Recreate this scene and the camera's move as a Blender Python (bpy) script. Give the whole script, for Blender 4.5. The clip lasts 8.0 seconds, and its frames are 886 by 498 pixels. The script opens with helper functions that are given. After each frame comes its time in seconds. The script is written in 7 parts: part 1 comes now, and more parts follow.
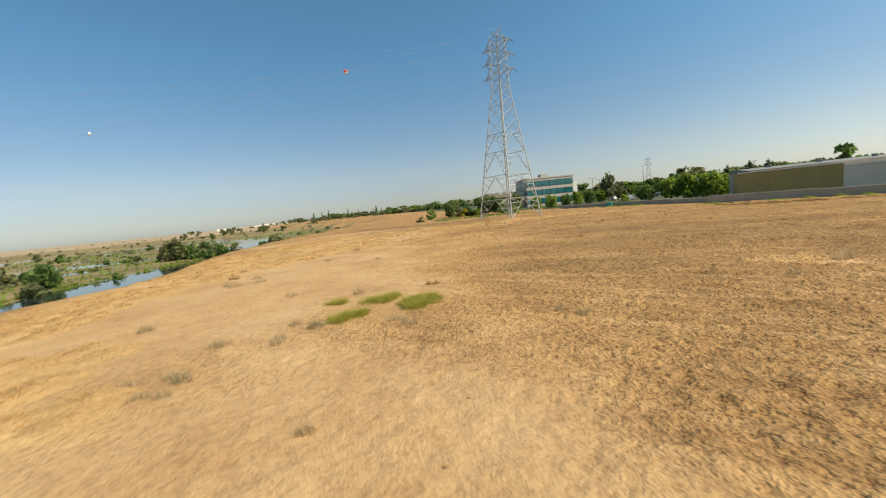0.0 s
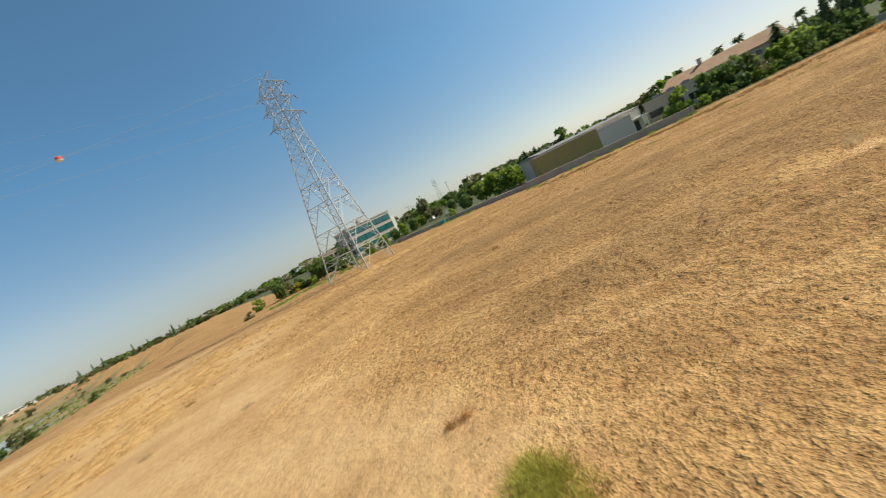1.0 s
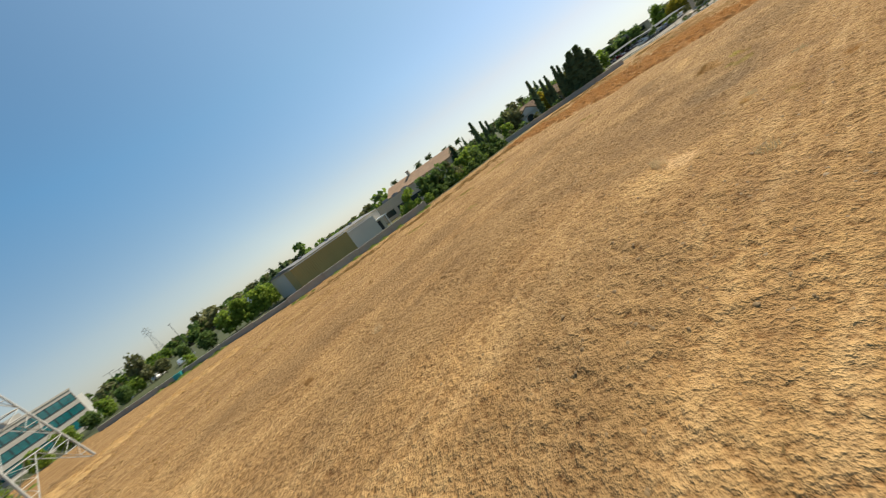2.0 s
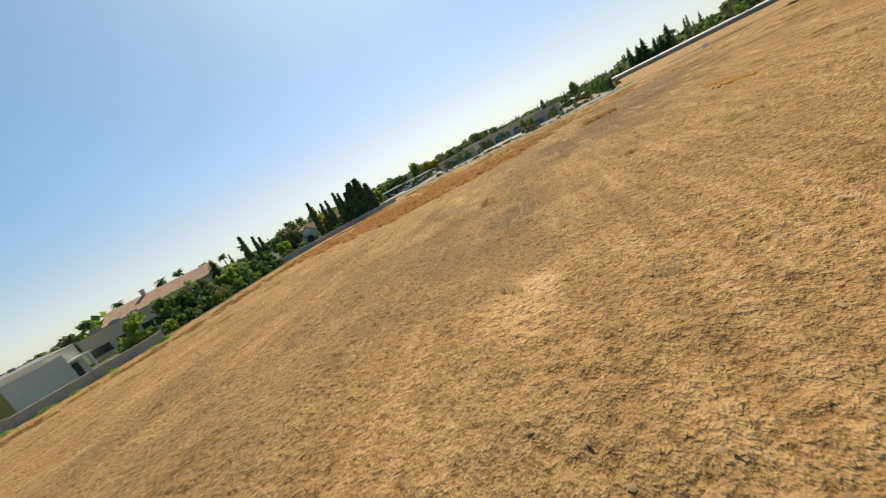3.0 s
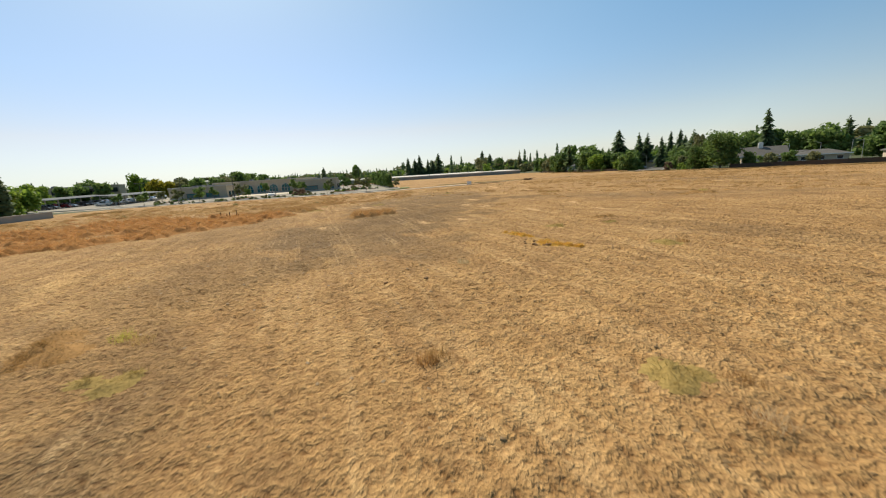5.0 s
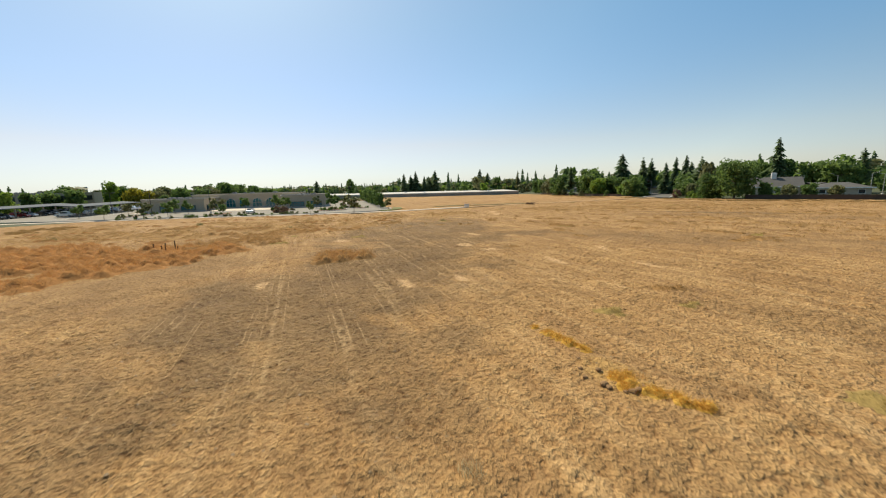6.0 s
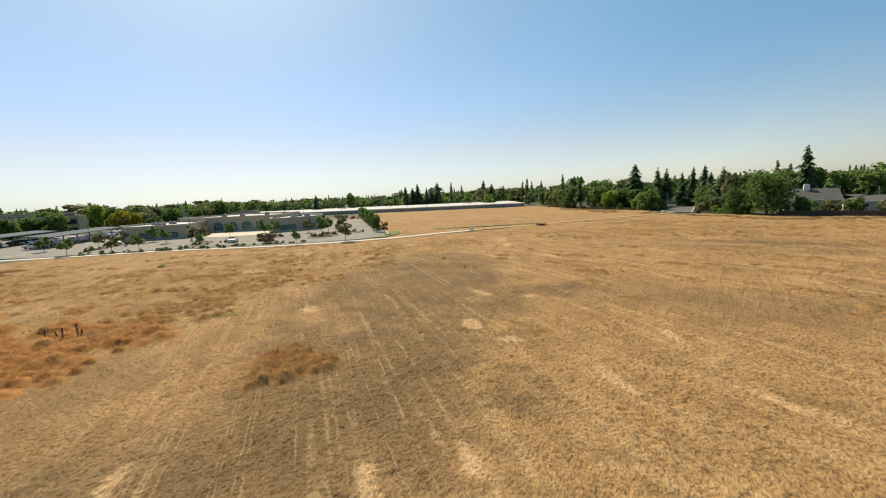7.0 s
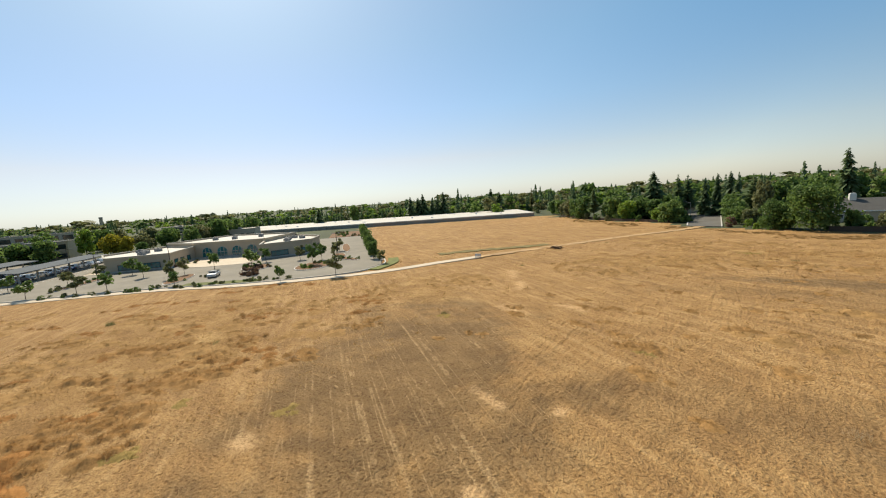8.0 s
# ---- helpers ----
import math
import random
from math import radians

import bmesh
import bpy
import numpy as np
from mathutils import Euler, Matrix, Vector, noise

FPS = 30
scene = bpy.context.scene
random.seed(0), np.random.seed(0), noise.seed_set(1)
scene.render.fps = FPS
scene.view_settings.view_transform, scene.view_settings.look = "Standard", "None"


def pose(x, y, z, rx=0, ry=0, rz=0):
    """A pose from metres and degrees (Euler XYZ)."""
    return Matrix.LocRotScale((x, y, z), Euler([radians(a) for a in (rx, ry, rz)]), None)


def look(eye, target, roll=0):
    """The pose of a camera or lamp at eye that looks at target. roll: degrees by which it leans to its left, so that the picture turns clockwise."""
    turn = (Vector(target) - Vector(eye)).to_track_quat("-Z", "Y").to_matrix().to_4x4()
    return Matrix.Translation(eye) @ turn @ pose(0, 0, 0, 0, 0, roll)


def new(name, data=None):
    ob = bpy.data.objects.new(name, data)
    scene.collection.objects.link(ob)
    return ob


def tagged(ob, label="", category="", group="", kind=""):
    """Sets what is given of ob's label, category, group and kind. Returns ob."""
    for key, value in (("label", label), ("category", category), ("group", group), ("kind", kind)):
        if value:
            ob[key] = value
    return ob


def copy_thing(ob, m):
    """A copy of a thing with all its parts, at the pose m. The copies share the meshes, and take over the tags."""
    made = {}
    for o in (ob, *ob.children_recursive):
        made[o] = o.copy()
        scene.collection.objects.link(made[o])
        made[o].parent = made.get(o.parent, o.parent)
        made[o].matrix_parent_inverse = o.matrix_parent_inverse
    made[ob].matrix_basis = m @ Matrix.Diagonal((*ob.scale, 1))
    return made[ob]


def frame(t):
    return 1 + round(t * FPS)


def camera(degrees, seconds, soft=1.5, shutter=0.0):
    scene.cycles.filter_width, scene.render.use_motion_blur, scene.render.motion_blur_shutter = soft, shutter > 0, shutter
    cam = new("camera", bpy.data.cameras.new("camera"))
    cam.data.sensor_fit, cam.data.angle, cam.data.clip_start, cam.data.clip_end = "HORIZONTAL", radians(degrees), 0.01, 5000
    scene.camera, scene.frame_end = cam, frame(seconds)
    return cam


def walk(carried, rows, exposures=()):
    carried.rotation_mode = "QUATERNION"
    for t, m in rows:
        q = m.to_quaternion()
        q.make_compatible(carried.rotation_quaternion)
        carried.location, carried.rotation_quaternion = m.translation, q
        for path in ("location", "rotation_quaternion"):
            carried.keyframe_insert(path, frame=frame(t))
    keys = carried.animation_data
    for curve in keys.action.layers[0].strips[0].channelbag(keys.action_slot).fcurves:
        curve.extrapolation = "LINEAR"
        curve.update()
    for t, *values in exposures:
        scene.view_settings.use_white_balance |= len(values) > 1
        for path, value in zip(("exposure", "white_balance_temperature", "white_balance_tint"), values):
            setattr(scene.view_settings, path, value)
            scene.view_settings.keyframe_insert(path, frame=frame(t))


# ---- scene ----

import functools

# Camera and walk
cam = camera(98.4, 8.0, soft=1.1, shutter=0.12)
PATH = [
    (0, (-0.000, -0.003, 4.095), (-0.025, 9.941, 3.034), -5.67),
    (0.5, (-2.202, 5.819, 4.454), (-0.319, 15.598, 3.543), -16.59),
    (1, (-3.397, 11.362, 5.103), (1.048, 20.255, 4.030), -26.04),
    (1.2, (-3.394, 13.579, 5.264), (2.195, 21.782, 4.045), -29.21),
    (1.5, (-2.770, 16.412, 5.397), (4.353, 23.276, 3.937), -32.57),
    (2, (-0.389, 19.821, 5.376), (8.614, 23.775, 3.554), -34.53),
    (2.3, (1.539, 21.084, 5.266), (11.132, 23.099, 3.285), -33.58),
    (2.5, (2.957, 21.599, 5.164), (12.720, 22.304, 3.122), -32.13),
    (3, (6.862, 21.506, 4.829), (16.361, 19.156, 2.766), -27.13),
    (3.5, (10.517, 19.959, 4.642), (19.079, 15.225, 2.571), -21.17),
    (4, (14.009, 17.169, 4.398), (21.465, 10.847, 2.289), -14.57),
    (4.5, (17.318, 13.634, 4.186), (23.901, 6.407, 2.082), -8.12),
    (4.7, (18.669, 12.002, 4.258), (25.004, 4.556, 2.154), -5.88),
    (5, (20.648, 9.529, 4.441), (26.747, 1.871, 2.403), -3.52),
    (5.5, (23.860, 5.306, 4.975), (29.854, -2.484, 3.133), -1.77),
    (5.8, (25.779, 2.682, 5.460), (31.782, -5.129, 3.739), -1.49),
    (6, (27.066, 0.886, 5.860), (33.079, -6.932, 4.211), -1.50),
    (6.5, (30.386, -3.804, 7.388), (36.441, -11.616, 5.869), -1.93),
    (7, (33.657, -8.714, 9.463), (39.772, -16.494, 8.021), -2.56),
    (7.5, (36.875, -13.696, 11.751), (43.064, -21.426, 10.358), -3.30),
    (8, (39.578, -18.762, 13.842), (45.873, -26.420, 12.526), -3.93),
]
walk(cam, [(t, look(eye, target, roll)) for t, eye, target, roll in PATH])

# World, sun, exposure
SUN_AZ, SUN_EL = 113.0, 44.0  # degrees clockwise from +y, degrees above the horizon
world = bpy.data.worlds.new("sky")
scene.world = world
world.use_nodes = True
wn = world.node_tree
sky = wn.nodes.new("ShaderNodeTexSky")
sky.sky_type = "NISHITA"
sky.sun_disc = False
sky.sun_elevation, sky.sun_rotation = radians(SUN_EL), radians(SUN_AZ)
sky.altitude, sky.air_density, sky.dust_density, sky.ozone_density = 30, 0.9, 0.4, 1.6
wn.nodes["Background"].inputs["Strength"].default_value = 0.11
# the sky's own colour: pale and greyish low down in dusty air, paler towards the sun and deeper away from it
_d = Vector((math.sin(radians(SUN_AZ)) * math.cos(radians(SUN_EL)), math.cos(radians(SUN_AZ)) * math.cos(radians(SUN_EL)), math.sin(radians(SUN_EL))))
sky_way = wn.nodes.new("ShaderNodeTexCoord").outputs["Generated"]
way = wn.nodes.new("ShaderNodeSeparateXYZ")
wn.links.new(sky_way, way.inputs[0])


def sky_ramp(stops):
    r = wn.nodes.new("ShaderNodeValToRGB")
    while len(r.color_ramp.elements) < len(stops):
        r.color_ramp.elements.new(0.5)
    for e, (p, c) in zip(r.color_ramp.elements, stops):
        e.position, e.color = p, (*c, 1)
    wn.links.new(way.outputs["Z"], r.inputs["Fac"])
    return r.outputs["Color"]


def sky_mix(mode):
    n = wn.nodes.new("ShaderNodeMix")
    n.data_type, n.blend_type = "RGBA", mode
    n.inputs["Factor"].default_value = 1.0
    return n


near_sun = wn.nodes.new("ShaderNodeVectorMath")
near_sun.operation = "DOT_PRODUCT"
near_sun.inputs[1].default_value = _d
wn.links.new(sky_way, near_sun.inputs[0])
# tints by height above the horizon, from the side away from the sun to the side round it
SKY_TINTS = (
    (-0.3, ((0.00, (0.55, 0.59, 0.67)), (0.04, (0.63, 0.61, 0.65)), (0.10, (0.79, 0.74, 0.70)), (0.22, (0.73, 0.85, 0.83)), (0.36, (0.64, 0.97, 0.99)), (0.60, (0.70, 1.03, 1.03)), (0.88, (0.70, 0.87, 0.70)))),
    (0.35, ((0.00, (0.79, 0.81, 0.89)), (0.04, (0.93, 0.86, 0.85)), (0.10, (1.00, 0.91, 0.82)), (0.22, (0.88, 0.98, 0.92)), (0.36, (0.75, 1.09, 1.09)), (0.60, (0.82, 1.12, 1.10)), (0.88, (0.82, 0.94, 0.75)))),
    (0.70, ((0.00, (0.57, 0.69, 0.90)), (0.04, (0.69, 0.70, 0.79)), (0.10, (0.90, 0.77, 0.72)), (0.22, (0.92, 0.97, 0.92)), (0.36, (0.98, 1.12, 1.01)), (0.60, (1.20, 1.34, 1.18)), (0.88, (1.20, 1.13, 0.80)))),
    (0.90, ((0.00, (0.56, 0.67, 0.86)), (0.04, (0.64, 0.66, 0.75)), (0.10, (0.75, 0.69, 0.73)), (0.22, (0.87, 0.86, 0.87)), (0.36, (0.99, 1.03, 0.92)), (0.60, (1.20, 1.28, 1.10)), (0.88, (1.20, 1.08, 0.75)))),
)
tint_out = sky_ramp(SKY_TINTS[0][1])
for (d0, _), (d1, stops) in zip(SKY_TINTS, SKY_TINTS[1:]):
    step_, blend = wn.nodes.new("ShaderNodeMapRange"), sky_mix("MIX")
    step_.inputs["From Min"].default_value, step_.inputs["From Max"].default_value = d0, d1
    wn.links.new(near_sun.outputs["Value"], step_.inputs["Value"])
    wn.links.new(step_.outputs["Result"], blend.inputs["Factor"])
    wn.links.new(tint_out, blend.inputs["A"])
    wn.links.new(sky_ramp(stops), blend.inputs["B"])
    tint_out = blend.outputs["Result"]
toned = sky_mix("MULTIPLY")
wn.links.new(sky.outputs["Color"], toned.inputs["A"])
wn.links.new(tint_out, toned.inputs["B"])
wn.links.new(toned.outputs["Result"], wn.nodes["Background"].inputs["Color"])
sun_data = bpy.data.lights.new("sun", "SUN")
sun_data.energy, sun_data.angle, sun_data.color = 5.0, radians(0.55), (1.0, 0.905, 0.715)
sun = new("sun", sun_data)
sun.matrix_world = look(_d * 200, (0, 0, 0))
scene.view_settings.exposure = 0.25


# ---- node helpers ----
def material(name, rough=0.9, metal=0.0, spec=0.3):
    m = bpy.data.materials.new(name)
    m.use_nodes = True
    b = m.node_tree.nodes["Principled BSDF"]
    b.inputs["Roughness"].default_value = rough
    b.inputs["Metallic"].default_value = metal
    b.inputs["Specular IOR Level"].default_value = spec
    return m, m.node_tree, b


def coords(nt, kind="Object", scale=(1, 1, 1), turn=0.0):
    tc = nt.nodes.new("ShaderNodeTexCoord")
    mp = nt.nodes.new("ShaderNodeMapping")
    mp.inputs["Scale"].default_value = scale
    mp.inputs["Rotation"].default_value = (0, 0, radians(turn))
    nt.links.new(tc.outputs[kind], mp.inputs["Vector"])
    return mp.outputs["Vector"]


def stretched(nt, turn, scale):
    """Object coordinates turned about z and then scaled, for streaks along one direction."""
    mp = nt.nodes.new("ShaderNodeMapping")
    mp.inputs["Scale"].default_value = scale
    nt.links.new(coords(nt, turn=turn), mp.inputs["Vector"])
    return mp.outputs["Vector"]


def noise_tex(nt, vec, scale, detail=4.0, rough=0.6):
    n = nt.nodes.new("ShaderNodeTexNoise")
    n.inputs["Scale"].default_value, n.inputs["Detail"].default_value, n.inputs["Roughness"].default_value = scale, detail, rough
    nt.links.new(vec, n.inputs["Vector"])
    return n.outputs["Fac"]


def ramp(nt, fac, stops):
    r = nt.nodes.new("ShaderNodeValToRGB")
    while len(r.color_ramp.elements) < len(stops):
        r.color_ramp.elements.new(0.5)
    for e, (p, c) in zip(r.color_ramp.elements, stops):
        e.position, e.color = p, (*c, 1) if len(c) == 3 else c
    nt.links.new(fac, r.inputs["Fac"])
    return r.outputs["Color"]


def mix(nt, fac, a, b, mode="MIX"):
    n = nt.nodes.new("ShaderNodeMix")
    n.data_type, n.blend_type = "RGBA", mode
    for sock, v in ((n.inputs["Factor"], fac), (n.inputs["A"], a), (n.inputs["B"], b)):
        if isinstance(v, bpy.types.NodeSocket):
            nt.links.new(v, sock)
        elif isinstance(v, (int, float)):
            sock.default_value = v
        else:
            sock.default_value = (*v, 1)
    return n.outputs["Result"]


def bump(nt, b, height, strength, distance):
    n = nt.nodes.new("ShaderNodeBump")
    n.inputs["Strength"].default_value, n.inputs["Distance"].default_value = strength, distance
    nt.links.new(height, n.inputs["Height"])
    nt.links.new(n.outputs["Normal"], b.inputs["Normal"])


def plain(name, base, rough=0.8, metal=0.0, vary=0.12, scale=1.5, spec=0.3, grain=20.0, relief=0.15, depth=0.01, tones=None):
    """A surface with a soft large-scale stain and a fine grain."""
    m, nt, b = material(name, rough, metal, spec)
    v = coords(nt)
    big, fine = noise_tex(nt, v, scale), noise_tex(nt, v, grain, 3)
    lo, hi = [c * (1 - vary) for c in base], [min(1, c * (1 + vary)) for c in base]
    c1 = ramp(nt, big, [(0.3, lo), (0.7, hi)])
    c2 = mix(nt, 0.35, c1, ramp(nt, fine, [(0.35, lo), (0.65, hi)]))
    oi = nt.nodes.new("ShaderNodeObjectInfo")
    c3 = mix(nt, 1.0, c2, ramp(nt, oi.outputs["Random"], [(0.0, (1 - vary * 0.6,) * 3), (1.0, (1, 1, 1))]), "MULTIPLY")
    nt.links.new(c3, b.inputs["Base Color"])
    if relief:
        bump(nt, b, fine, relief, depth)
    return m


def leafy(name, dark, light, dry=None, through_light=0.32):
    """Foliage: the tone changes from leaf clump to leaf clump and over the crown."""
    m, nt, b = material(name, 0.65, 0.0, 0.25)
    g = nt.nodes.new("ShaderNodeNewGeometry")
    c = ramp(nt, g.outputs["Random Per Island"], [(0.0, dark), (0.75, light), (1.0, dry or light)])
    v = coords(nt)
    c = mix(nt, 0.5, c, ramp(nt, noise_tex(nt, v, 3.0), [(0.3, dark), (0.7, light)]))
    oi = nt.nodes.new("ShaderNodeObjectInfo")
    c = mix(nt, 1.0, c, ramp(nt, oi.outputs["Random"], [(0.0, (0.75, 0.8, 0.75)), (1.0, (1.1, 1.05, 1.0))]), "MULTIPLY")
    nt.links.new(c, b.inputs["Base Color"])
    tr = nt.nodes.new("ShaderNodeBsdfTranslucent")
    nt.links.new(c, tr.inputs["Color"])
    ms = nt.nodes.new("ShaderNodeMixShader")
    ms.inputs[0].default_value = through_light
    nt.links.new(b.outputs[0], ms.inputs[1])
    nt.links.new(tr.outputs[0], ms.inputs[2])
    nt.links.new(ms.outputs[0], nt.nodes["Material Output"].inputs["Surface"])
    return m


# ---- materials ----
def patches(x, y, ovals, wobble):
    """1 inside any of the ovals (x, y, rx, ry, turn) of the ground, falling softly to 0 at an uneven rim."""
    out = np.zeros_like(x)
    for cx, cy, rx, ry, turn in ovals:
        near = np.maximum(np.abs(x - cx), np.abs(y - cy)) < 2 * max(rx, ry)
        c, q = math.cos(radians(turn)), math.sin(radians(turn))
        dx, dy = x[near] - cx, y[near] - cy
        d = np.hypot((dx * c + dy * q) / rx, (-dx * q + dy * c) / ry) + 1.6 * wobble[near]
        t = np.clip((1.9 - d) / 0.6, 0, 1)
        out[near] = np.maximum(out[near], t * t * (3 - 2 * t))
    return out


def mask(nt, name, strength):
    """How much of one kind of soil or grass there is, from the ground's own attribute."""
    a = nt.nodes.new("ShaderNodeAttribute")
    a.attribute_name = name
    n = nt.nodes.new("ShaderNodeMath")
    n.operation = "MULTIPLY"
    n.inputs[1].default_value = strength
    nt.links.new(a.outputs["Fac"], n.inputs[0])
    return n.outputs[0]


SANDY = [(-14, 20, 14, 34, 0), (-4, 2, 8, 14, 0), (-16, 60, 16, 30, 0)]
TILLED = [(28.8, 10.6, 4.2, 2.0, -30), (63, -41, 25, 13, -54), (49, -20, 18, 9, -50), (47, -9, 13, 6, -45), (30, -88, 16, 4, 5)]
RUSTY = [(68, -4, 5, 14, 8), (95, -34, 30, 12, -38), (112, 2, 22, 18, 0), (77, -6, 9, 17, 12), (84, 16, 8, 16, 0), (35, -112, 34, 9, 4), (58, -98, 16, 9, -20), (84, -66, 12, 7, -40), (10, -128, 24, 7, 8), (60, -132, 16, 8, -40), (36, 54, 20, 3, -35), (60, 38, 22, 3, -32), (92, 22, 14, 7, -40)]
BARE = [(49, -31.4, 1.6, 0.7, -40), (45.4, -30.2, 1.1, 0.6, 20), (51, -11, 1.2, 0.5, -35), (43, -16, 1.4, 0.45, -32), (41, -19, 1.1, 0.45, -32), (49, -41, 0.8, 0.6, 0), (64, -27.5, 1.2, 0.8, -50), (63, -60, 3.2, 1.0, -30), (57, -64, 2.8, 0.8, -20), (38, -28, 1.8, 0.45, -40), (36.5, -36, 2.0, 0.5, -50),
        (32, -30, 1.4, 0.5, -30), (54, -40, 2.2, 0.5, -20), (68, -72, 4, 0.9, -60), (74, -80, 5, 0.8, -55), (17.6, 16.7, 1.5, 0.8, 0)]

GOLDEN = [(-10.5, 7.8, 3.0, 2.0, 0), (-16, 11, 5, 3.4, 30), (-21, 17, 4.5, 6, 0), (-22, 25, 4.5, 8, 0), (-18, 40, 5, 9, -10), (-25, 44, 5, 14, 0), (-12, 54, 5, 10, -20), (-20, 62, 7, 12, 0), (-4, 66, 9, 4, 0), (29.4, -10.6, 1.4, 0.8, -30)]
LIGHT = [(-14, 36, 24, 44, 0), (46, 9, 7, 1.6, -32), (17.5, 17, 3.5, 1.8, -30)]
DUSKY = [(29.5, 9.5, 5.5, 2.2, -25), (27, 16, 9, 4, -25), (29, 21, 12, 5, -25), (15, 29, 12, 4, -25), (9, 22, 6, 3, -20), (50, -6, 9, 5, -35), (42, 2, 9, 5, -35), (37, -8, 6, 2.5, -32), (19, 40, 14, 4, -32), (20, -19, 10, 3, -20), (22, 31, 10, 1.6, -20), (30, 13, 14, 6.5, -22), (22, 26, 13, 4.0, -14), (45, 24, 12, 3.0, -28), (31, 34, 12, 3.0, -32), (32, 13, 5, 2.0, -28), (46, 10, 9, 2.6, -30), (60, -8, 14, 5, -45), (30, -48, 26, 5, 10), (22, -80, 30, 5, 4)]


def field_material():
    m, nt, b = material("dry_mown_field", 0.95, 0.0, 0.15)
    v = coords(nt)
    rows = stretched(nt, 32.3, (0.10, 1.0, 1.0))
    broad, mid = noise_tex(nt, v, 0.035, 5, 0.62), noise_tex(nt, v, 0.22, 5, 0.65)
    clod, fine = noise_tex(nt, v, 5.2, 3, 0.6), noise_tex(nt, v, 16.0, 3, 0.65)
    streak = noise_tex(nt, rows, 1.25, 4, 0.62)
    straw = ramp(nt, broad, [(0.30, (0.36, 0.186, 0.068)), (0.46, (0.43, 0.232, 0.085)), (0.60, (0.51, 0.285, 0.107)), (0.75, (0.46, 0.262, 0.10))])
    straw = mix(nt, 0.55, straw, ramp(nt, mid, [(0.34, (0.27, 0.150, 0.064)), (0.5, (0.42, 0.238, 0.095)), (0.68, (0.585, 0.365, 0.158))]))
    straw = mix(nt, 0.36, straw, ramp(nt, streak, [(0.38, (0.27, 0.158, 0.073)), (0.5, (0.42, 0.248, 0.10)), (0.66, (0.64, 0.42, 0.202))]))
    tufty = ramp(nt, noise_tex(nt, stretched(nt, 10, (0.55, 1.0, 1.0)), 0.55, 4, 0.7), [(0.56, (0, 0, 0)), (0.66, (0.62, 0.62, 0.62))])
    straw = mix(nt, tufty, straw, (0.27, 0.152, 0.062))
    straw = mix(nt, mask(nt, "light", 0.58), straw, ramp(nt, mid, [(0.32, (0.50, 0.28, 0.108)), (0.5, (0.63, 0.37, 0.148)), (0.68, (0.74, 0.475, 0.205))]))
    straw = mix(nt, mask(nt, "dusky", 0.62), straw, ramp(nt, mid, [(0.35, (0.225, 0.130, 0.056)), (0.65, (0.37, 0.218, 0.092))]))
    tilled = mask(nt, "tilled", 0.9)
    ridge = noise_tex(nt, stretched(nt, 32.3, (0.012, 1.0, 1.0)), 0.62, 1.5, 0.5)
    patchy = ramp(nt, noise_tex(nt, v, 0.5, 4, 0.7), [(0.42, (0, 0, 0)), (0.56, (1, 1, 1))])
    thin = mix(nt, 1.0, ramp(nt, ridge, [(0.455, (0, 0, 0)), (0.468, (1, 1, 1)), (0.482, (0, 0, 0)), (0.53, (0, 0, 0)), (0.542, (0.8, 0.8, 0.8)), (0.555, (0, 0, 0))]), patchy, "MULTIPLY")
    soil = mix(nt, thin, ramp(nt, mid, [(0.35, (0.19, 0.114, 0.052)), (0.65, (0.285, 0.172, 0.077))]), (0.47, 0.305, 0.15))
    straw = mix(nt, tilled, straw, soil)
    straw = mix(nt, mask(nt, "rusty", 0.85), straw, ramp(nt, mid, [(0.35, (0.30, 0.162, 0.06)), (0.52, (0.40, 0.228, 0.084)), (0.68, (0.55, 0.34, 0.138))]))
    straw = mix(nt, mask(nt, "sandy", 0.75), straw, ramp(nt, mid, [(0.32, (0.46, 0.275, 0.122)), (0.52, (0.56, 0.36, 0.172)), (0.7, (0.60, 0.40, 0.205))]))
    straw = mix(nt, mask(nt, "bare", 0.75), straw, (0.700, 0.439, 0.215))
    straw = mix(nt, mask(nt, "golden", 0.45), straw, ramp(nt, mid, [(0.35, (0.58, 0.34, 0.105)), (0.65, (0.74, 0.47, 0.165))]))
    even = mask(nt, "sandy", 0.62)
    # shade between the clods painted into the colour: hollows darker, tops lighter
    crevice_shade = mix(nt, 1.0, ramp(nt, clod, [(0.33, (0.66, 0.58, 0.50)), (0.45, (1.0, 0.98, 0.94)), (0.66, (1.2, 1.2, 1.14))]), ramp(nt, fine, [(0.30, (0.66, 0.62, 0.56)), (0.48, (1.02, 1.02, 1.01)), (0.72, (1.22, 1.22, 1.2))]), "MULTIPLY")
    straw = mix(nt, 1.0, straw, mix(nt, even, crevice_shade, (0.99, 0.98, 0.98)), "MULTIPLY")
    straw = mix(nt, 1.0, straw, (0.83, 0.862, 0.93), "MULTIPLY")
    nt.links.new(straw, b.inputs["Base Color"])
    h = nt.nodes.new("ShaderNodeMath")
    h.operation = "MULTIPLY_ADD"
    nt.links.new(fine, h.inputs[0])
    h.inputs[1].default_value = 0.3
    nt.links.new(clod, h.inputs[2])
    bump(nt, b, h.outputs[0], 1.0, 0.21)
    calm = nt.nodes.new("ShaderNodeMapRange")
    calm.inputs["To Min"].default_value, calm.inputs["To Max"].default_value = 1.0, 0.35
    nt.links.new(mask(nt, "sandy", 1.0), calm.inputs["Value"])
    nt.links.new(calm.outputs["Result"], nt.nodes["Bump"].inputs["Strength"])
    return m


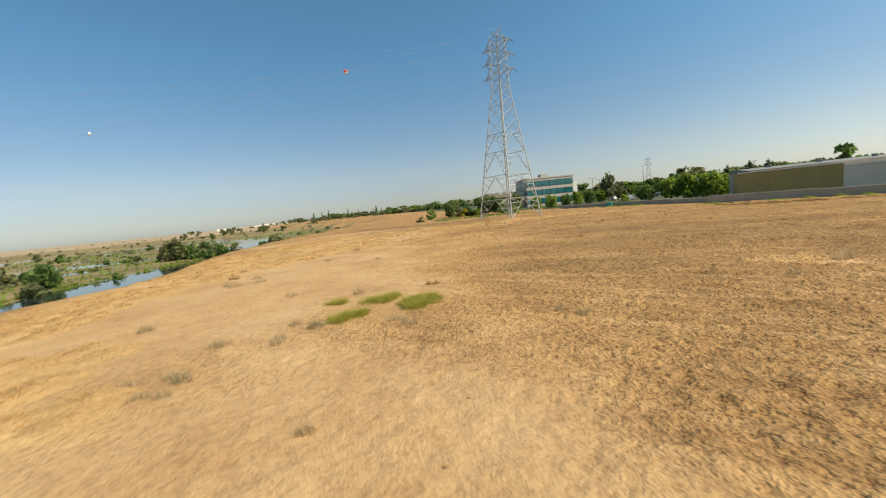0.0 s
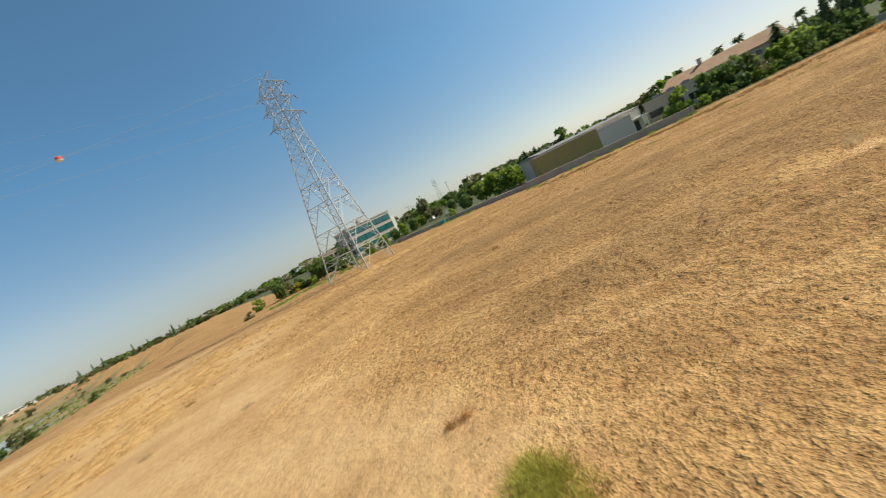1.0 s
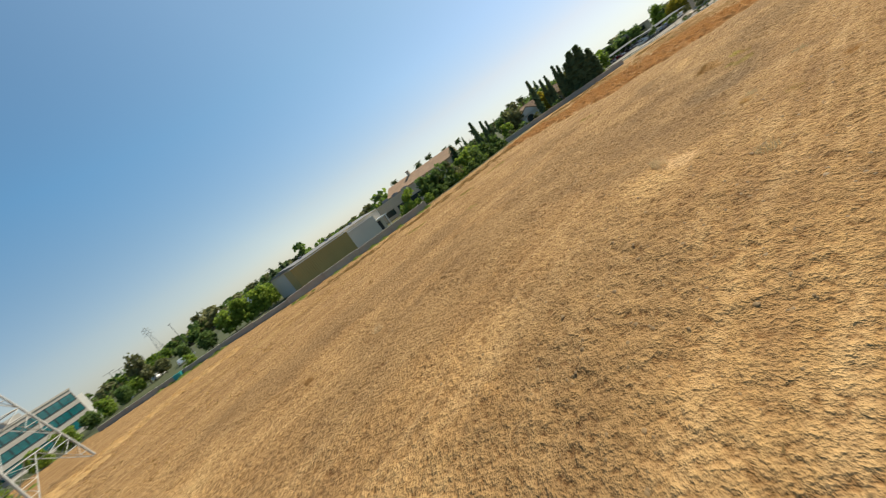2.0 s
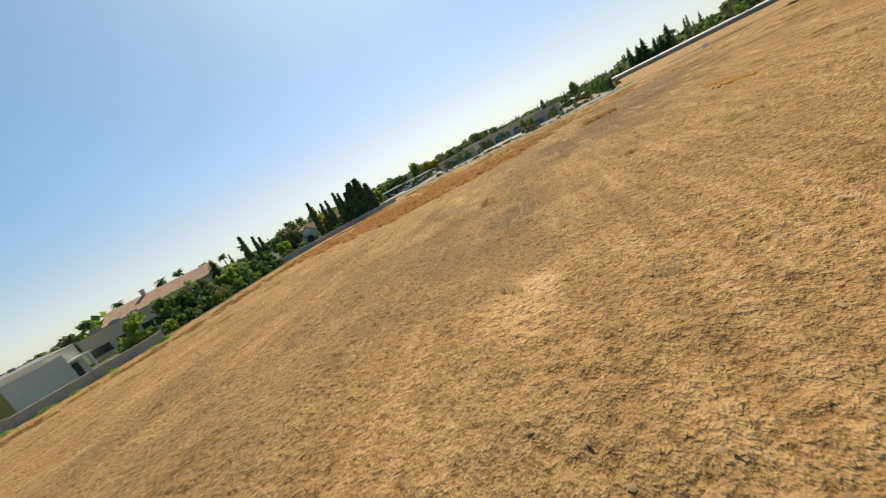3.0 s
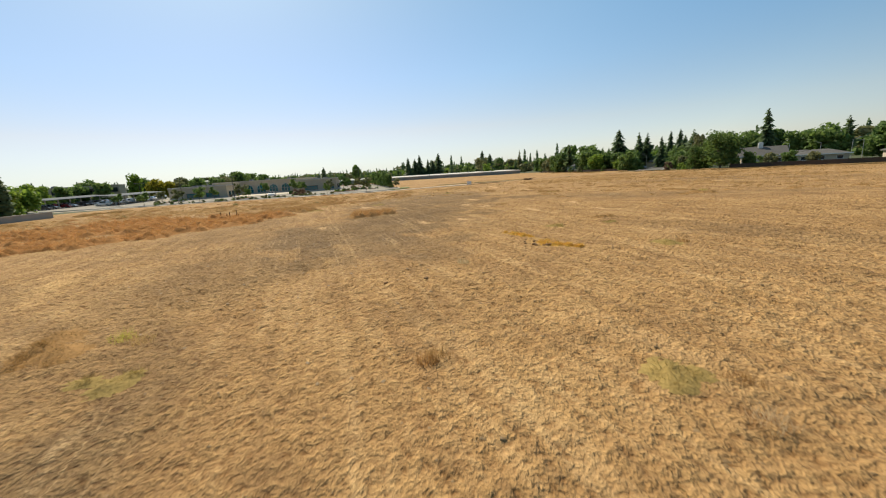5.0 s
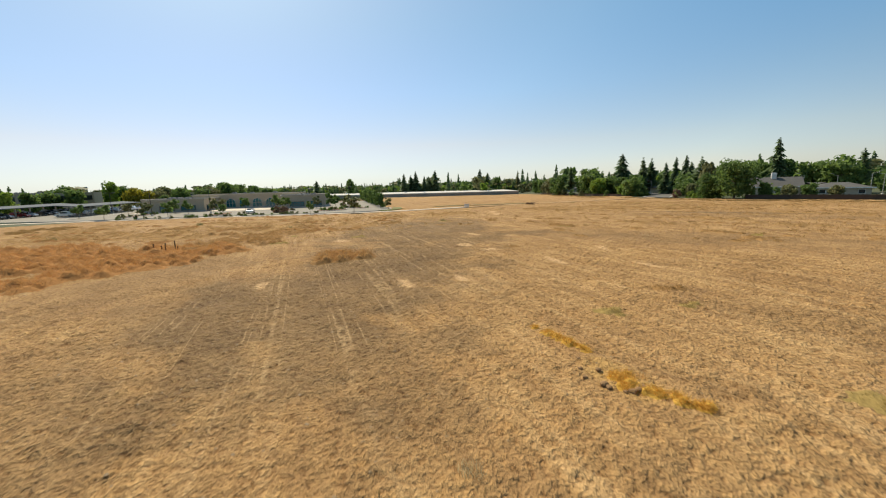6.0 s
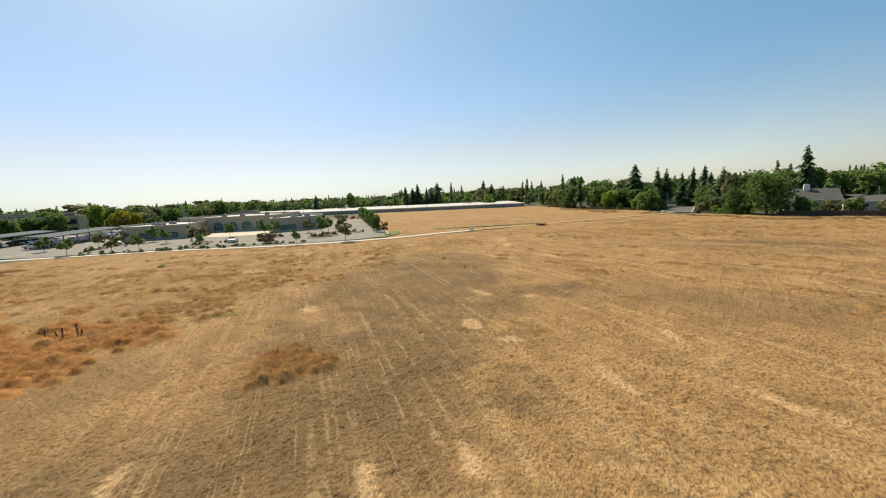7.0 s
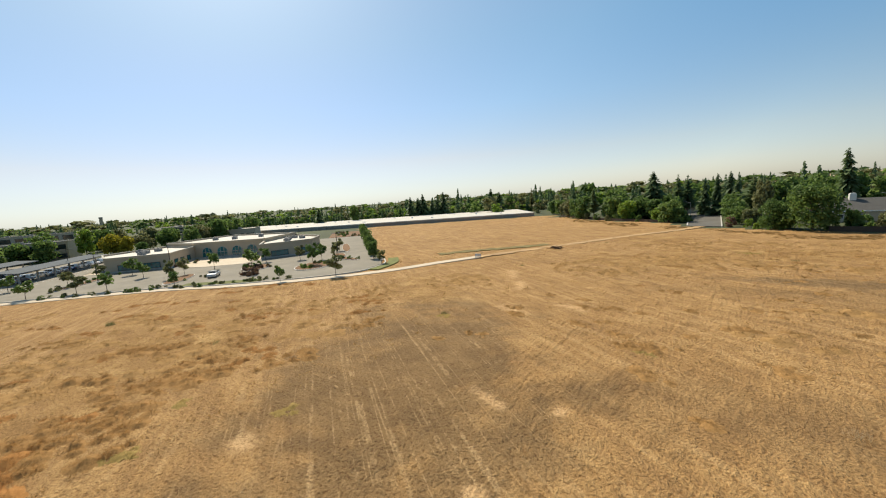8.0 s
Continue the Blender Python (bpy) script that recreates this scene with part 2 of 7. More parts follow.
def valley_material():
    m, nt, b = material("river_flat", 0.95, 0.0, 0.15)
    v = coords(nt)
    broad, mid, fine = noise_tex(nt, v, 0.012, 5, 0.6), noise_tex(nt, v, 0.07, 5, 0.65), noise_tex(nt, v, 0.9, 4)
    c = ramp(nt, broad, [(0.33, (0.15, 0.135, 0.065)), (0.47, (0.26, 0.20, 0.095)), (0.6, (0.40, 0.29, 0.15)), (0.7, (0.20, 0.17, 0.07))])
    c = mix(nt, 0.5, c, ramp(nt, mid, [(0.35, (0.11, 0.105, 0.045)), (0.5, (0.22, 0.18, 0.09)), (0.65, (0.38, 0.28, 0.15))]))
    c = mix(nt, 1.0, c, ramp(nt, fine, [(0.3, (0.7, 0.7, 0.65)), (0.7, (1.1, 1.1, 1.05))]), "MULTIPLY")
    nt.links.new(c, b.inputs["Base Color"])
    bump(nt, b, fine, 0.6, 0.3)
    return m


M = {}
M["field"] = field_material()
M["valley"] = valley_material()
M["plain"] = plain("desert_plain", (0.40, 0.30, 0.185), 0.95, vary=0.25, scale=0.004, grain=0.05, relief=0.0)
M["town"] = plain("town_ground", (0.075, 0.085, 0.035), 0.95, vary=0.4, scale=0.02, grain=0.3, relief=0.2, depth=0.2)
M["straw"] = leafy("straw", (0.31, 0.18, 0.07), (0.60, 0.39, 0.165), (0.68, 0.475, 0.235), 0.5)
M["clod"] = leafy("soil_clod", (0.20, 0.118, 0.054), (0.33, 0.20, 0.095), None, 0.0)
M["orange_grass"] = leafy("orange_dry_grass", (0.40, 0.20, 0.07), (0.55, 0.295, 0.105), (0.60, 0.36, 0.14), 0.45)
M["tan_grass"] = leafy("tan_dry_grass", (0.34, 0.20, 0.082), (0.49, 0.305, 0.128), (0.56, 0.375, 0.165), 0.45)
M["ochre_grass"] = leafy("ochre_dry_grass", (0.58, 0.34, 0.065), (0.72, 0.44, 0.095), (0.74, 0.48, 0.12), 0.45)
for _n, _c in (("orange", (0.36, 0.175, 0.058)), ("gold", (0.50, 0.315, 0.135)), ("tan", (0.36, 0.212, 0.084)), ("ochre", (0.62, 0.37, 0.075)), ("brown", (0.33, 0.185, 0.07)), ("lawn", (0.17, 0.20, 0.045)), ("olive", (0.36, 0.25, 0.085))):
    M[_n + "_thatch"] = plain(_n + "_grass_thatch", _c, 0.98, vary=0.32, scale=1.6, grain=11, relief=0.8, depth=0.05, spec=0.1)
M["olive_weed"] = leafy("olive_weed", (0.31, 0.225, 0.07), (0.47, 0.345, 0.115), (0.5, 0.38, 0.14), 0.3)
M["gold_grass"] = leafy("golden_dry_grass", (0.48, 0.305, 0.12), (0.64, 0.43, 0.185), (0.68, 0.48, 0.23), 0.45)
M["green_grass"] = leafy("green_weed", (0.36, 0.335, 0.06), (0.58, 0.53, 0.115), (0.62, 0.52, 0.16), 0.5)
M["grey_weed"] = leafy("dry_grey_weed", (0.46, 0.35, 0.21), (0.66, 0.52, 0.32), (0.7, 0.56, 0.34), 0.5)
M["brown_weed"] = leafy("brown_weed", (0.34, 0.19, 0.07), (0.50, 0.29, 0.11), (0.54, 0.34, 0.14), 0.45)
M["leaf"] = leafy("leaf_green", (0.07, 0.122, 0.034), (0.20, 0.29, 0.075), None, 0.5)
M["leaf_light"] = leafy("leaf_light_green", (0.135, 0.22, 0.028), (0.34, 0.44, 0.072), None, 0.5)
M["leaf_yellow"] = leafy("leaf_yellow", (0.25, 0.225, 0.024), (0.50, 0.40, 0.036), None, 0.42)
M["leaf_olive"] = leafy("leaf_olive", (0.105, 0.118, 0.05), (0.25, 0.255, 0.11), None, 0.4)
M["needle"] = leafy("needle_green", (0.078, 0.125, 0.06), (0.195, 0.26, 0.118), None, 0.45)
M["brown_leaf"] = leafy("leaf_brown", (0.130, 0.078, 0.052), (0.286, 0.182, 0.117))
M["frond"] = leafy("palm_frond", (0.056, 0.084, 0.028), (0.168, 0.224, 0.084), (0.2, 0.17, 0.08))
M["bark"] = plain("bark", (0.13, 0.10, 0.075), 0.95, vary=0.3, scale=3, grain=18, relief=0.6, depth=0.03)
M["steel"] = plain("galvanised_steel", (0.40, 0.40, 0.375), 0.65, 0.2, vary=0.1, spec=0.5)
M["dark_steel"] = plain("dark_steel", (0.06, 0.06, 0.065), 0.5, 0.4, vary=0.15)
M["ceramic"] = plain("insulator", (0.22, 0.21, 0.20), 0.3, vary=0.1, spec=0.5)
M["red"] = plain("marker_red", (0.55, 0.055, 0.03), 0.5, vary=0.08, relief=0)
M["white"] = plain("white_paint", (0.78, 0.77, 0.74), 0.6, vary=0.06)
M["asphalt"] = plain("asphalt", (0.27, 0.238, 0.19), 0.92, vary=0.2, scale=0.15, grain=6, relief=0.3)
M["concrete"] = plain("concrete", (0.60, 0.50, 0.38), 0.9, vary=0.12, scale=0.4, grain=8)
M["kerb"] = plain("kerb_concrete", (0.55, 0.52, 0.47), 0.9, vary=0.1)
M["stucco"] = plain("grey_tan_stucco", (0.47, 0.385, 0.275), 0.92, vary=0.1, scale=0.3)
M["stucco_trim"] = plain("stucco_trim", (0.48, 0.44, 0.38), 0.9, vary=0.08)
M["stucco_white"] = plain("white_stucco", (0.70, 0.68, 0.63), 0.9, vary=0.07)
M["stucco_beige"] = plain("beige_stucco", (0.50, 0.42, 0.32), 0.9, vary=0.08)
M["roof_white"] = plain("white_roof_membrane", (0.62, 0.57, 0.50), 0.8, vary=0.1, scale=0.1)
M["roof_pale"] = plain("pale_concrete_roof", (0.60, 0.56, 0.50), 0.9, vary=0.12, scale=0.08)
M["yellow_wall"] = plain("yellow_metal_wall", (0.37, 0.285, 0.105), 0.6, vary=0.08, scale=0.3)
M["grey_wall"] = plain("grey_panel_wall", (0.60, 0.54, 0.45), 0.75, vary=0.06, scale=0.2)
M["roof_grey"] = plain("grey_metal_roof", (0.23, 0.225, 0.22), 0.7, 0.0, vary=0.08)
M["block"] = plain("concrete_block", (0.36, 0.325, 0.27), 0.95, vary=0.15, scale=0.4, grain=5, relief=0.4, depth=0.02)
M["terracotta"] = plain("terracotta_tile", (0.40, 0.27, 0.18), 0.9, vary=0.2, scale=0.6, grain=6)
M["shingle"] = plain("grey_shingle", (0.115, 0.108, 0.1), 0.95, vary=0.15, scale=0.8, grain=9, relief=0.4)
M["wood"] = plain("weathered_wood", (0.10, 0.06, 0.035), 0.95, vary=0.3, scale=4, grain=30, relief=0.4)
M["fence_wood"] = plain("brown_fence", (0.085, 0.062, 0.045), 0.95, vary=0.2, scale=1)
M["rock"] = plain("rock", (0.30, 0.175, 0.08), 0.95, vary=0.2, scale=3)
M["mulch"] = plain("mulch", (0.22, 0.12, 0.06), 0.98, vary=0.3, scale=0.8, grain=7, relief=0.5, depth=0.04)
M["lawn"] = plain("lawn", (0.16, 0.17, 0.05), 0.95, vary=0.3, scale=0.6, grain=7, relief=0.5, depth=0.04)
M["dirt"] = plain("bare_dirt", (0.47, 0.30, 0.145), 0.97, vary=0.28, scale=0.25, grain=2.5, relief=0.5, depth=0.06)
M["verge"] = plain("green_dry_verge", (0.24, 0.19, 0.065), 0.97, vary=0.4, scale=0.3, grain=3, relief=0.6, depth=0.06)
M["old_asphalt"] = plain("old_asphalt", (0.15, 0.138, 0.12), 0.92, vary=0.25, scale=0.15, grain=6, relief=0.3)
M["rubber"] = plain("rubber", (0.02, 0.02, 0.02), 0.85, vary=0.1)
M["panel"] = plain("solar_panel", (0.13, 0.14, 0.15), 0.9, 0.0, vary=0.06, spec=0.1, relief=0)
M["lawn_grass"] = leafy("green_verge_grass", (0.10, 0.15, 0.025), (0.27, 0.33, 0.06), (0.38, 0.36, 0.10), 0.3)
M["blue_mark"] = plain("blue_spray_paint", (0.12, 0.20, 0.33), 0.7, relief=0)
M["pink_mark"] = plain("pink_spray_paint", (0.42, 0.22, 0.24), 0.7, relief=0)
M["teal"] = plain("teal_paint", (0.03, 0.30, 0.30), 0.6, vary=0.08)


def glass(name, tint, rough=0.08):
    m, nt, b = material(name, rough, 0.0, 0.8)
    v = coords(nt)
    c = ramp(nt, noise_tex(nt, v, 0.5, 2), [(0.35, [k * 0.7 for k in tint]), (0.65, tint)])
    nt.links.new(c, b.inputs["Base Color"])
    return m


M["glass_teal"] = glass("teal_reflective_glass", (0.02, 0.16, 0.17), 0.12)
M["glass_dark"] = glass("dark_window_glass", (0.03, 0.045, 0.05), 0.1)
M["glass_car"] = glass("car_glass", (0.02, 0.025, 0.03), 0.05)


def water_material():
    m, nt, b = material("river_water", 0.06, 0.0, 0.6)
    b.inputs["Base Color"].default_value = (0.02, 0.03, 0.03, 1)
    bump(nt, b, noise_tex(nt, coords(nt), 0.8, 3), 0.08, 0.1)
    return m


M["water"] = water_material()


def car_paint(name, base):
    m, nt, b = material(name, 0.3, 0.3, 0.6)
    c = ramp(nt, noise_tex(nt, coords(nt), 2.0), [(0.3, [k * 0.92 for k in base]), (0.7, base)])
    nt.links.new(c, b.inputs["Base Color"])
    b.inputs["Coat Weight"].default_value = 0.5
    return m


PAINTS = [car_paint("silver_paint", (0.55, 0.56, 0.57)), car_paint("white_car_paint", (0.8, 0.8, 0.79)), car_paint("black_paint", (0.02, 0.02, 0.022)),
          car_paint("red_paint", (0.30, 0.02, 0.02)), car_paint("blue_paint", (0.04, 0.08, 0.18)), car_paint("grey_paint", (0.16, 0.16, 0.17))]


# ---- geometry helpers ----
def smooth(a, b, x):
    t = np.clip((np.asarray(x, float) - a) / (b - a), 0, 1)
    return t * t * (3 - 2 * t)


def gz(x, y):
    """Height of the field's even slope."""
    return -0.0041 * x + 0.0052 * y


CREST_Y = [-400, 0, 22, 35, 54, 93, 124, 232, 400, 800, 4500]
CREST_X = [-60, -30, -27, -25, -33, -37, -34, -30, -60, -300, -2500]
WATER_Z = -7.0
PONDS = [(-180, 182, 42, 14.4, 20), (-128, 206, 22, 9.6, 30), (-238, 345, 60, 17.6, 40), (-146, 352, 12, 46, -8), (-330, 300, 70, 16, 35), (-150, 140, 22, 8, 40), (-260, 240, 45, 12.8, 30), (-205, 150, 40, 9.6, 32), (-215, 205, 34, 9.6, 25), (-300, 210, 60, 14.4, 38), (-170, 240, 30, 11.2, 20), (-210, 300, 46, 12.8, 25), (-400, 330, 80, 19.2, 45), (-300, 420, 70, 19.2, 35), (-110, 245, 10, 26, -10)]


def crest(y):
    return np.interp(y, CREST_Y, CREST_X)


def fbm(x, y, s, seed):
    """Cheap smooth noise of two coordinates, about -1 to 1."""
    r = np.random.RandomState(seed)
    out, amp, tot = 0.0, 1.0, 0.0
    for k in range(4):
        for _ in range(3):
            a, p = r.uniform(0, 6.283), r.uniform(0, 6.283)
            out = out + amp * np.sin((x * math.cos(a) + y * math.sin(a)) * s + p + 1.7 * np.sin((x * math.sin(a + 1) - y * math.cos(a + 1)) * s * 0.6 + p))
            tot += amp
        s, amp = s * 2.1, amp * 0.55
    return out / tot * 2.2


def lattice_noise(x, y, size, seed):
    """Smooth noise on a lattice of the given cell size, -1 to 1."""
    table = np.random.RandomState(seed).uniform(-1, 1, (256, 256))
    u, v = x / size + 1000.3, y / size + 1000.7
    i, j = np.floor(u).astype(int), np.floor(v).astype(int)
    f, g = u - i, v - j
    f, g = f * f * (3 - 2 * f), g * g * (3 - 2 * g)
    i0, j0, i1, j1 = i & 255, j & 255, (i + 1) & 255, (j + 1) & 255
    return (table[i0, j0] * (1 - f) + table[i1, j0] * f) * (1 - g) + (table[i0, j1] * (1 - f) + table[i1, j1] * f) * g


def valley_z(x, y):
    """Floor of the river valley with its channel and pools."""
    far = np.hypot(x, y)
    floor = -6.35 + 0.25 * fbm(x, y, 0.03, 31) + smooth(500, 1500, far) * 5.5
    river = -78 - 6 * np.sin((y - 60) * 0.045) - 0.10 * (y - 90) - 0.0012 * (y - 90) ** 2
    chan = np.exp(-((x - river) / 11.0) ** 4)
    du, dw = 0.25 * fbm(x, y, 0.06, 41), 0.25 * fbm(x, y, 0.06, 42)
    for cx, cy, a, b, turn in PONDS:
        c, q = math.cos(radians(turn)), math.sin(radians(turn))
        u, w = ((x - cx) * c + (y - cy) * q) / a + du, (-(x - cx) * q + (y - cy) * c) / b + dw
        chan = np.maximum(chan, np.exp(-np.minimum((u * u + w * w) ** 2, 50)))
    return floor - 2.2 * chan * (1 - smooth(500, 700, far))


def ground_z(x, y, detail=True):
    x, y = np.broadcast_arrays(np.asarray(x, float), np.asarray(y, float))
    shape = x.shape
    x, y = x.ravel(), y.ravel()
    down = crest(y) - x
    near = np.abs(down) < 40
    down[near] += 2.0 * fbm(x[near], y[near], 0.07, 5)
    down = smooth(-1, 25, down)
    far = np.hypot(x, y)
    tame = 1 - smooth(80, 104, x)
    z = gz(np.clip(x, -400, 400), np.clip(y, -400, 400))
    k = (tame > 0) & (far < 500) & (down < 1)
    xk, yk = x[k], y[k]
    z[k] += 0.14 * fbm(xk, yk, 0.09, 11) * tame[k] * (1 - smooth(200, 500, far[k])) + 0.5 * np.exp(-((xk - 15) ** 2 + (yk - 80) ** 2) / 260)
    z[k] -= 0.35 * np.exp(-(((xk - 30) * 0.62 + (yk - 9) * 0.78) ** 2) / 30 - (((xk - 30) * 0.78 - (yk - 9) * 0.62) ** 2) / 120)
    if detail:
        # lumps of turned soil and straw, smoother on the sandy shoulder
        lumpy = tame[k] * (0.3 + 0.7 * smooth(-8, 6, xk + 3 * fbm(xk, yk, 0.15, 23))) * (0.75 + 0.35 * lattice_noise(xk, yk, 2.6, 28))
        c, q = math.cos(radians(-32.3)), math.sin(radians(-32.3))
        across, along = -xk * q + yk * c, xk * c + yk * q
        lumps = 0.125 * np.abs(lattice_noise(across, along * 0.62, 0.36, 24)) ** 0.75 + 0.08 * np.abs(lattice_noise(across, along * 0.75, 0.21, 25)) ** 0.8 + 0.03 * lattice_noise(xk, yk, 0.151, 27)
        z[k] += (0.030 * fbm(xk, yk, 1.3, 21) + lumps - 0.08 + 0.04 * lattice_noise(across, along * 0.12, 0.55, 26)) * lumpy
    v = down > 0
    z[v] = z[v] * (1 - down[v]) + valley_z(x[v], y[v]) * down[v]
    return z.reshape(shape)


@functools.lru_cache(None)
def gzf(x, y):
    if x > 110 or y < -130:
        return float(gz(max(-400, min(400, x)), max(-400, min(400, y))))
    return float(ground_z(x, y, False))


def mesh_from(name, verts, faces, mats, index=None, shade=False):
    me = bpy.data.meshes.new(name)
    verts = np.asarray(verts, np.float32)
    faces = np.asarray(faces, np.int32)
    n = faces.shape[1]
    me.vertices.add(len(verts))
    me.vertices.foreach_set("co", verts.ravel())
    me.loops.add(faces.size)
    me.loops.foreach_set("vertex_index", faces.ravel())
    me.polygons.add(len(faces))
    me.polygons.foreach_set("loop_start", np.arange(0, faces.size, n, dtype=np.int32))
    if index is not None:
        me.polygons.foreach_set("material_index", np.asarray(index, np.int32))
    for m in mats:
        me.materials.append(m)
    me.update(calc_edges=True)
    if shade:
        me.polygons.foreach_set("use_smooth", np.ones(len(faces), bool))
    return me


def thing(name, label, category, x=0.0, y=0.0, turn=0.0, z=None, group="", kind="", scale=(1, 1, 1)):
    ob = new(name)
    ob.empty_display_size = 0.2
    ob.location = (x, y, gzf(x, y) if z is None else z)
    ob.rotation_euler = (0, 0, radians(turn))
    ob.scale = scale
    return tagged(ob, label, category, group, kind)


def part(name, bm, mat, parent, label="", shade=False):
    """One bmesh (or a ready mesh) as one object under a thing or a part."""
    if isinstance(bm, bmesh.types.BMesh):
        me = bpy.data.meshes.new(name)
        bmesh.ops.recalc_face_normals(bm, faces=bm.faces)
        bm.to_mesh(me)
        bm.free()
        me.materials.append(mat)
        if shade:
            me.polygons.foreach_set("use_smooth", np.ones(len(me.polygons), bool))
    else:
        me = bm
    ob = new(name, me)
    ob.parent = parent
    return tagged(ob, label)


def box(bm, cx, cy, cz, sx, sy, sz, turn=0.0, bevel=0.0):
    m = Matrix.LocRotScale((cx, cy, cz), Euler((0, 0, radians(turn))), (sx, sy, sz))
    r = bmesh.ops.create_cube(bm, size=1, matrix=m)
    if bevel:
        vs = set(r["verts"])
        bmesh.ops.bevel(bm, geom=[e for e in bm.edges if set(e.verts) <= vs], offset=bevel, segments=1, affect="EDGES")
    return bm


def B(*args, **kw):
    return box(bmesh.new(), *args, **kw)


def bar(bm, p, q, r0, r1=None, seg=6):
    p, q = Vector(p), Vector(q)
    d = q - p
    m = Matrix.Translation((p + q) / 2) @ d.to_track_quat("Z", "Y").to_matrix().to_4x4()
    bmesh.ops.create_cone(bm, cap_ends=True, segments=seg, radius1=r0, radius2=r0 if r1 is None else r1, depth=d.length, matrix=m)
    return bm


def slab(bm, ring, z0, z1):
    """A flat plate with the given outline."""
    lo = [bm.verts.new((x, y, z0(x, y) if callable(z0) else z0)) for x, y in ring]
    hi = [bm.verts.new((x, y, z1(x, y) if callable(z1) else z1)) for x, y in ring]
    bm.faces.new(hi)
    bm.faces.new(lo[::-1])
    for k in range(len(ring)):
        bm.faces.new((lo[k - 1], lo[k], hi[k], hi[k - 1]))
    return bm


def ribbon(bm, line, half, lift, thick, uneven=0.0):
    """A strip of the given half width along a line over the ground."""
    pts = [Vector(p) for p in line]
    left, right = [], []
    for k, p in enumerate(pts):
        d = (pts[min(k + 1, len(pts) - 1)] - pts[max(k - 1, 0)]).normalized()
        n = Vector((-d.y, d.x))
        a, b = (half + uneven * math.sin(k * 2.3 + j) * math.sin(k * 0.9 + 2 * j) for j in (0, 1))
        left.append(p + n * a)
        right.append(p - n * b)
    rows = []
    for l, r in zip(left, right):
        z0, z1 = float(gz(l.x, l.y)), float(gz(r.x, r.y))
        rows.append([bm.verts.new(c) for c in ((l.x, l.y, z0 + lift), (r.x, r.y, z1 + lift), (r.x, r.y, z1 + lift - thick), (l.x, l.y, z0 + lift - thick))])
    for a, b in zip(rows, rows[1:]):
        for k in range(4):
            bm.faces.new((a[k], a[(k + 1) % 4], b[(k + 1) % 4], b[k]))
    bm.faces.new(rows[0])
    bm.faces.new(rows[-1][::-1])
    return bm


def curve_line(pts, per=8):
    """A smooth line through the points (Catmull-Rom)."""
    p = [pts[0], *pts, pts[-1]]
    out = []
    for k in range(1, len(p) - 2):
        a, b, c, d = (np.array(p[k + j], float) for j in (-1, 0, 1, 2))
        for t in np.linspace(0, 1, per, endpoint=False):
            out.append(tuple(0.5 * (2 * b + (c - a) * t + (2 * a - 5 * b + 4 * c - d) * t * t + (3 * b - a - 3 * c + d) * t ** 3)))
    return out + [tuple(pts[-1])]


# ---- ground: one sheet to the horizon ----
def axis(lo, hi, step, mid_lo, mid_hi, mid_step, end):
    """Cell borders: fine between lo and hi, even as far as mid_lo and mid_hi, then growing to the horizon."""
    def side(start, limit):
        out, s = [start], step
        while out[-1] < end:
            s = min(s * 1.14, mid_step) if out[-1] < limit else s * 1.16
            out.append(out[-1] + s)
        return out[1:]

    core = list(np.arange(lo, hi + 1e-6, step))
    return np.array([-v for v in side(-lo, -mid_lo)][::-1] + core + side(core[-1], mid_hi))


def build_ground():
    xs = axis(-10, 56, 0.15, -40, 112, 0.9, 4400)
    ys = axis(-38, 36, 0.15, -130, 90, 0.9, 4400)
    X, Y = np.meshgrid(xs, ys, indexing="ij")
    Z = ground_z(X, Y)
    verts = np.stack([X, Y, Z], -1).reshape(-1, 3)
    nx, ny = len(xs), len(ys)
    i, j = np.meshgrid(np.arange(nx - 1), np.arange(ny - 1), indexing="ij")
    v = i * ny + j
    faces = np.stack([v, v + ny, v + ny + 1, v + 1], -1).reshape(-1, 4)
    cx, cy = verts[faces].mean(1)[:, 0], verts[faces].mean(1)[:, 1]
    far = np.hypot(cx, cy)
    which = np.zeros(len(faces), int)
    # town beyond the field's edge on the sunny side, river flats beyond the bluff
    edge = np.interp(cy, [-4400, -252, -215, -183, -164, -130, -100, -84, -72, -60, -20, 0, 20, 48, 62, 75, 112, 160, 400, 4400], [150, 150, 198, 240, 222, 177, 138, 117, 107, 114, 153, 150, 125, 78, 62, 52, 40, 20, -10, -600])
    which[(cx > edge)] = 3
    south = np.interp(cx, [-4400, -300, -130, -60, -14, 25, 57, 66, 98, 128, 152, 4400], [-400, -60, -110, -134, -145, -152, -168, -186, -207, -238, -252, -252])
    which[(cy < south)] = 3
    s = crest(cy) - cx
    which[s > 26] = 1
    which[(s > 26) & (far > 900)] = 2
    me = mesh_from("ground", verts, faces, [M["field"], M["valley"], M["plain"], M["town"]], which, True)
    x, y = verts[:, 0], verts[:, 1]

    def uneven(size, seed):
        return 0.5 + 0.19 * sum(lattice_noise(x, y, size / 2 ** k, seed + k) * 0.62 ** k for k in range(4))

    for name, ovals, size in (("light", LIGHT, 9), ("dusky", DUSKY, 3), ("tilled", TILLED, 3), ("rusty", RUSTY, 9), ("sandy", SANDY, 9), ("bare", BARE, 1.2), ("golden", GOLDEN, 3)):
        a = me.attributes.new(name, "FLOAT", "POINT")
        a.data.foreach_set("value", patches(x, y, ovals, uneven(size, 80)).astype(np.float32))
    g = new("ground", me)
    tagged(g, "dry mown straw field above a river flat, reaching the horizon", "ground", kind="structure")


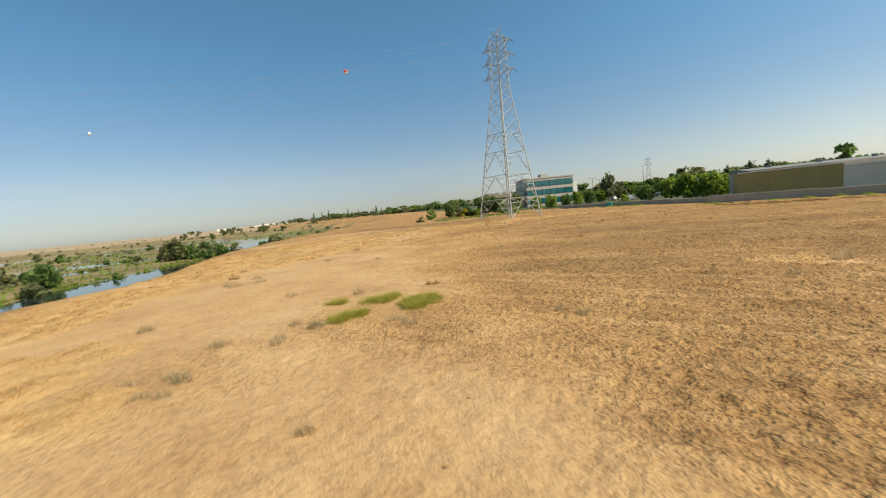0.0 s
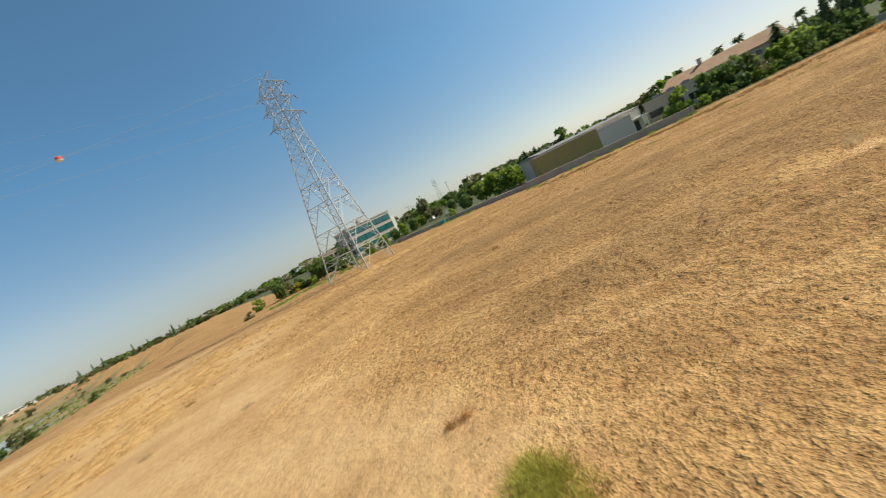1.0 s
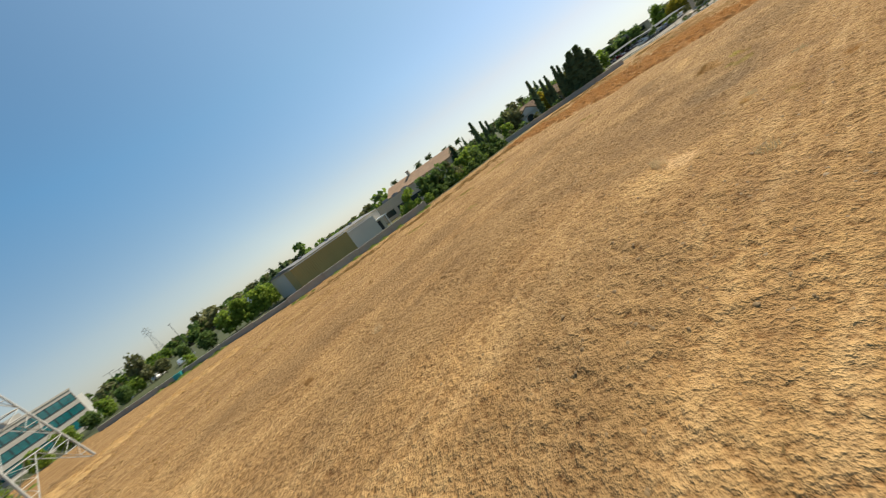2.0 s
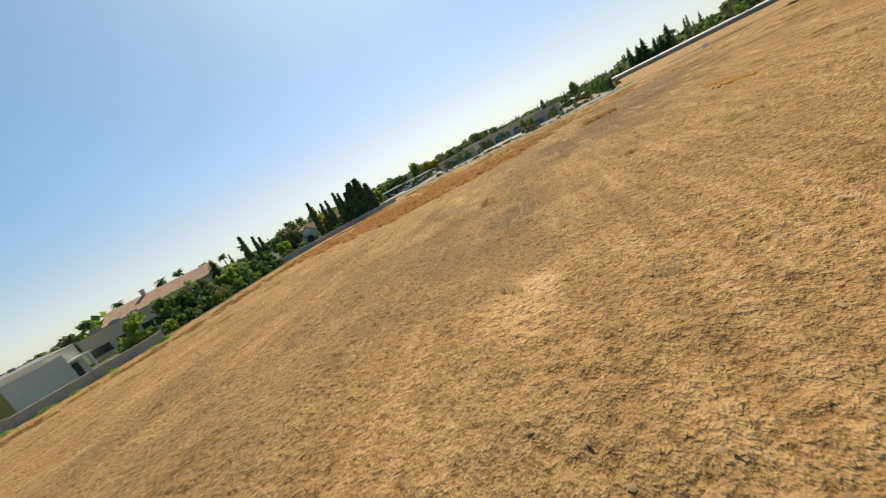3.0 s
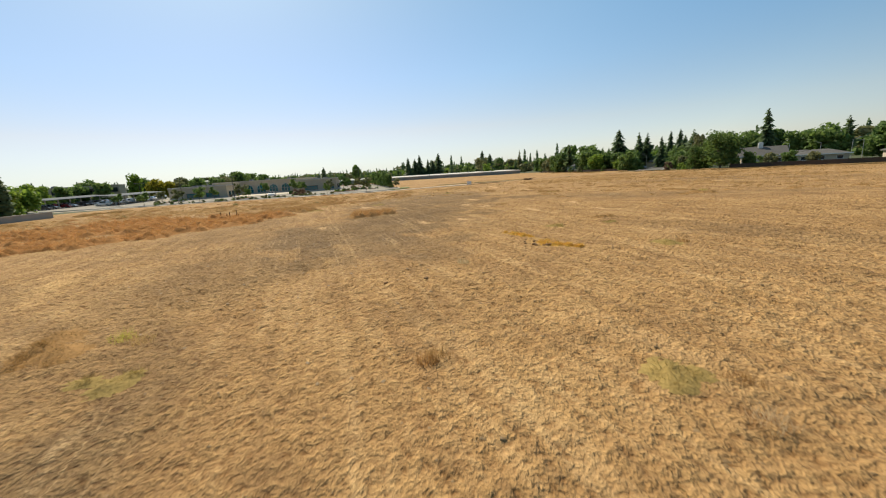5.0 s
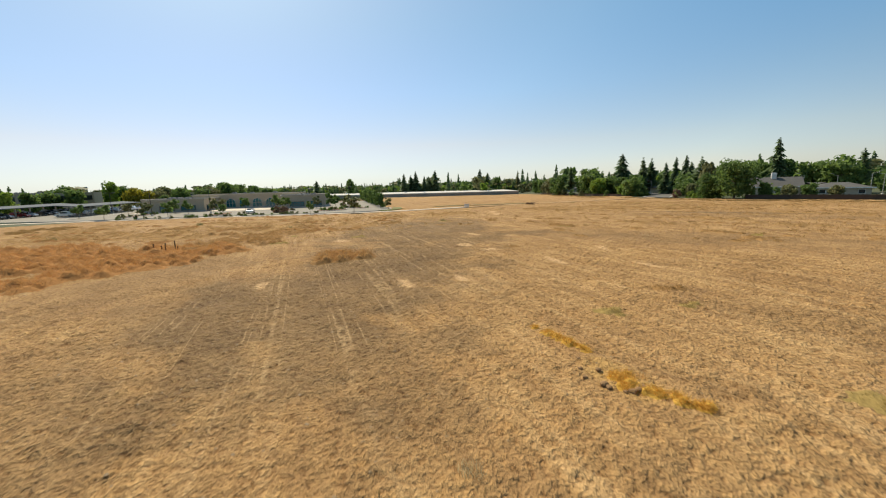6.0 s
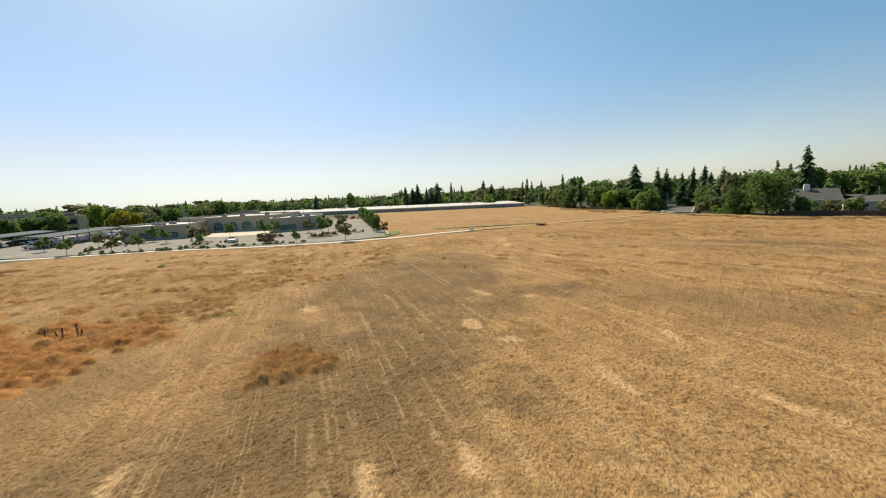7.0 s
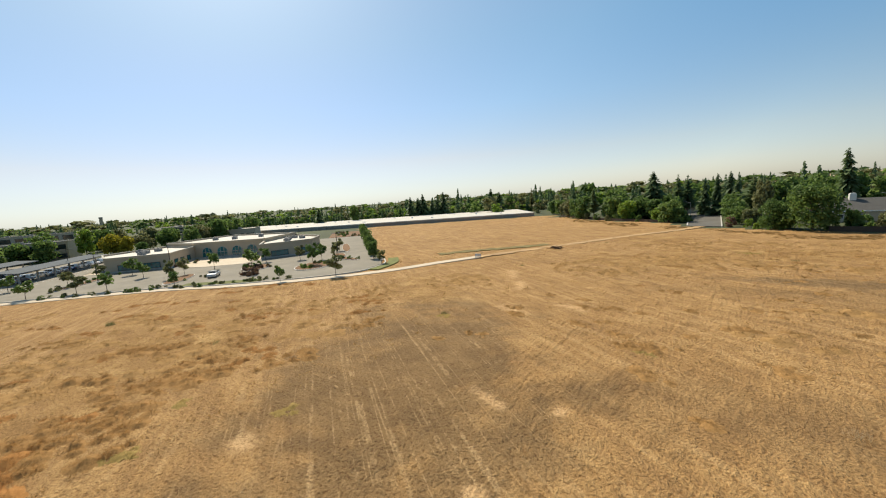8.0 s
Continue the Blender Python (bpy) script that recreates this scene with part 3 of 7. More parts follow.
build_ground()
water = new("water", mesh_from("water", [(-900, -600, WATER_Z), (-40, -600, WATER_Z), (-40, 900, WATER_Z), (-900, 900, WATER_Z)], [(0, 1, 2, 3)], [M["water"]]))
tagged(water, "still blue river water between reedy banks", "water", kind="structure")


# ---- plants ----
def cards(centres, normals, sizes, rng, squash=1.0):
    """One small leaf-clump quad for every centre, turned towards its normal."""
    n = normals / (np.linalg.norm(normals, axis=1, keepdims=True) + 1e-9)
    a = np.cross(n, rng.normal(size=n.shape))
    a /= np.linalg.norm(a, axis=1, keepdims=True) + 1e-9
    b = np.cross(n, a)
    s = sizes[:, None]
    k = rng.uniform(0.6, 1.3, (len(n), 4, 1))
    quad = np.stack([centres + (-a - b * squash) * s * k[:, 0], centres + (a - b * squash) * s * k[:, 1], centres + (a + b * squash) * s * k[:, 2], centres + (-a + b * squash) * s * k[:, 3]], 1)
    return quad


def quads_mesh(name, quad, mat):
    return mesh_from(name, quad.reshape(-1, 3), np.arange(len(quad) * 4).reshape(-1, 4), [mat])


def crown_quads(seed, clumps=14, per=90, wide=0.42, low=0.25, leaf=0.034, flat=0.8):
    """A crown of unit height: uneven clumps of leaves with gaps between them."""
    r = np.random.RandomState(seed)
    cs, ns, ss = [], [], []
    for k in range(clumps):
        u = r.uniform()
        zc = low + (1 - low) * (0.12 + 0.74 * u)
        rad = wide * math.sqrt(max(0.05, 1 - (2 * (zc - low) / (1 - low) - 0.9) ** 2)) * r.uniform(0.35, 0.8)
        ang = k * 2.4 + r.uniform(-0.5, 0.5)
        c = np.array([rad * math.cos(ang), rad * math.sin(ang), zc])
        size = wide * r.uniform(0.22, 0.55)
        d = r.normal(size=(per, 3))
        d /= np.linalg.norm(d, axis=1, keepdims=True)
        shell = r.uniform(0.55, 1.05, (per, 1))
        p = c + d * shell * size * np.array([1, 1, flat])
        cs.append(p)
        ns.append(d + r.normal(size=d.shape) * 0.55)
        ss.append(r.uniform(0.6, 1.3, per) * leaf)
    return cards(np.concatenate(cs), np.concatenate(ns), np.concatenate(ss), r, 0.7)


def conifer_quads(seed, levels=26, wide=0.2, low=0.1, droop=0.35, leaf=0.5, sparse=0.0):
    r = np.random.RandomState(seed)
    out = []
    for k in range(levels):
        z = low + (1 - low) * (k / levels) ** 0.92
        reach = wide * (1 - (z - low) / (1 - low)) ** 0.8 * r.uniform(0.55, 1.15) + 0.012
        lop = r.uniform(0, 6.28)
        for a in np.arange(0, 6.283, 0.72) + r.uniform(0, 6.28):
            if r.uniform() < sparse:
                continue
            a += r.uniform(-0.25, 0.25)
            L = reach * r.uniform(0.5, 1.15) * (1 + 0.22 * math.cos(a - lop))
            d = np.array([math.cos(a), math.sin(a), 0])
            s = np.array([-math.sin(a), math.cos(a), 0])
            for f0, f1 in ((0.1, 0.6), (0.45, 1.0)):
                p0 = d * L * f0 + [0, 0, z - droop * L * f0 ** 2 + r.uniform(-0.006, 0.006)]
                p1 = d * L * f1 + [0, 0, z - droop * L * f1 ** 2 + r.uniform(-0.01, 0.01)]
                w0, w1 = L * 0.34 * leaf * (1.25 - f0), L * 0.30 * leaf * (1.15 - f1)
                t = np.array([0, 0, r.uniform(-0.4, 0.1) * w0])
                roll = r.uniform(-1.2, 1.2)
                e = s * math.cos(roll) + np.array([0, 0, math.sin(roll)])
                out.append([p0 - e * w0 + t, p0 + e * w0 + t, p1 + e * w1, p1 - e * w1])
    return np.array(out)


def cypress_quads(seed):
    r = np.random.RandomState(seed)
    n = 900
    z = r.uniform(0.03, 1, n)
    a = r.uniform(0, 6.283, n)
    rad = 0.075 * np.sin(np.clip(z ** 0.8 * 2.9 + 0.25, 0, 3.1)) ** 0.9 * r.uniform(0.55, 1.15, n)
    d = np.stack([np.cos(a), np.sin(a), 0.3 + 0 * a], 1)
    c = np.stack([np.cos(a) * rad, np.sin(a) * rad, z], 1)
    return cards(c, d + r.normal(size=d.shape) * 0.4, r.uniform(0.012, 0.026, n), r, 1.4)


def trunk_mesh(name, height, radius, seed, limbs=6):
    bm = bmesh.new()
    r = random.Random(seed)
    z = 0.0
    p = Vector((0, 0, -0.02))
    for k in range(3):
        q = Vector((r.uniform(-0.015, 0.015), r.uniform(-0.015, 0.015), height * (k + 1) / 3))
        bar(bm, p, q, radius * (1 - 0.22 * k), radius * (1 - 0.22 * (k + 1)), 7)
        p = q
    for k in range(limbs):
        a = k * 2.4 + r.uniform(-0.4, 0.4)
        h = height * r.uniform(0.55, 1.0)
        L = r.uniform(0.14, 0.26)
        bar(bm, (0, 0, h), (math.cos(a) * L, math.sin(a) * L, h + r.uniform(0.12, 0.28)), radius * 0.45, radius * 0.12, 5)
    me = bpy.data.meshes.new(name)
    bm.to_mesh(me)
    bm.free()
    me.materials.append(M["bark"])
    return me


CROWNS, TRUNKS = {}, {}
for k in range(4):
    CROWNS["broad", k] = crown_quads(100 + k, 32, 50, 0.46, 0.04, 0.042)
    CROWNS["spread", k] = crown_quads(150 + k, 64, 84, 0.46, 0.03, 0.021)
    CROWNS["tall", k] = crown_quads(200 + k, 24, 56, 0.30, 0.10, 0.036, 1.1)
    CROWNS["young", k] = crown_quads(300 + k, 11, 40, 0.34, 0.32, 0.044)
    CROWNS["bush", k] = crown_quads(400 + k, 10, 42, 0.62, -0.15, 0.084)
    CROWNS["conifer", k] = conifer_quads(500 + k, 38, 0.25 + 0.02 * k, 0.06, 0.5, 1.0)
    CROWNS["pine", k] = conifer_quads(600 + k, 26, 0.31, 0.24, -0.1, 1.0, 0.15)
    CROWNS["cypress", k] = cypress_quads(700 + k)
    TRUNKS["broad", k] = trunk_mesh("trunk", 0.5, 0.028, 10 + k)
    TRUNKS["spread", k] = trunk_mesh("trunk", 0.5, 0.028, 15 + k)
    TRUNKS["tall", k] = trunk_mesh("trunk", 0.5, 0.022, 20 + k)
    TRUNKS["young", k] = trunk_mesh("trunk", 0.5, 0.016, 30 + k, 4)
    TRUNKS["bush", k] = trunk_mesh("stem", 0.2, 0.02, 40 + k, 5)
    TRUNKS["conifer", k] = trunk_mesh("trunk", 0.9, 0.018, 50 + k, 0)
    TRUNKS["pine", k] = trunk_mesh("trunk", 0.92, 0.017, 60 + k, 0)
    TRUNKS["cypress", k] = trunk_mesh("trunk", 0.5, 0.02, 70 + k, 0)
CROWN_MESH = {}
NAMES = {"broad": "tree", "spread": "tree", "tall": "tree", "young": "young_tree", "bush": "shrub", "conifer": "conifer", "pine": "pine_tree", "cypress": "cypress"}
_count = [0]


def tree(shape, x, y, height, width, mat, label, group="", z=None, category=""):
    """A plant with a trunk and a crown of leaf clumps; width scales its spread against its height."""
    _count[0] += 1
    k = _count[0] % 4
    key = (shape, k, mat)
    if key not in CROWN_MESH:
        CROWN_MESH[key] = quads_mesh("crown", CROWNS[shape, k], M[mat])
    ob = thing(NAMES[shape], label, category or NAMES[shape].replace("_", " "), x, y, (_count[0] * 137) % 360, z, group, scale=(height * width, height * width, height))
    part("stem" if shape == "bush" else "trunk", TRUNKS[shape, k], None, ob)
    part("foliage" if shape == "bush" else "crown", CROWN_MESH[key], None, ob)
    return ob


def palm(x, y, height, label):
    ob = thing("palm_tree", label, "palm tree", x, y)
    bm = bmesh.new()
    p = Vector((0, 0, -0.1))
    for k in range(4):
        q = Vector((0.05 * k, 0.03 * k * k, height * (k + 1) / 4))
        bar(bm, p, q, 0.24 - 0.02 * k, 0.22 - 0.02 * k, 8)
        p = q
    part("trunk", bm, M["bark"], ob)
    r = np.random.RandomState(int(x * 7 + y))
    quad = []
    for k in range(34):
        a, up = k * 2.4, r.uniform(-0.5, 1.0)
        d, s = np.array([math.cos(a), math.sin(a), 0]), np.array([-math.sin(a), math.cos(a), 0])
        L = r.uniform(1.3, 1.9)
        pts = [np.array(p) + d * L * f + np.array([0, 0, up * L * f - 1.1 * L * f * f * 0.6]) for f in (0.0, 0.35, 0.7, 1.0)]
        for (p0, p1, w0, w1) in zip(pts, pts[1:], (0.06, 0.34, 0.38), (0.34, 0.38, 0.08)):
            for sg in (1, -1):
                quad.append([p0, p0 + s * sg * w0 - [0, 0, w0 * 0.5], p1 + s * sg * w1 - [0, 0, w1 * 0.5], p1])
    part("crown", quads_mesh("crown", np.array(quad), M["frond"]), None, ob)


def blades(cx, cy, n, spread, height, width, rng, lean=0.5, thick=0.02, tri=True):
    """Grass blades as slim triangles standing on the ground."""
    a, q = rng.uniform(0, 6.283, n), np.sqrt(rng.uniform(0, 1, n))
    x, y = cx + np.cos(a) * q * spread, cy + np.sin(a) * q * spread * width
    z = ground_z(x, y) - 0.02
    h = height * rng.uniform(0.5, 1.15, n) * (1 - 0.45 * q)
    t = rng.uniform(0, 6.283, n)
    sx, sy = np.cos(t) * thick, np.sin(t) * thick
    u = rng.uniform(0, 6.283, n)
    l = h * lean * rng.uniform(0.2, 1.2, n)
    v = np.stack([np.stack([x - sx, y - sy, z], 1), np.stack([x + sx, y + sy, z], 1), np.stack([x + np.cos(u) * l, y + np.sin(u) * l, z + h], 1)], 1)
    return v


def tris_mesh(name, v, mat):
    """Blades as one mesh, all wound upwards."""
    n = np.cross(v[:, 1] - v[:, 0], v[:, 2] - v[:, 0])
    v = v.copy()
    down = n[:, 2] < 0
    v[down] = v[down][:, [1, 0, 2]]
    me = mesh_from(name, v.reshape(-1, 3), np.arange(len(v) * 3).reshape(-1, 3), [mat])
    return me


def tuft(name, x, y, radius, height, mat, label, category="weed", n=160, oval=1.0, group=""):
    r = np.random.RandomState(int(abs(x * 31 + y * 17)) % 99991)
    v = blades(0, 0, n, radius, height, oval, r, 0.6, max(0.006, height * 0.016))
    v[..., 2] -= ground_z(v[..., 0], v[..., 1])
    v[..., 2] = np.maximum(v[..., 2], -0.05)
    ob = new(name, tris_mesh(name, v, M[mat]))
    ob.location = (x, y, gzf(x, y))
    return tagged(ob, label, category, group)


# ---- the high-voltage tower ----
def lattice_tower(x, y, turn, label):
    ob = thing("lattice_tower", label, "pylon", x, y, turn, 0.35)
    top, waist, base, head = 37.3, 26.0, 4.42, 0.95
    zs = [0.0, 4.3, 9.0, 13.6, 17.2, 20.2, 22.6, 24.6, 26.4, 28.2, 30.1, 31.9, 33.6, 35.5]

    def half(z):
        return base + (1.25 - base) * z / waist if z < waist else 1.25 + (head - 1.25) * (z - waist) / (top - waist)

    def corner(k, z):
        s = half(z)
        return Vector(((s, s, z), (-s, s, z), (-s, -s, z), (s, -s, z))[k % 4])

    for k in range(4):
        bm = bmesh.new()
        rings = []
        for z, r in ((-0.6, 0.09), (waist, 0.065), (zs[-1], 0.045)):
            c = corner(k, z)
            rings.append([bm.verts.new((c.x + dx * r, c.y + dy * r, z)) for dx, dy in ((1, 1), (-1, 1), (-1, -1), (1, -1))])
        for p, q in zip(rings, rings[1:]):
            for j in range(4):
                bm.faces.new((p[j], p[(j + 1) % 4], q[(j + 1) % 4], q[j]))
        bm.faces.new(rings[0])
        bm.faces.new(rings[-1])
        part("leg", bm, M["steel"], ob)
        bm = bmesh.new()
        box(bm, *corner(k, -0.1)[:2], -0.15, 0.9, 0.9, 0.7, 0, 0.05)
        part("footing", bm, M["concrete"], ob)
    for n, (z0, z1) in enumerate(zip(zs, zs[1:])):
        for k in range(4):
            a, b, c, d = corner(k, z0), corner(k + 1, z0), corner(k, z1), corner(k + 1, z1)
            r = 0.05 if n < 4 else 0.038
            if n < 4:
                m = (c + d) / 2
                for p, q in ((a, c), (b, d)):
                    part("brace", bar(bmesh.new(), p, m, r, None, 4), M["steel"], ob)
                    for f in (0.3, 0.55, 0.8):
                        part("strut", bar(bmesh.new(), p.lerp(m, f), p.lerp(q, f), r * 0.6, None, 3), M["steel"], ob)
                        part("strut", bar(bmesh.new(), p.lerp(m, f), p.lerp(q, min(1, f + 0.25)), r * 0.55, None, 3), M["steel"], ob)
            else:
                part("brace", bar(bmesh.new(), a, d, r, None, 4), M["steel"], ob)
                part("brace", bar(bmesh.new(), b, c, r, None, 4), M["steel"], ob)
            if n in (0, 1, 2, 3, 5, 7, 9, 11, 12):
                bm = bmesh.new()
                bar(bm, c, d, 0.055 if n < 4 else 0.04, None, 4)
                part("belt", bm, M["steel"], ob)
    for z, reach in ((28.2, 2.5), (31.0, 2.4), (33.6, 2.3)):
        for s in (1, -1):
            bm = bmesh.new()
            tip = Vector((0, s * (half(z) + reach), z + 0.7))
            for cx in (-1, 1):
                lo, hi = Vector((cx * half(z), s * half(z), z)), Vector((cx * half(z + 1.9), s * half(z + 1.9), z + 1.9))
                bar(bm, lo, tip, 0.06, None, 4)
                bar(bm, hi, tip, 0.05, None, 4)
                for f in (0.3, 0.6):
                    bar(bm, lo.lerp(tip, f), hi.lerp(tip, f), 0.035, None, 3)
                    bar(bm, lo.lerp(tip, f), hi.lerp(tip, max(0, f - 0.3)), 0.035, None, 3)
            part("cross_arm", bm, M["steel"], ob)
            for side in (1, -1):
                bm = bmesh.new()
                for j in range(8):
                    p = tip + Vector((side * (0.12 + 0.11 * j), 0, -0.08 - 0.07 * j))
                    bar(bm, p, p + Vector((side * 0.115, 0, -0.073)), 0.075, 0.04, 7)
                part("insulator", bm, M["ceramic"], ob, "dark ceramic insulator string")
    bm = bmesh.new()
    for s in (1, -1):
        tip = Vector((0, s * 1.2, 37.3))
        for cx in (-1, 1):
            bar(bm, (cx * head, s * head, 35.5), tip, 0.05, None, 4)
            bar(bm, (cx * head, -s * head, 35.5), tip, 0.04, None, 4)
    part("peak", bm, M["steel"], ob)
    return ob


tower = lattice_tower(14.24, 78.7, 37, "galvanised steel lattice power tower standing on the dry field")
copy_thing(tower, pose(232, 425, 0.6, 0, 0, 60))


def cable(name, a, b, sag, radius, label):
    n = 40
    f = np.linspace(0, 1, n + 1)[:, None]
    p = np.array(a) * (1 - f) + np.array(b) * f - 4 * sag * f * (1 - f) * np.array([0, 0, 1.0])
    side = np.array(Vector(b - a).cross(Vector((0, 0, 1))).normalized()) * radius
    up = np.array([0, 0, radius])
    verts = np.stack([p + side, p + up, p - side, p - up], 1).reshape(-1, 3)
    faces = [(4 * k + j, 4 * k + (j + 1) % 4, 4 * k + 4 + (j + 1) % 4, 4 * k + 4 + j) for k in range(n) for j in range(4)]
    ob = new(name, mesh_from(name, verts, faces, [M["steel"]]))
    return tagged(ob, label, "power line", "tower cables")


_along = Vector((-28.4, -8.1, 0)).normalized()
_across = Vector((-_along.y, _along.x, 0))
for z, reach in ((28.2, 3.7), (31.0, 3.6), (33.6, 3.5)):
    for s in (1, -1):
        a = Vector((14.24, 78.7, z + 0.6)) + _across * s * reach + _along * 1.5
        cable("power_cable", a, a + _along * 300 + Vector((0, 0, -8)), 7, 0.007, "thin sagging conductor strung from the lattice tower")
_top = Vector((14.24, 78.7, 37.8))
cable("ground_wire", _top, _top + _along * 300 + Vector((0, 0, -30)), 14.8, 0.012, "thin earth wire from the tower's peak")


def marker_ball(x, y, z, top, label, size=1.0):
    bm = bmesh.new()
    bmesh.ops.create_uvsphere(bm, u_segments=18, v_segments=12, radius=0.38)
    bmesh.ops.bisect_plane(bm, geom=bm.verts[:] + bm.edges[:] + bm.faces[:], plane_co=(0, 0, -0.1), plane_no=(0, 0, 1))
    me = bpy.data.meshes.new("marker_ball")
    bm.to_mesh(me)
    bm.free()
    me.materials.append(M[top])
    me.materials.append(M["white"])
    for p in me.polygons:
        p.material_index, p.use_smooth = (1 if p.center.z < -0.1 else 0), True
    ob = new("marker_ball", me)
    ob.location = (x, y, z)
    ob.scale = (size, size, size)
    tagged(ob, label, "marker ball", "aerial marker balls")


marker_ball(-14.2, 70.6, 29.58, "red", "red and white aerial marker ball on a cable")
marker_ball(-51.8, 59.9, 20.48, "white", "pale aerial marker ball on a far cable", 0.6)


# ---- buildings ----
def pane(parent, P, Q, s0, s1, z0, z1, glassmat, out=0.04, name="window", label="", frame_mat="dark_steel", bars=0):
    """A window in the wall from P to Q (local plan), between s0 and s1 along it."""
    P, Q = Vector(P), Vector(Q)
    d = (Q - P).normalized()
    n = Vector((d.y, -d.x))
    turn = math.degrees(math.atan2(d.y, d.x))
    c = P + d * (s0 + s1) / 2 + n * out
    w, h, zc = s1 - s0, z1 - z0, (z0 + z1) / 2
    win = part(name, B(c.x, c.y, zc, w, 0.06, h, turn), M[glassmat], parent, label)
    bm = bmesh.new()
    o = c + n * 0.04
    for z in (z0, z1):
        box(bm, o.x, o.y, z, w + 0.16, 0.1, 0.09, turn)
    for s in (s0, s1):
        e = P + d * s + n * (out + 0.04)
        box(bm, e.x, e.y, zc, 0.09, 0.1, h + 0.16, turn)
    for k in range(bars):
        e = P + d * (s0 + w * (k + 1) / (bars + 1)) + n * (out + 0.03)
        box(bm, e.x, e.y, zc, 0.06, 0.08, h, turn)
    part("window_frame", bm, M[frame_mat], win)
    return win


def prism(ob, name, ring, z0, z1, mat, label=""):
    return part(name, slab(bmesh.new(), ring, z0, z1), M[mat], ob, label)


def parapet(ob, ring, z0, z1, thick, mat, label=""):
    for k in range(len(ring)):
        p, q = Vector(ring[k - 1]), Vector(ring[k])
        d = q - p
        c = (p + q) / 2
        part("parapet", B(c.x, c.y, (z0 + z1) / 2, d.length + thick * 0.9, thick, z1 - z0, math.degrees(math.atan2(d.y, d.x))), M[mat], ob, label)


def rooftop_unit(ob, x, y, z, s=1.0, turn=0):
    u = part("rooftop_unit", B(x, y, z + 0.5 * s, 1.9 * s, 1.3 * s, 1.0 * s, turn, 0.05), M["roof_grey"], ob, "grey rooftop air-conditioning unit")
    bm = bmesh.new()
    bar(bm, (x, y, z + s), (x, y, z + s + 0.12), 0.45 * s, 0.42 * s, 12)
    part("fan_hood", bm, M["dark_steel"], u)


def office_building():
    ob = thing("office_building", "three-storey office block with teal ribbon windows and pale panels", "building", 38.3, 168.0, 4.2)
    W, D, H = 21.0, 17.0, 12.0
    prism(ob, "wall", [(0, 0), (W, 0), (W, D), (0, D)], -0.5, H, "stucco_trim")
    prism(ob, "roof", [(0.3, 0.3), (W - 0.3, 0.3), (W - 0.3, D - 0.3), (0.3, D - 0.3)], H, H + 0.05, "roof_grey")
    parapet(ob, [(0, 0), (W, 0), (W, D), (0, D)], H, H + 0.5, 0.35, "stucco_trim")
    for fl in range(3):
        z = 1.3 + fl * 3.75
        for k in range(6):
            pane(ob, (0, 0), (W, 0), 0.3 + k * 3.42, 0.3 + (k + 1) * 3.42 - 0.12, z, z + 2.2, "glass_teal", bars=1)
        for k in range(4):
            pane(ob, (0, D), (0, 0), 0.5 + k * 4.1, 0.5 + k * 4.1 + 3.9, z, z + 2.2, "glass_teal", bars=1)
        for k in range(3):
            pane(ob, (W, 0), (W, D), 1.5 + k * 5.0, 1.5 + k * 5.0 + 2.2, z, z + 2.0, "glass_dark")
    prism(ob, "penthouse", [(8.5, 5), (12.0, 5), (12.0, 9), (8.5, 9)], H, H + 2.1, "stucco_trim")
    prism(ob, "entry_wing", [(W + 0.02, 3), (W + 3.2, 3), (W + 3.2, 12), (W + 0.02, 12)], -0.5, 9.5, "stucco_white")


office_building()


def low_block(name, label, x, y, turn, W, D, H, mat, windows=4, roof="roof_white", z=None):
    ob = thing(name, label, "building", x, y, turn, z)
    prism(ob, "wall", [(0, 0), (W, 0), (W, D), (0, D)], -0.8, H, mat)
    prism(ob, "roof", [(0.3, 0.3), (W - 0.3, 0.3), (W - 0.3, D - 0.3), (0.3, D - 0.3)], H, H + 0.06, roof)
    parapet(ob, [(0, 0), (W, 0), (W, D), (0, D)], H, H + 0.45, 0.3, mat)
    for k in range(windows):
        s = W * (k + 0.5) / windows
        pane(ob, (0, 0), (W, 0), s - W / windows * 0.36, s + W / windows * 0.36, 1.0, min(H - 0.8, 2.6), "glass_dark", bars=1)
        if H > 6:
            pane(ob, (0, 0), (W, 0), s - W / windows * 0.36, s + W / windows * 0.36, 4.6, H - 1.0, "glass_dark", bars=1)
    for k in range(3):
        rooftop_unit(ob, W * (0.25 + 0.25 * k), D * 0.5, H + 0.05, 1.1)
    return ob


low_block("white_building", "low white commercial building behind the trees", 122, 178, -20, 26, 14, 5.2, "stucco_white", 5)
low_block("brown_building", "small tan building with a flat roof behind the tower", 20, 172, 2, 14, 10, 6.5, "stucco", 4)


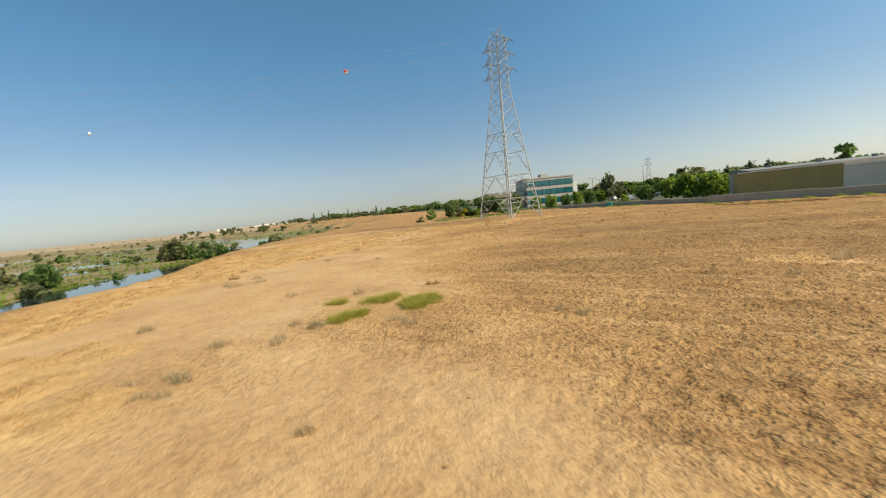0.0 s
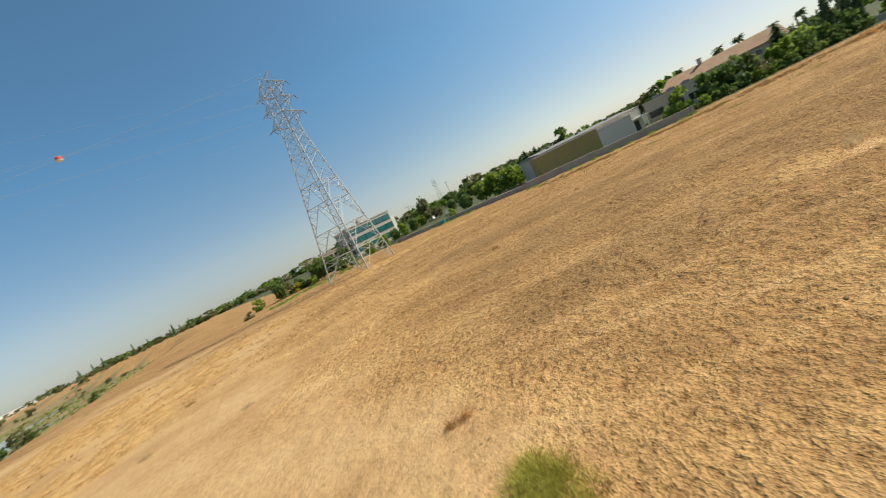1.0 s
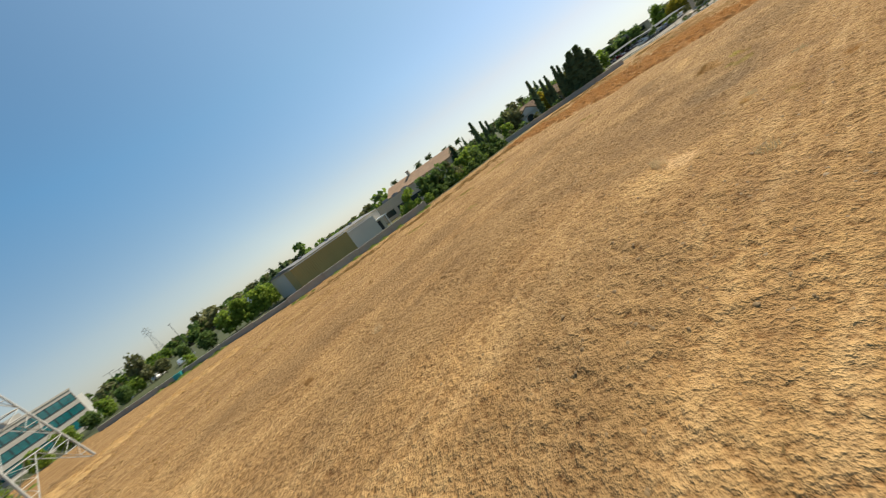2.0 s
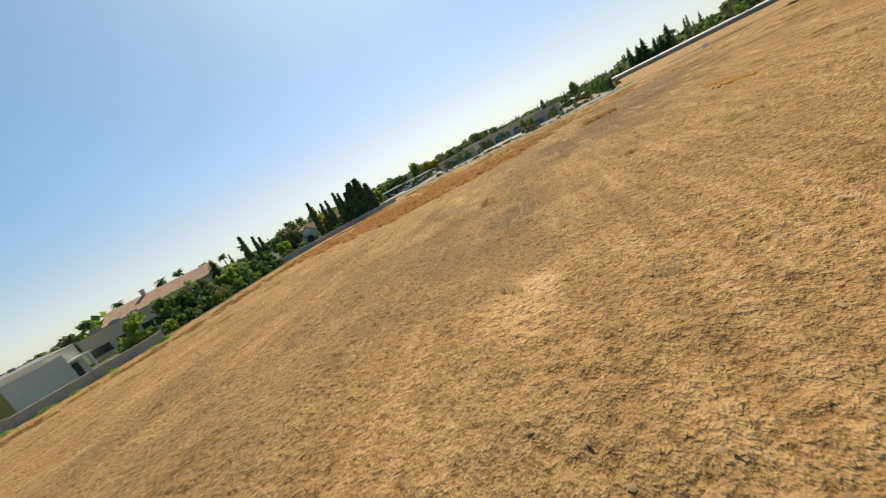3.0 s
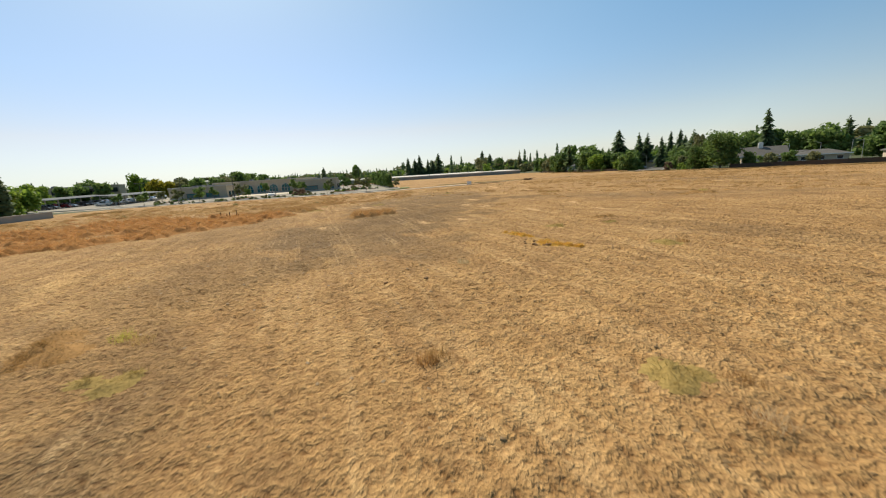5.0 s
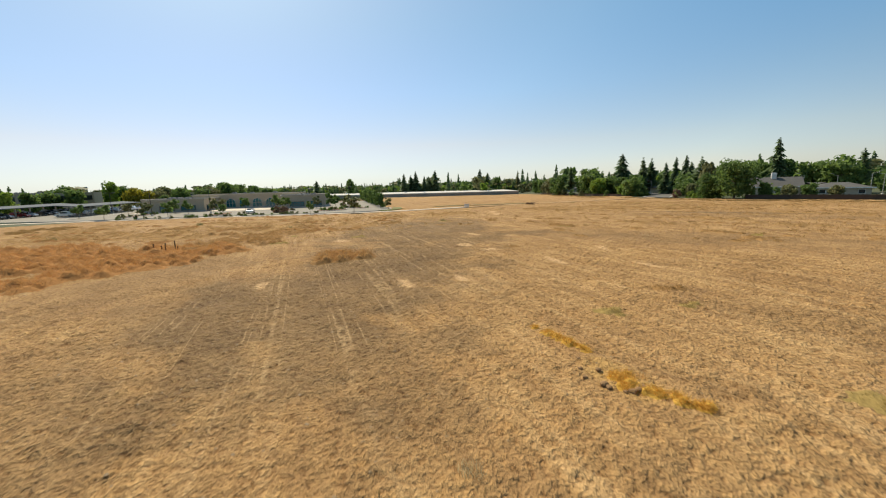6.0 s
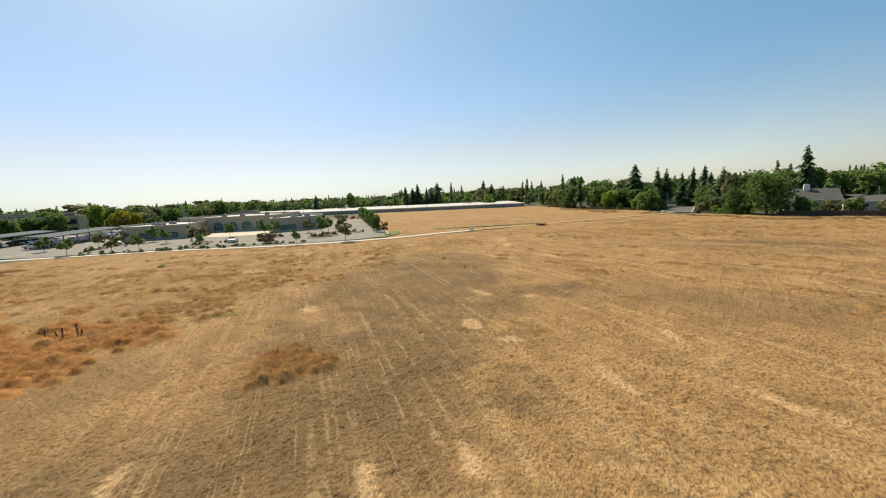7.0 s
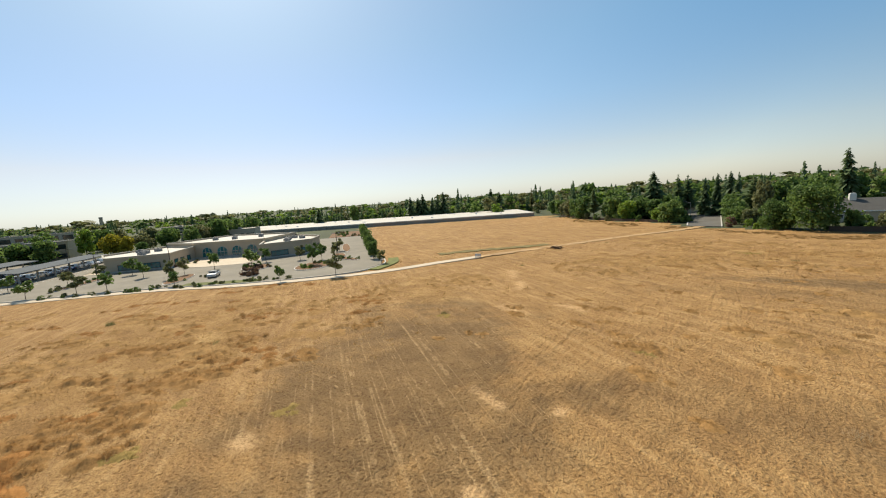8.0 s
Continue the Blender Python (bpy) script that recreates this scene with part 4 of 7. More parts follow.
def warehouse():
    ob = thing("warehouse", "warehouse with a yellow metal wall and grey panel end", "warehouse", 58.6, 75.4, -25.6)
    H = 4.9
    prism(ob, "yellow_wall", [(0, 0), (15.3, 0), (15.3, 3.9), (0, 3.9)], -0.5, H, "yellow_wall")
    prism(ob, "grey_wall", [(15.32, 0.02), (23.6, 0.02), (23.6, 3.9), (15.32, 3.9)], -0.5, H - 0.45, "grey_wall")
    for k in range(30):
        part("rib", B(0.26 + k * 0.51, -0.03, 2.2, 0.09, 0.07, 5.2), M["yellow_wall"], ob)
    part("eave_trim", B(7.65, -0.06, H + 0.06, 15.5, 0.2, 0.14), M["white"], ob, "white eave flashing")
    part("eave_trim", B(19.5, -0.04, H - 0.38, 8.4, 0.2, 0.12), M["white"], ob)
    prism(ob, "rear_hall", [(3.0, 4), (28.5, 4), (28.5, 22), (3.0, 22)], -0.5, 5.3, "grey_wall")
    bm = bmesh.new()
    v = [bm.verts.new(c) for c in ((2.6, 3.6, 5.3), (28.9, 3.6, 5.3), (28.9, 13, 5.9), (2.6, 13, 5.9), (28.9, 22.4, 5.3), (2.6, 22.4, 5.3), (2.6, 13, 5.2), (28.9, 13, 5.2))]
    for f in ((0, 1, 2, 3), (3, 2, 4, 5), (0, 3, 6), (3, 5, 6), (1, 7, 2), (2, 7, 4), (0, 6, 7, 1), (6, 5, 4, 7)):
        bm.faces.new([v[k] for k in f])
    part("roof", bm, M["roof_grey"], ob, "pale grey pitched metal roof")
    for k in range(3):
        u = part("roof_vent", B(7.5 + k * 8.0, 10, 5.8, 0.7, 0.7, 0.8, 0, 0.05), M["roof_grey"], ob)
    cn = part("canopy", B(25.9, 2.4, 3.0, 4.2, 3.2, 0.3), M["white"], ob, "white loading canopy")
    for sx in (24.2, 27.6):
        part("canopy_post", B(sx, 1.1, 1.2, 0.2, 0.2, 3.4), M["white"], cn)
    part("dock_door", B(26.0, 3.96, 1.2, 2.8, 0.06, 2.4), M["dark_steel"], ob, "dark loading door")


warehouse()


def hip_roof(bm, x0, y0, x1, y1, z0, z1, over=0.6, gable=False):
    x0, y0, x1, y1 = x0 - over, y0 - over, x1 + over, y1 + over
    ym = (y0 + y1) / 2
    ins = 0.0 if gable else (y1 - y0) / 2
    v = [bm.verts.new(c) for c in ((x0, y0, z0), (x1, y0, z0), (x1, y1, z0), (x0, y1, z0), (x0 + ins, ym, z1), (x1 - ins, ym, z1))]
    w = [bm.verts.new((a.co.x, a.co.y, z0 - 0.22)) for a in v[:4]]
    for f in ((0, 1, 5, 4), (1, 2, 5), (2, 3, 4, 5), (3, 0, 4)):
        bm.faces.new([v[k] for k in f])
    for k in range(4):
        bm.faces.new((v[k], w[k], w[(k + 1) % 4], v[(k + 1) % 4]))
    bm.faces.new(w[::-1])
    return bm


def tile_ribs(ob, x0, x1, y0, y1, z0, z1, over, step, mat, hip=True):
    """Raised courses along the front and back slopes of a roof."""
    ym, run = (y0 + y1) / 2, (y1 - y0) / 2 + over
    n = int((x1 - x0 + 2 * over) / step)
    for k in range(n):
        x = x0 - over + (k + 0.5) * step
        f = min(1.0, (x - x0 + over) / run, (x1 + over - x) / run) if hip else 1.0
        if f < 0.05:
            continue
        for s in (-1, 1):
            bm = bmesh.new()
            bar(bm, (x, ym + s * run, z0 + 0.04), (x, ym + s * run * (1 - f), z0 + (z1 - z0) * f + 0.04), 0.09, None, 4)
            part("roof_rib", bm, M[mat], ob)


def hotel():
    ob = thing("tile_roofed_building", "beige two-storey building with a terracotta tile roof", "building", 116.2, 76.5, -86)
    L, D = 25.0, 11.0
    prism(ob, "wall", [(0, 0), (L, 0), (L, D), (0, D)], -0.6, 5.9, "stucco_beige")
    roof = part("roof", hip_roof(bmesh.new(), 0, 0, L, D, 5.9, 8.7, 0.7, True), M["terracotta"], ob, "terracotta tile roof")
    tile_ribs(ob, 0, L, 0, D, 5.9, 8.7, 0.7, 0.42, "terracotta", False)
    for fl in (0.9, 3.7):
        for k in range(7):
            pane(ob, (0, 0), (L, 0), 1.2 + k * 3.4, 2.6 + k * 3.4, fl, fl + 1.4, "glass_dark", frame_mat="white")
    ch = part("chimney", B(8.5, 5.2, 9.0, 1.0, 0.8, 1.9, 0, 0.04), M["stucco_beige"], ob)
    part("chimney_cap", B(8.5, 5.2, 10.0, 1.2, 1.0, 0.15), M["terracotta"], ch)


hotel()
second = low_block("storage_building", "low beige building with a shallow roof beside the warehouse", 100, 74, -60, 14, 9, 5.0, "stucco_beige", 3, "roof_grey")


def gable_house():
    ob = thing("stucco_house", "white stucco house with a tile roof and an arched opening", "house", 133.5, 33.0, -68)
    L, D = 27.0, 11.0
    prism(ob, "wall", [(0, 0), (L, 0), (L, D), (0, D)], -0.8, 3.7, "stucco_white")
    part("roof", hip_roof(bmesh.new(), 0, 0, L, D, 3.7, 6.3, 0.7), M["terracotta"], ob, "brown tile roof")
    tile_ribs(ob, 0, L, 0, D, 3.7, 6.3, 0.7, 0.45, "terracotta")
    # front gable bay with an arch
    prism(ob, "bay_wall", [(2.0, -3.2), (9.4, -3.2), (9.4, -0.02), (2.0, -0.02)], -0.8, 3.5, "stucco_white")
    bm = bmesh.new()
    v = [bm.verts.new(c) for c in ((1.5, -3.6, 3.4), (9.9, -3.6, 3.4), (5.7, -3.6, 5.8), (1.5, 3.0, 3.4), (9.9, 3.0, 3.4), (5.7, 3.0, 5.8))]
    for f in ((0, 1, 2), (0, 2, 5, 3), (1, 4, 5, 2), (3, 5, 4), (0, 3, 4, 1)):
        bm.faces.new([v[k] for k in f])
    part("bay_roof", bm, M["terracotta"], ob)
    bm = bmesh.new()
    v = [bm.verts.new(c) for c in ((2.0, -3.63, 3.3), (9.4, -3.63, 3.3), (5.7, -3.63, 5.4))]
    bm.faces.new(v)
    part("gable_wall", bm, M["stucco_white"], ob)
    bm = bmesh.new()
    ring = [(4.3, -3.24, -0.5), (7.1, -3.24, -0.5)] + [(5.7 + 1.4 * math.cos(a), -3.24, 1.5 + 1.4 * math.sin(a)) for a in np.linspace(0, math.pi, 12)]
    bm.faces.new([bm.verts.new(c) for c in ring])
    r = bmesh.ops.extrude_face_region(bm, geom=bm.faces[:])
    bmesh.ops.translate(bm, vec=(0, 0.3, 0), verts=[g for g in r["geom"] if isinstance(g, bmesh.types.BMVert)])
    part("arch_window", bm, M["glass_dark"], ob, "dark arched opening")
    for k in range(5):
        pane(ob, (0, 0), (L, 0), 11 + k * 3.1, 12.5 + k * 3.1, 0.6, 2.2, "glass_dark", frame_mat="white")


gable_house()


def campus_building():
    z0 = gzf(165, -75)
    ob = thing("campus_building", "single-storey grey-tan stucco office with arched windows and pale flat roof", "building", 0, 0, 0, z0)
    west = [(180.4, -40.8), (170.8, -53.7), (186.0, -65.0), (203.0, -62.0), (196.0, -43.0)]
    mid = [(186.2, -65.1), (168.2, -80.6), (182.0, -100.0), (212.0, -88.0), (203.5, -62.2)]
    east = [(156.1, -73.0), (151.6, -88.1), (161.0, -97.0), (181.5, -99.6), (168.0, -80.4)]
    for ring, h, name in ((west, 4.5, "west_wing"), (mid, 5.5, "centre_block"), (east, 4.7, "east_wing")):
        w = prism(ob, name, ring, -0.8, h - 0.55, "stucco")
        c = Vector((sum(p[0] for p in ring), sum(p[1] for p in ring))) / len(ring)
        inner = [tuple(c + (Vector(p) - c) * 0.97) for p in ring]
        prism(ob, "roof", inner, h - 0.54, h - 0.45, "roof_white")
        parapet(ob, ring, h - 0.56, h, 0.34, "stucco")
        for k in range(len(ring)):
            p, q = Vector(ring[k - 1]), Vector(ring[k])
            d = q - p
            m = (p + q) / 2
            part("cornice", B(m.x, m.y, h + 0.05, d.length + 0.4, 0.46, 0.12, math.degrees(math.atan2(d.y, d.x))), M["stucco_trim"], ob)
            part("base_course", B(m.x, m.y, 0.3, d.length + 0.1, 0.14, 0.7, math.degrees(math.atan2(d.y, d.x))), M["stucco_trim"], ob)
    for x, y in ((187, -52), (190, -56), (183, -50), (194, -52)):
        rooftop_unit(ob, x, y, 3.98, 1.0, 35)
    for x, y in ((163, -86), (166, -88), (160, -84), (169, -92), (164, -92)):
        rooftop_unit(ob, x, y, 4.2, 0.95, 20)
    for x, y in ((190, -80), (197, -76), (186, -88)):
        rooftop_unit(ob, x, y, 5.0, 1.1, -40)
    for P, Q, spans in ((west[0], west[1], ((3.0, 7.0), (9.2, 13.4))), (west[1], west[2], ((2.5, 5.0), (7.0, 9.5), (12.0, 14.5))), (east[0], east[1], ((3.0, 8.0), (10.5, 14.5))), (east[1], east[2], ((3.0, 6.0), (8.0, 11.0)))):
        for a, b in spans:
            pane(ob, P, Q, a, b, 0.75, 2.3, "glass_teal", bars=3)
    # four arched windows in the centre block
    P, Q = Vector(mid[0]), Vector(mid[1])
    d = (Q - P).normalized()
    n = Vector((d.y, -d.x))
    for s in (4.2, 9.2, 14.2, 19.2):
        c = P + d * s
        bm = bmesh.new()
        ring = [(-1.75, 0.3), (1.75, 0.3)] + [(1.75 * math.cos(a), 2.1 + 1.75 * math.sin(a)) for a in np.linspace(0, math.pi, 14)]
        bm.faces.new([bm.verts.new((c.x + d.x * u + n.x * 0.05, c.y + d.y * u + n.y * 0.05, z)) for u, z in ring])
        r = bmesh.ops.extrude_face_region(bm, geom=bm.faces[:])
        bmesh.ops.translate(bm, vec=(-n.x * 0.3, -n.y * 0.3, 0), verts=[g for g in r["geom"] if isinstance(g, bmesh.types.BMVert)])
        win = part("arch_window", bm, M["glass_teal"], ob, "teal arched window")
        bm = bmesh.new()
        for u in (-1.75, -0.58, 0.58, 1.75):
            zt = 2.1 + math.sqrt(max(0.05, 1.75 ** 2 - u * u))
            e = c + d * u + n * 0.1
            bar(bm, (e.x, e.y, 0.3), (e.x, e.y, zt), 0.07, None, 4)
        for z in (0.35, 2.1):
            e, g = c - d * 1.75 + n * 0.1, c + d * 1.75 + n * 0.1
            bar(bm, (e.x, e.y, z), (g.x, g.y, z), 0.07, None, 4)
        for a, b in zip(ring[2:], ring[3:]):
            e, g = c + d * a[0] + n * 0.1, c + d * b[0] + n * 0.1
            bar(bm, (e.x, e.y, a[1]), (g.x, g.y, b[1]), 0.12, None, 4)
        part("window_frame", bm, M["stucco_trim"], win)


campus_building()
low_block("office_wing", "two-storey grey office behind a row of trees", 279, -12, -112, 34, 16, 7.6, "stucco", 8, "roof_grey")
low_block("office_wing", "long grey two-storey office with a dark roofline", 262, 42, -95, 40, 15, 7.4, "stucco", 9, "roof_grey")
low_block("commercial_building", "pale low commercial building beyond the car park", 300, -95, -125, 40, 18, 5.0, "stucco_beige", 7)


def reservoir():
    ob = thing("covered_reservoir", "long low concrete reservoir with a flat white roof", "building", 0, 0, 0, gzf(200, -215))
    a, b = Vector((152, -252)), Vector((330, -116))
    d = (b - a).normalized()
    n = Vector((-d.y, d.x)) * -1
    ring = [tuple(p) for p in (a, b, b + n * 70, a + n * 70)]
    prism(ob, "wall", ring, -1.5, 1.9, "block")
    prism(ob, "roof", [tuple(p) for p in (a - n * 0.3 - d * 0.3, b - n * 0.3, b + n * 70, a + n * 70)], 1.9, 2.5, "roof_pale")
    bm = bmesh.new()
    L = (b - a).length
    for k in range(38):
        p = a + d * (L * (k + 0.5) / 38) - n * 0.2
        part("pilaster", B(p.x, p.y, 0.3, 0.5, 0.4, 3.1, math.degrees(math.atan2(d.y, d.x))), M["block"], ob)
    bm.free()
    for k in range(12):
        p = a + d * (20 + k * 16) + n * (15 + 18 * (k % 3))
        part("roof_vent", B(p.x, p.y, 2.8, 1.2, 1.2, 0.7, 0, 0.1), M["white"], ob)


reservoir()


def house(x, y, turn, L, D, wall, ridge, label, roofmat="shingle", chimney=True):
    ob = thing("house", label, "house", x, y, turn)
    prism(ob, "wall", [(0, 0), (L, 0), (L, D), (0, D)], -0.6, wall, "stucco_beige")
    part("roof", hip_roof(bmesh.new(), 0, 0, L, D, wall, ridge, 0.7, chimney), M[roofmat], ob, "grey shingle roof")
    if chimney:
        bm = bmesh.new()
        for s in (0, L):
            v = [bm.verts.new(c) for c in ((s, 0, wall - 0.1), (s, D, wall - 0.1), (s, D / 2, ridge - 0.35))]
            bm.faces.new(v)
        part("gable_wall", bm, M["stucco_white"], ob)
        ch = part("chimney", B(L * 0.45, D * 0.45, ridge + 0.2, 1.5, 1.1, 2.4, 0, 0.05), M["stucco_white"], ob, "white chimney")
        part("chimney_cap", B(L * 0.45, D * 0.45, ridge + 1.45, 1.1, 0.8, 0.3), M["white"], ch)
        prism(ob, "lower_wing", [(L + 0.02, -3.0), (L + 7, -3.0), (L + 7, D - 2), (L + 0.02, D - 2)], -0.6, wall - 0.6, "stucco_beige")
        part("wing_roof", hip_roof(bmesh.new(), L + 0.1, -3.0, L + 7, D - 2, wall - 0.6, wall + 1.3, 0.6), M[roofmat], ob)
    for k in range(3):
        w = pane(ob, (0, 0), (L, 0), 1.5 + k * L / 3, 1.5 + k * L / 3 + 1.5, 1.0, 2.2, "glass_dark", frame_mat="white")
    part("fascia", B(L / 2, -0.74, wall - 0.05, L + 1.5, 0.08, 0.28), M["white"], ob)
    return ob


house(22.5, -178.0, 186, 13, 11, 3.2, 6.6, "grey shingle-roofed house with a white chimney behind a large tree")
house(8.0, -170.0, 180, 13, 9, 2.8, 4.4, "low grey-roofed house behind a brown fence", chimney=False)
house(97.0, -216.0, 192, 13, 10, 3.0, 5.2, "brown-roofed house among trees at the field's edge", chimney=False)
house(68.0, -250.0, 100, 14, 10, 3.0, 5.0, "grey-roofed house beside the street", chimney=False)
house(36.0, -226.0, 190, 13, 10, 3.0, 5.2, "grey-roofed house under tall trees", chimney=False)
house(-14.0, -172.0, 178, 14, 10, 2.9, 4.8, "low house with a pale roof behind the fence", chimney=False)
house(140.0, -300.0, 200, 14, 10, 3.0, 5.0, "tan house behind a tree belt", chimney=False)


# ---- walls and fences of the field's edge ----
def wall_run(name, label, line, height, thick, mat, step=None, kind="structure", cap=None):
    ob = thing(name, label, "wall", *line[0])
    o = Vector(ob.location)
    for p, q in zip(line, line[1:]):
        p, q = Vector(p), Vector(q)
        d = q - p
        n = max(1, int(d.length / (step or 12)))
        for k in range(n):
            a, b = p + d * k / n, p + d * (k + 1) / n
            c = (a + b) / 2
            z = gzf(c.x, c.y) - o.z
            t = math.degrees(math.atan2(d.y, d.x))
            pn = part("panel", B(c.x - o.x, c.y - o.y, z + height / 2 - 0.3, d.length / n - 0.04, thick, height + 0.6, t), M[mat], ob)
            part("post", B(a.x - o.x, a.y - o.y, gzf(a.x, a.y) - o.z + height / 2 - 0.25, thick * 2.2, thick * 2.2, height + 0.75, t), M[mat], ob)
            if cap:
                part("cap", B(c.x - o.x, c.y - o.y, z + height + 0.03, d.length / n - thick * 2.4, thick * 1.5, 0.08, t), M[cap], ob)
    return tagged(ob, kind=kind)


wall_run("block_wall", "grey concrete block wall along the field's edge", [(72.5, 49.5), (61, 62.0), (50.5, 72.5)], 1.3, 0.2, "block", 6, cap="kerb")
wall_run("block_wall", "low grey block wall with painted marks beyond the field", [(50.5, 72.5), (43.5, 95), (36.0, 114)], 0.9, 0.2, "block", 6, cap="kerb")
wall_run("block_wall", "pale concrete block wall in front of houses", [(109.5, 38.0), (116, 28.5), (121.5, 18.0), (126.5, 6.0), (133, -3)], 1.2, 0.2, "block", 6, cap="kerb")
wall_run("wooden_fence", "brown board fence behind dry grass", [(25, -152.5), (8, -149.5), (-14, -145.5), (-60, -134), (-130, -110)], 1.3, 0.1, "fence_wood", 2.4)
wall_run("wooden_fence", "brown board fence behind shrubs", [(128, -238), (112, -222), (98, -207), (84, -197), (66, -186)], 1.0, 0.1, "fence_wood", 2.4)


# ---- paving ----
def flat(name, label, category, ring, lift, thick, mat, kind="structure"):
    bm = slab(bmesh.new(), ring, lambda x, y: float(gz(x, y)) + lift - thick, lambda x, y: float(gz(x, y)) + lift)
    bmesh.ops.triangulate(bm, faces=[f for f in bm.faces if len(f.verts) > 4])
    me = bpy.data.meshes.new(name)
    bmesh.ops.recalc_face_normals(bm, faces=bm.faces)
    bm.to_mesh(me)
    bm.free()
    me.materials.append(M[mat])
    return tagged(new(name, me), label, category, kind=kind)


def strip(name, label, category, line, half, lift, thick, mat, kind="structure", uneven=0.0):
    bm = ribbon(bmesh.new(), line, half, lift, thick, uneven)
    me = bpy.data.meshes.new(name)
    bmesh.ops.recalc_face_normals(bm, faces=bm.faces)
    bm.to_mesh(me)
    bm.free()
    me.materials.append(M[mat])
    return tagged(new(name, me), label, category, kind=kind)


def disc(cx, cy, rx, ry, turn=0.0, n=36, a0=0, a1=360):
    c, s = math.cos(radians(turn)), math.sin(radians(turn))
    pts = [(rx * math.cos(radians(a)), ry * math.sin(radians(a))) for a in np.linspace(a0, a1, n, endpoint=False)]
    return [(cx + u * c - v * s, cy + u * s + v * c) for u, v in pts]


PATH_LINE = curve_line([(205, 36), (185, 14), (166, -5), (152, -20), (142.3, -31), (131.2, -42.2), (121, -49.4), (113, -56.8), (105.6, -65.5), (99.6, -75), (96, -84.5), (91.3, -95)], 5)
strip("path", "pale concrete footpath curving round the field", "footpath", PATH_LINE, 1.35, 0.10, 0.4, "concrete")
TRACK_LINE = curve_line([(91.3, -95), (80.4, -116), (69.5, -137.7), (57.8, -157), (53, -168)], 14)
strip("track", "bare dirt track across the dry grass", "track", TRACK_LINE, 1.3, 0.13, 0.4, "dirt", uneven=0.5)
strip("verge", "green grass verge beside the footpath", "verge", curve_line([(104.5, -96), (98.5, -104), (91.5, -110.5), (84, -119)], 6), 1.7, 0.12, 0.3, "verge", uneven=0.8)
flat("road", "grey asphalt car park and drive beside the offices", "car park",
     [(212, 34), (191, 10), (171, -8.5), (155.5, -19.5), (145.6, -31), (134.2, -42.3), (124, -49.5), (116, -57), (108.7, -66), (106.5, -72), (108.5, -79), (114, -84.5), (123, -90), (186, -136), (196, -124), (224, -100), (250, -60), (262, -20), (266, 40)], 0.14, 0.6, "asphalt")
strip("kerb", "pale concrete kerb along the car park", "kerb", curve_line([(190, 10.5), (170.5, -8), (155, -19), (145.1, -30.7), (133.8, -42), (123.6, -49.1), (115.5, -56.7), (108.2, -65.8), (106, -72), (108, -79.3), (114, -85), (123, -90.6), (186, -136.6)], 5), 0.14, 0.27, 0.5, "kerb")
flat("plaza", "pale concrete forecourt before the arched windows", "forecourt", [(170.2, -54.2), (185.6, -65.2), (168.2, -80.2), (156.2, -72.6), (152.5, -66.0), (160.0, -58.0)], 0.2, 0.5, "concrete")
flat("pavement", "pale concrete strip beside the office", "pavement", [(181, -39.5), (184, -36), (206, -50), (204, -60), (197, -42)], 0.2, 0.4, "concrete")
flat("street", "grey residential street running away between houses", "street", [(57.5, -171), (47.0, -167), (51.5, -230), (56, -330), (65, -330), (63.5, -230)], 0.12, 0.5, "old_asphalt")
for s0, s1 in (((47.4, -167), (51.2, -228)), ((57.2, -171), (62.6, -228))):
    strip("kerb", "pale kerb along the street", "kerb", [s0, s1], 0.15, 0.2, 0.4, "kerb")


def island(name, ring, label, mat="mulch"):
    """A planted island: a raised kerb ring with soil inside."""
    ob = thing(name, label, "planter island", kind="structure", z=0.0)
    c = Vector((sum(p[0] for p in ring), sum(p[1] for p in ring))) / len(ring)
    part("kerb_ring", slab(bmesh.new(), ring, lambda x, y: float(gz(x, y)) + 0.05, lambda x, y: float(gz(x, y)) + 0.27), M["kerb"], ob)
    inner = [tuple(c + (Vector(p) - c) * 0.94) for p in ring]
    part("soil", slab(bmesh.new(), inner, lambda x, y: float(gz(x, y)) + 0.1, lambda x, y: float(gz(x, y)) + 0.31), M[mat], ob)


island("planter_island", disc(125, -71.5, 6.6, 4.4, -55), "round planted island in the turning circle")
island("planter_island", disc(143, -47.5, 7.0, 2.0, -38), "narrow planted island in the car park")
island("planter_island", disc(140.5, -64, 5.6, 3.4, -30), "planted island beside the forecourt")
island("planter_island", disc(164, -33, 9.0, 1.4, -40), "long planted island in the car park")
island("planter_island", disc(134, -85.5, 5.5, 1.8, -35), "planted island beside the drive")
island("planter_island", disc(127, -82.3, 6.5, 1.2, -7), "narrow planted strip behind the turning circle")
island("planter_island", disc(150, -100, 14, 1.3, -36), "planted strip along the drive")
strip("lawn", "strip of green lawn beside the footpath", "lawn", curve_line([(133, -45.2), (126.5, -50.2), (120, -55.2)], 4), 1.5, 0.2, 0.4, "lawn")
strip("lawn", "green verge at the drive's end", "lawn", curve_line([(104.4, -73), (107.3, -81.5), (113, -87.2)], 4), 1.3, 0.2, 0.4, "lawn")
flat("planting_bed", "mulched bed along the far end of the drive", "planting bed", [(188, -137), (197, -125), (226, -148), (217, -160)], 0.12, 0.4, "mulch")
# parking lot lines
for k in range(22):
    x, y = 158 + k * 2.1, -22.5 - k * 1.5
    if k % 2 == 0:
        strip("parking_line", "white painted parking line", "road marking", [(x + 4.5, y + 7.0), (x + 7.4, y + 11)], 0.06, 0.146, 0.02, "white")


